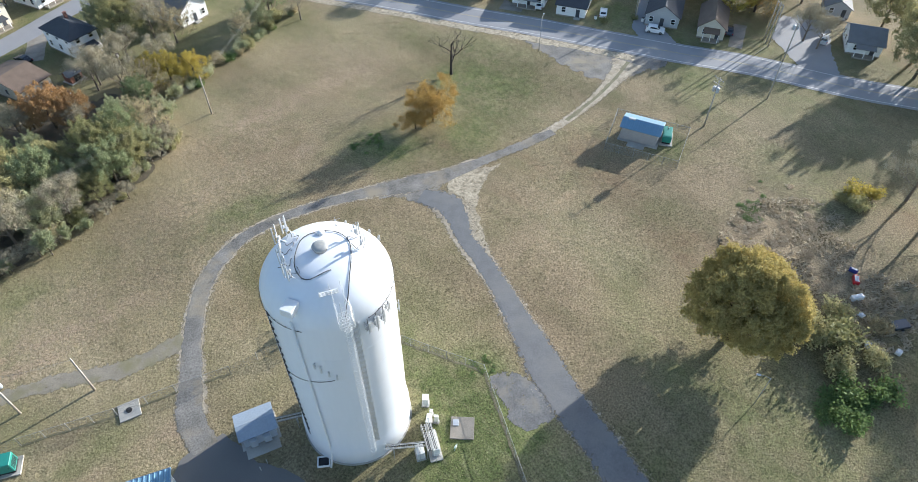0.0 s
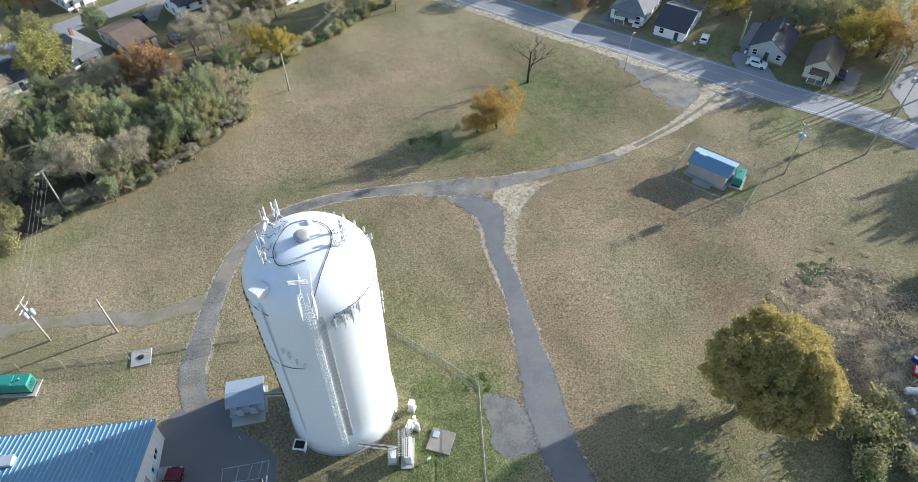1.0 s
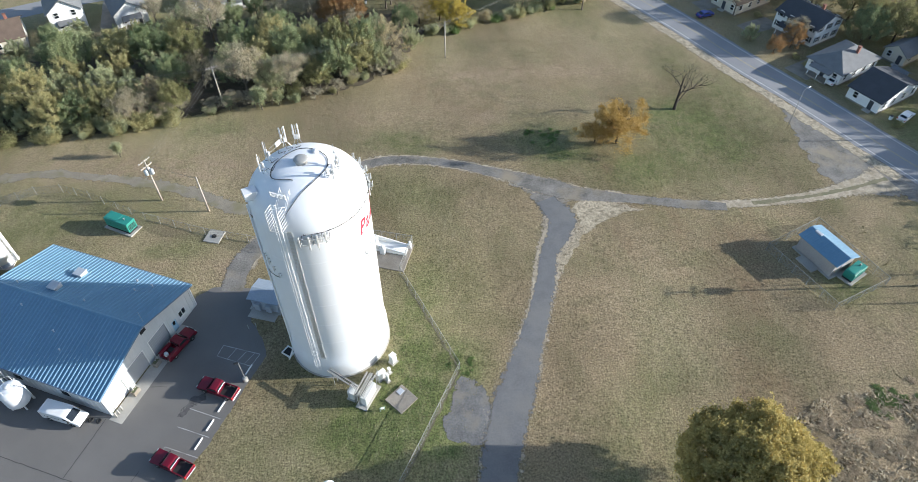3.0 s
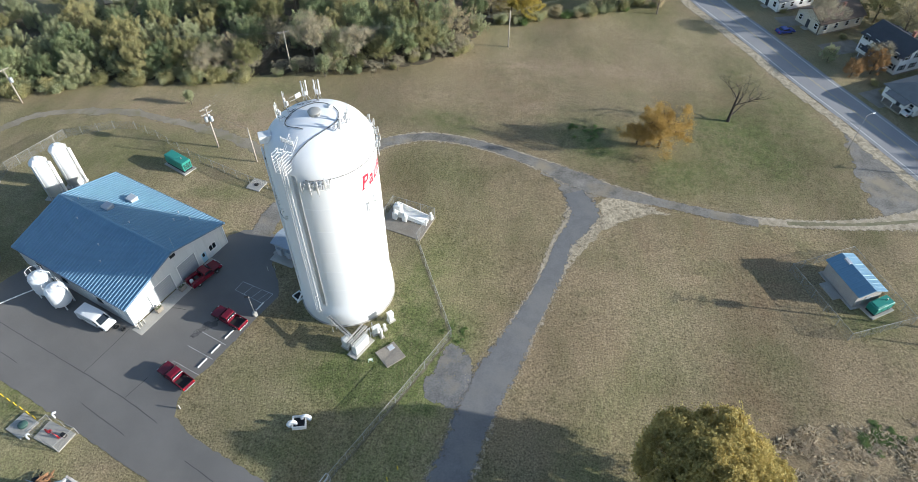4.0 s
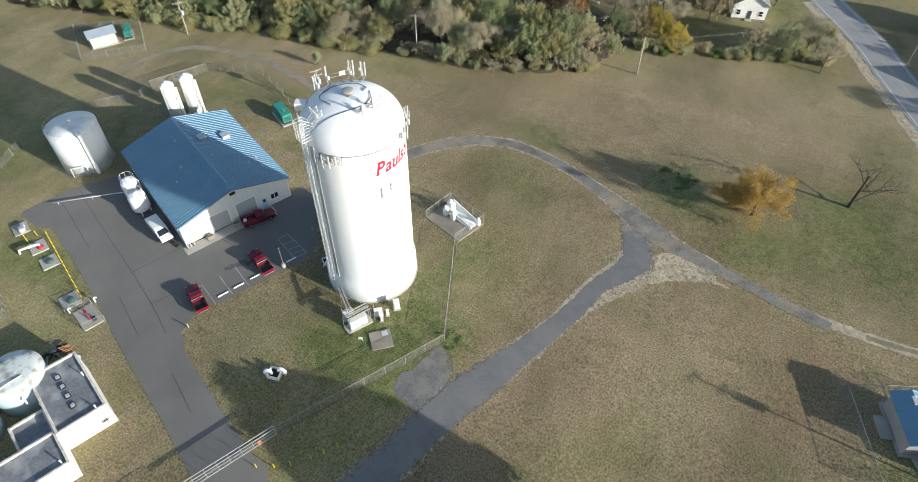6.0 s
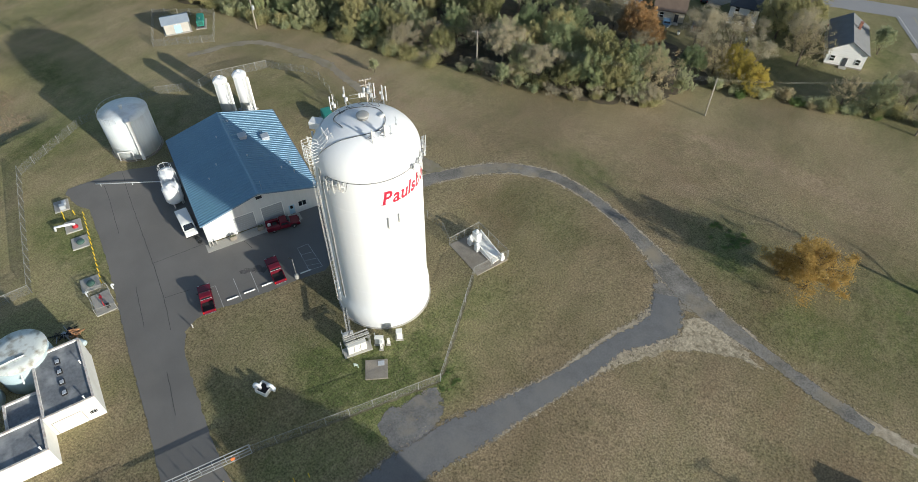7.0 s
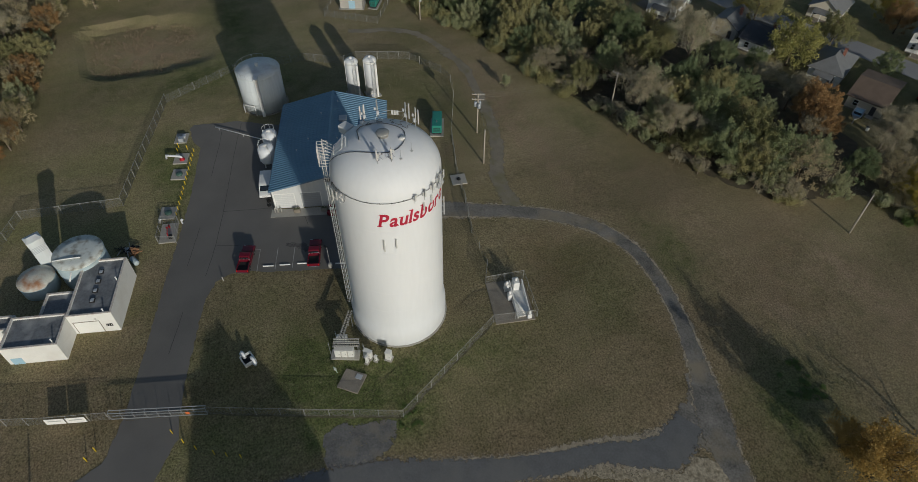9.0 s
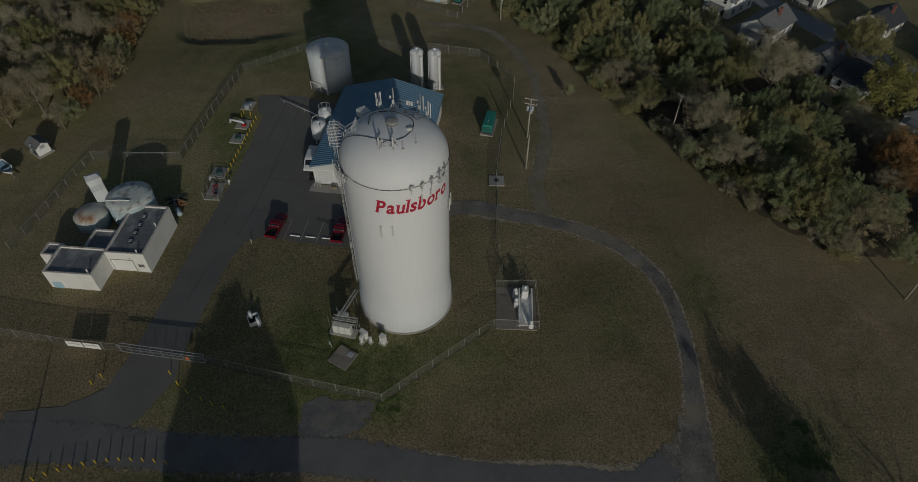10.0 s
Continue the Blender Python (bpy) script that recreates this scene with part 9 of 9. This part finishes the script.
for k in range(4):
    o = (-0.9 + 0.6 * k, 0.4 - 0.25 * k)
    wire(POLES[1], POLES[3], z_top(1), z_top(3), 0.7, o)
    wire(POLES[3], POLES[4], z_top(3), z_top(4) - 0.3, 0.9, o)
for k in range(2):
    wire(POLES[4], (75, 150), z_top(4), 7.0, 0.9, (k * 0.6, 0))
    wire(POLES[3], (-75, 92), z_top(3), 7.0, 0.9, (k * 0.6, 0))
    wire(POLES[1], POLES[2], z_top(1) - 0.5, z_top(2), 0.3, (k * 0.4, 0))
    wire(POLES[5], POLES[7], z_top(5), z_top(7), 0.6, (k * 0.6, 0))

# ---- ground equipment round the standpipe ----
def cabinet(x, y, rz, s, label, legs=True):
    t = thing("equipment_cabinet", x, y, rz, label, "cabinet", "cabinets by the standpipe")
    part("plinth", Mesh().bevelled((0, 0, 0.06), (s[0] + 0.3, s[1] + 0.3, 0.3), 0.02), CONC, t)
    part("body", Mesh().bevelled((0, 0, 0.2 + s[2] / 2), s, 0.04), CAB, t)
    dr = part("door", Mesh().bevelled((0, -s[1] / 2 - 0.02, 0.2 + s[2] / 2), (s[0] * 0.86, 0.04, s[2] * 0.86), 0.015), CAB, t)
    part("handle", Mesh().box((s[0] * 0.3, -s[1] / 2 - 0.06, 0.2 + s[2] / 2), (0.05, 0.05, 0.2)), DARK, dr)
    part("top_hood", Mesh().bevelled((0, 0, 0.24 + s[2]), (s[0] + 0.08, s[1] + 0.08, 0.08), 0.02), CAB, t)


cs = thing("cabinet_slab", 23.3, 30.6, 63, "narrow concrete slab under a row of cabinets", "slab")
part("slab", Mesh().bevelled((0, 0, 0.03), (4.2, 1.7, 0.26), 0.02), CONC, cs)
for i in range(3):
    cabinet(22.95 + 0.42 * i, 29.65 + 0.86 * i, 63, (0.88, 0.85, 1.7), "white telecom equipment cabinet in a row")
cabinet(21.3, 30.9, 63, (1.5, 0.95, 1.55), "white telecom equipment cabinet under the cable bridge")
cabinet(26.6, 36.1, 45, (0.85, 0.75, 1.6), "white telecom equipment cabinet standing alone")
cabinet(25.0, 33.5, 40, (1.25, 0.6, 1.35), "wide white telecom cabinet with ribbed front")
cabinet(25.9, 33.0, 40, (0.3, 0.5, 1.5), "slim white telecom cabinet")
cabinet(26.1, 34.3, 40, (0.35, 0.35, 1.0), "small white meter cabinet")


def cable_bridge(a, b, z, label, legs):
    t = thing("cable_bridge", a[0], a[1], math.degrees(math.atan2(b[1] - a[1], b[0] - a[0])), label, "cable bridge")
    L = math.hypot(b[0] - a[0], b[1] - a[1])
    for s in (-0.32, 0.32):
        part("side_rail", Mesh().box((L / 2, s, z), (L, 0.05, 0.1)), FENCE_G, t)
    for k in range(int(L / 0.3)):
        part("rung", Mesh().box((0.15 + k * 0.3, 0, z - 0.03), (0.05, 0.58, 0.04)), FENCE_G, t)
    for s in (-0.2, 0.18):
        part("cable", Mesh().tube((0, s, z + 0.03), (L, s, z + 0.03), 0.035, n=5), COAX, t)
    for x in legs:
        for s in (-0.32, 0.32):
            part("leg", Mesh().tube((x, s, -0.1), (x, s, z), 0.04, n=6), GALV, t)
    part("cables", Mesh().tube((0, -0.12, z - 0.08), (L, -0.12, z - 0.08), 0.05, n=6).tube((0, 0.08, z - 0.08), (L, 0.08, z - 0.08), 0.05, n=6), CABLE, t)


cable_bridge((9.0, 46.6), (12.9, 44.6), 2.7, "galvanised cable bridge from the shelter to the standpipe", (0.6, 3.2))
cable_bridge((17.9, 33.6), (22.0, 30.6), 2.7, "galvanised cable bridge from the standpipe to the cabinets", (1.0, 4.4))
cable_bridge((21.9, 29.5), (23.5, 32.9), 2.6, "galvanised cable bridge over the cabinet row", (0.2, 3.6))
cable_bridge((22.6, 29.2), (24.2, 32.6), 2.6, "galvanised cable bridge over the cabinet row", (0.2, 3.6))
for x, y in ((22.2, 28.7), (20.8, 30.2), (24.6, 33.1)):
    ms = thing("aerial_mast", x, y, 0, "thin galvanised earthing mast beside the cabinets", "mast")
    part("pole", Mesh().tube((0, 0, -0.1), (0, 0, 3.1), 0.035, n=6), GALV, ms)
    part("clamp", Mesh().box((0, 0, 2.5), (0.14, 0.14, 0.1)), GALV, ms)
# slab with hatch beside the cabinets, overflow box, valve box in the grass
p = thing("vault_slab", 27.85, 29.95, 45, "stained square concrete vault slab with small hatch", "slab")
part("slab", Mesh().bevelled((0, 0, 0.08), (3.2, 3.2, 0.3), 0.03), CONC_D, p)
part("hatch", Mesh().bevelled((0.7, 0.9, 0.27), (0.9, 0.8, 0.1), 0.02), SHEDR, p, "grey steel hatch")
gm = thing("gas_meter", 25.0, 28.3, 20, "pale green pipe manifold at the slab's edge", "pipework")
part("pipes", Mesh().path([(0, 0, 0), (0, 0, 0.8), (0.6, 0, 0.8), (0.6, 0, 0)], 0.06, 8), mat("pale_green_pipe", (0.45, 0.6, 0.5), 0.5), gm)
part("meter", Mesh().bevelled((0.3, 0, 0.6), (0.4, 0.25, 0.35), 0.05), CAB, gm)


def curb_box(x, y, rz, sx, sy, h, label):
    t = thing("drain_box", x, y, rz, label, "drain box")
    for a, b, u, v in ((0, sy / 2, sx + 0.14, 0.14), (0, -sy / 2, sx + 0.14, 0.14), (sx / 2, 0, 0.14, sy - 0.14), (-sx / 2, 0, 0.14, sy - 0.14)):
        part("curb", Mesh().bevelled((a, b, h / 2 - 0.05), (u, v, h + 0.1), 0.02), TRIMW, t)
    part("grating", Mesh().box((0, 0, h * 0.35), (sx, sy, 0.04)), DARK, t)
    return t


curb_box(11.4, 38.5, 55, 1.3, 1.5, 0.35, "white-curbed overflow drain box at the standpipe's foot")
vb = curb_box(18.15, 17.6, 14, 1.7, 1.6, 0.75, "white concrete valve box with two bent vent pipes")
for s, v in ((-1, -0.25), (1, 0.45)):
    part("vent_pipe", Mesh().path([(s * 1.3, v, 0), (s * 1.3, v, 0.8), (s * 1.22, v, 1.05), (s * 1.0, v, 1.2), (s * 0.7, v, 1.2), (s * 0.45, v, 1.05), (s * 0.38, v, 0.55)], 0.23, 12), TANKW, vb, "white goose-neck vent pipe", True)
    part("flange", Mesh().lathe([(0.36, 0), (0.36, 0.08), (0.24, 0.1)], 14, (s * 1.3, v, 0.55)), TANKW, vb, "", True)

# slab in the grass behind the workshop fence
p = thing("vault_slab", -4.3, 62.6, -14, "square concrete slab with round dark cover", "slab")
part("slab", Mesh().bevelled((0, 0, 0.06), (2.8, 2.8, 0.24), 0.02), CONC, p)
part("cover", Mesh().lathe([(0.42, 0), (0.42, 0.1), (0.02, 0.14)], 20, (0, 0, 0.18)), DARK, p)

# fenced valve pad east of the standpipe
p = thing("valve_pad", 24.9, 57.3, -16, "pale concrete pad with sloping pipe bay", "slab")
part("slab", Mesh().bevelled((0, 0, 0.05), (8.2, 6.2, 0.24), 0.02), CONC_D, p)
bay = part("pipe_bay", Mesh().box((0.4, 1.4, 0.3), (6.0, 2.2, 0.3)), TRIMW, p, "raised white concrete bay")
for v in (0.4, 2.4):
    part("bay_wall", Mesh().add([(-2.8, v, 0.15), (3.6, v, 0.15), (3.6, v, 0.55), (-2.8, v, 1.7), (-2.8, v + 0.14, 0.15), (3.6, v + 0.14, 0.15), (3.6, v + 0.14, 0.55), (-2.8, v + 0.14, 1.7)], [(0, 1, 2, 3), (7, 6, 5, 4), (3, 2, 6, 7), (0, 3, 7, 4), (1, 5, 6, 2)]), TRIMW, bay)
for u, v, s in ((-2.4, 1.4, (1.4, 1.0, 1.9)), (-2.2, -0.1, (0.8, 0.8, 1.5)), (-0.4, 0.0, (0.9, 0.7, 1.3)), (3.6, 2.2, (0.7, 0.7, 1.0))):
    c = part("pump_unit", Mesh().bevelled((u, v, 0.15 + s[2] / 2), s, 0.08), STEEL_W, p, "white pump cabinet")
    part("motor", Mesh().lathe([(0.24, 0), (0.24, 0.5), (0.16, 0.6), (0.02, 0.62)], 14, (u, v, 0.15 + s[2])), STEEL_W, c, "", True)
part("pipe", Mesh().path([(-2.2, 0.6, 0.5), (0.8, 0.9, 0.6), (3.2, 1.6, 0.6)], 0.18, 10), STEEL_W, p, "thick white pipe", True)

# scrap by the broad tree
for x, y, rz, s, m, lab in ((92.4, 6.4, 30, (1.8, 0.9, 0.7), REDPIPE, "rust-red metal tank lying in brush"), (88.8, 4.6, 60, (0.8, 2.0, 0.9), CARPAINT["white"], "white appliance lying in brush"), (94.0, 7.6, 10, (0.5, 1.3, 0.8), CARPAINT["blue"], "blue drum lying in brush"), (81.4, -0.6, 20, (1.3, 1.0, 0.5), CARPAINT["silver"], "silver scrap sheet in brush"), (86.2, 2.6, 80, (0.9, 0.9, 0.4), CARPAINT["white"], "white bin lid in brush"), (83.4, -4.2, 0, (1.0, 0.8, 0.6), CARPAINT["white"], "white bucket in brush")):
    t = thing("scrap", x, y, rz, lab, "scrap")
    part("body", Mesh().bevelled((0, 0, s[2] / 2), s, 0.12, 0, 2), m, t)
    part("lid", Mesh().bevelled((0, 0, s[2] + 0.02), (s[0] * 0.7, s[1] * 0.7, 0.06), 0.02), SHEDR, t)
tr = thing("trailer", 88.2, -2.2, -30, "small dark utility trailer beside the scrap heap", "trailer")
part("tub", Mesh().side([(-1.3, 0.45), (1.3, 0.45), (1.3, 1.0), (-1.3, 1.0)], 1.5, 0.04), CARPAINT["dark"], tr)
part("drawbar", Mesh().tube((1.3, 0, 0.5), (2.6, 0, 0.45), 0.05), DARK, tr)
for s in (-1, 1):
    wheel(tr, 0, s * 0.85, 0.3, 0.18)
# yard sheds of the far houses
for x, y, rz, m, lab in ((20.4, 152.0, 20, BRICKW, "red garden shed behind a house"), (-31.5, -20.6, 40, HOUSEW, "white garden shed by the western wood"), (138.5, 106.0, RD, HOUSEG, "grey garden shed behind the houses")):
    hut(x, y, rz, 3.0, 2.4, 2.0, 0.7, m, SH_G, lab, False, DARK)
for x, y in ((129.3, 91.0), (137.2, 82.2), (31.5, 155.0), (17.5, 146.6)):
    w = thing("bin", x, y, 10, "wheeled rubbish bin by a house", "bin")
    part("tub", Mesh().side([(-0.25, 0.05), (0.25, 0.05), (0.3, 0.95), (-0.3, 0.95)], 0.55, 0.03), TRIMW, w)
    part("lid", Mesh().bevelled((0, 0, 1.0), (0.66, 0.6, 0.08), 0.03), SH_D, w)
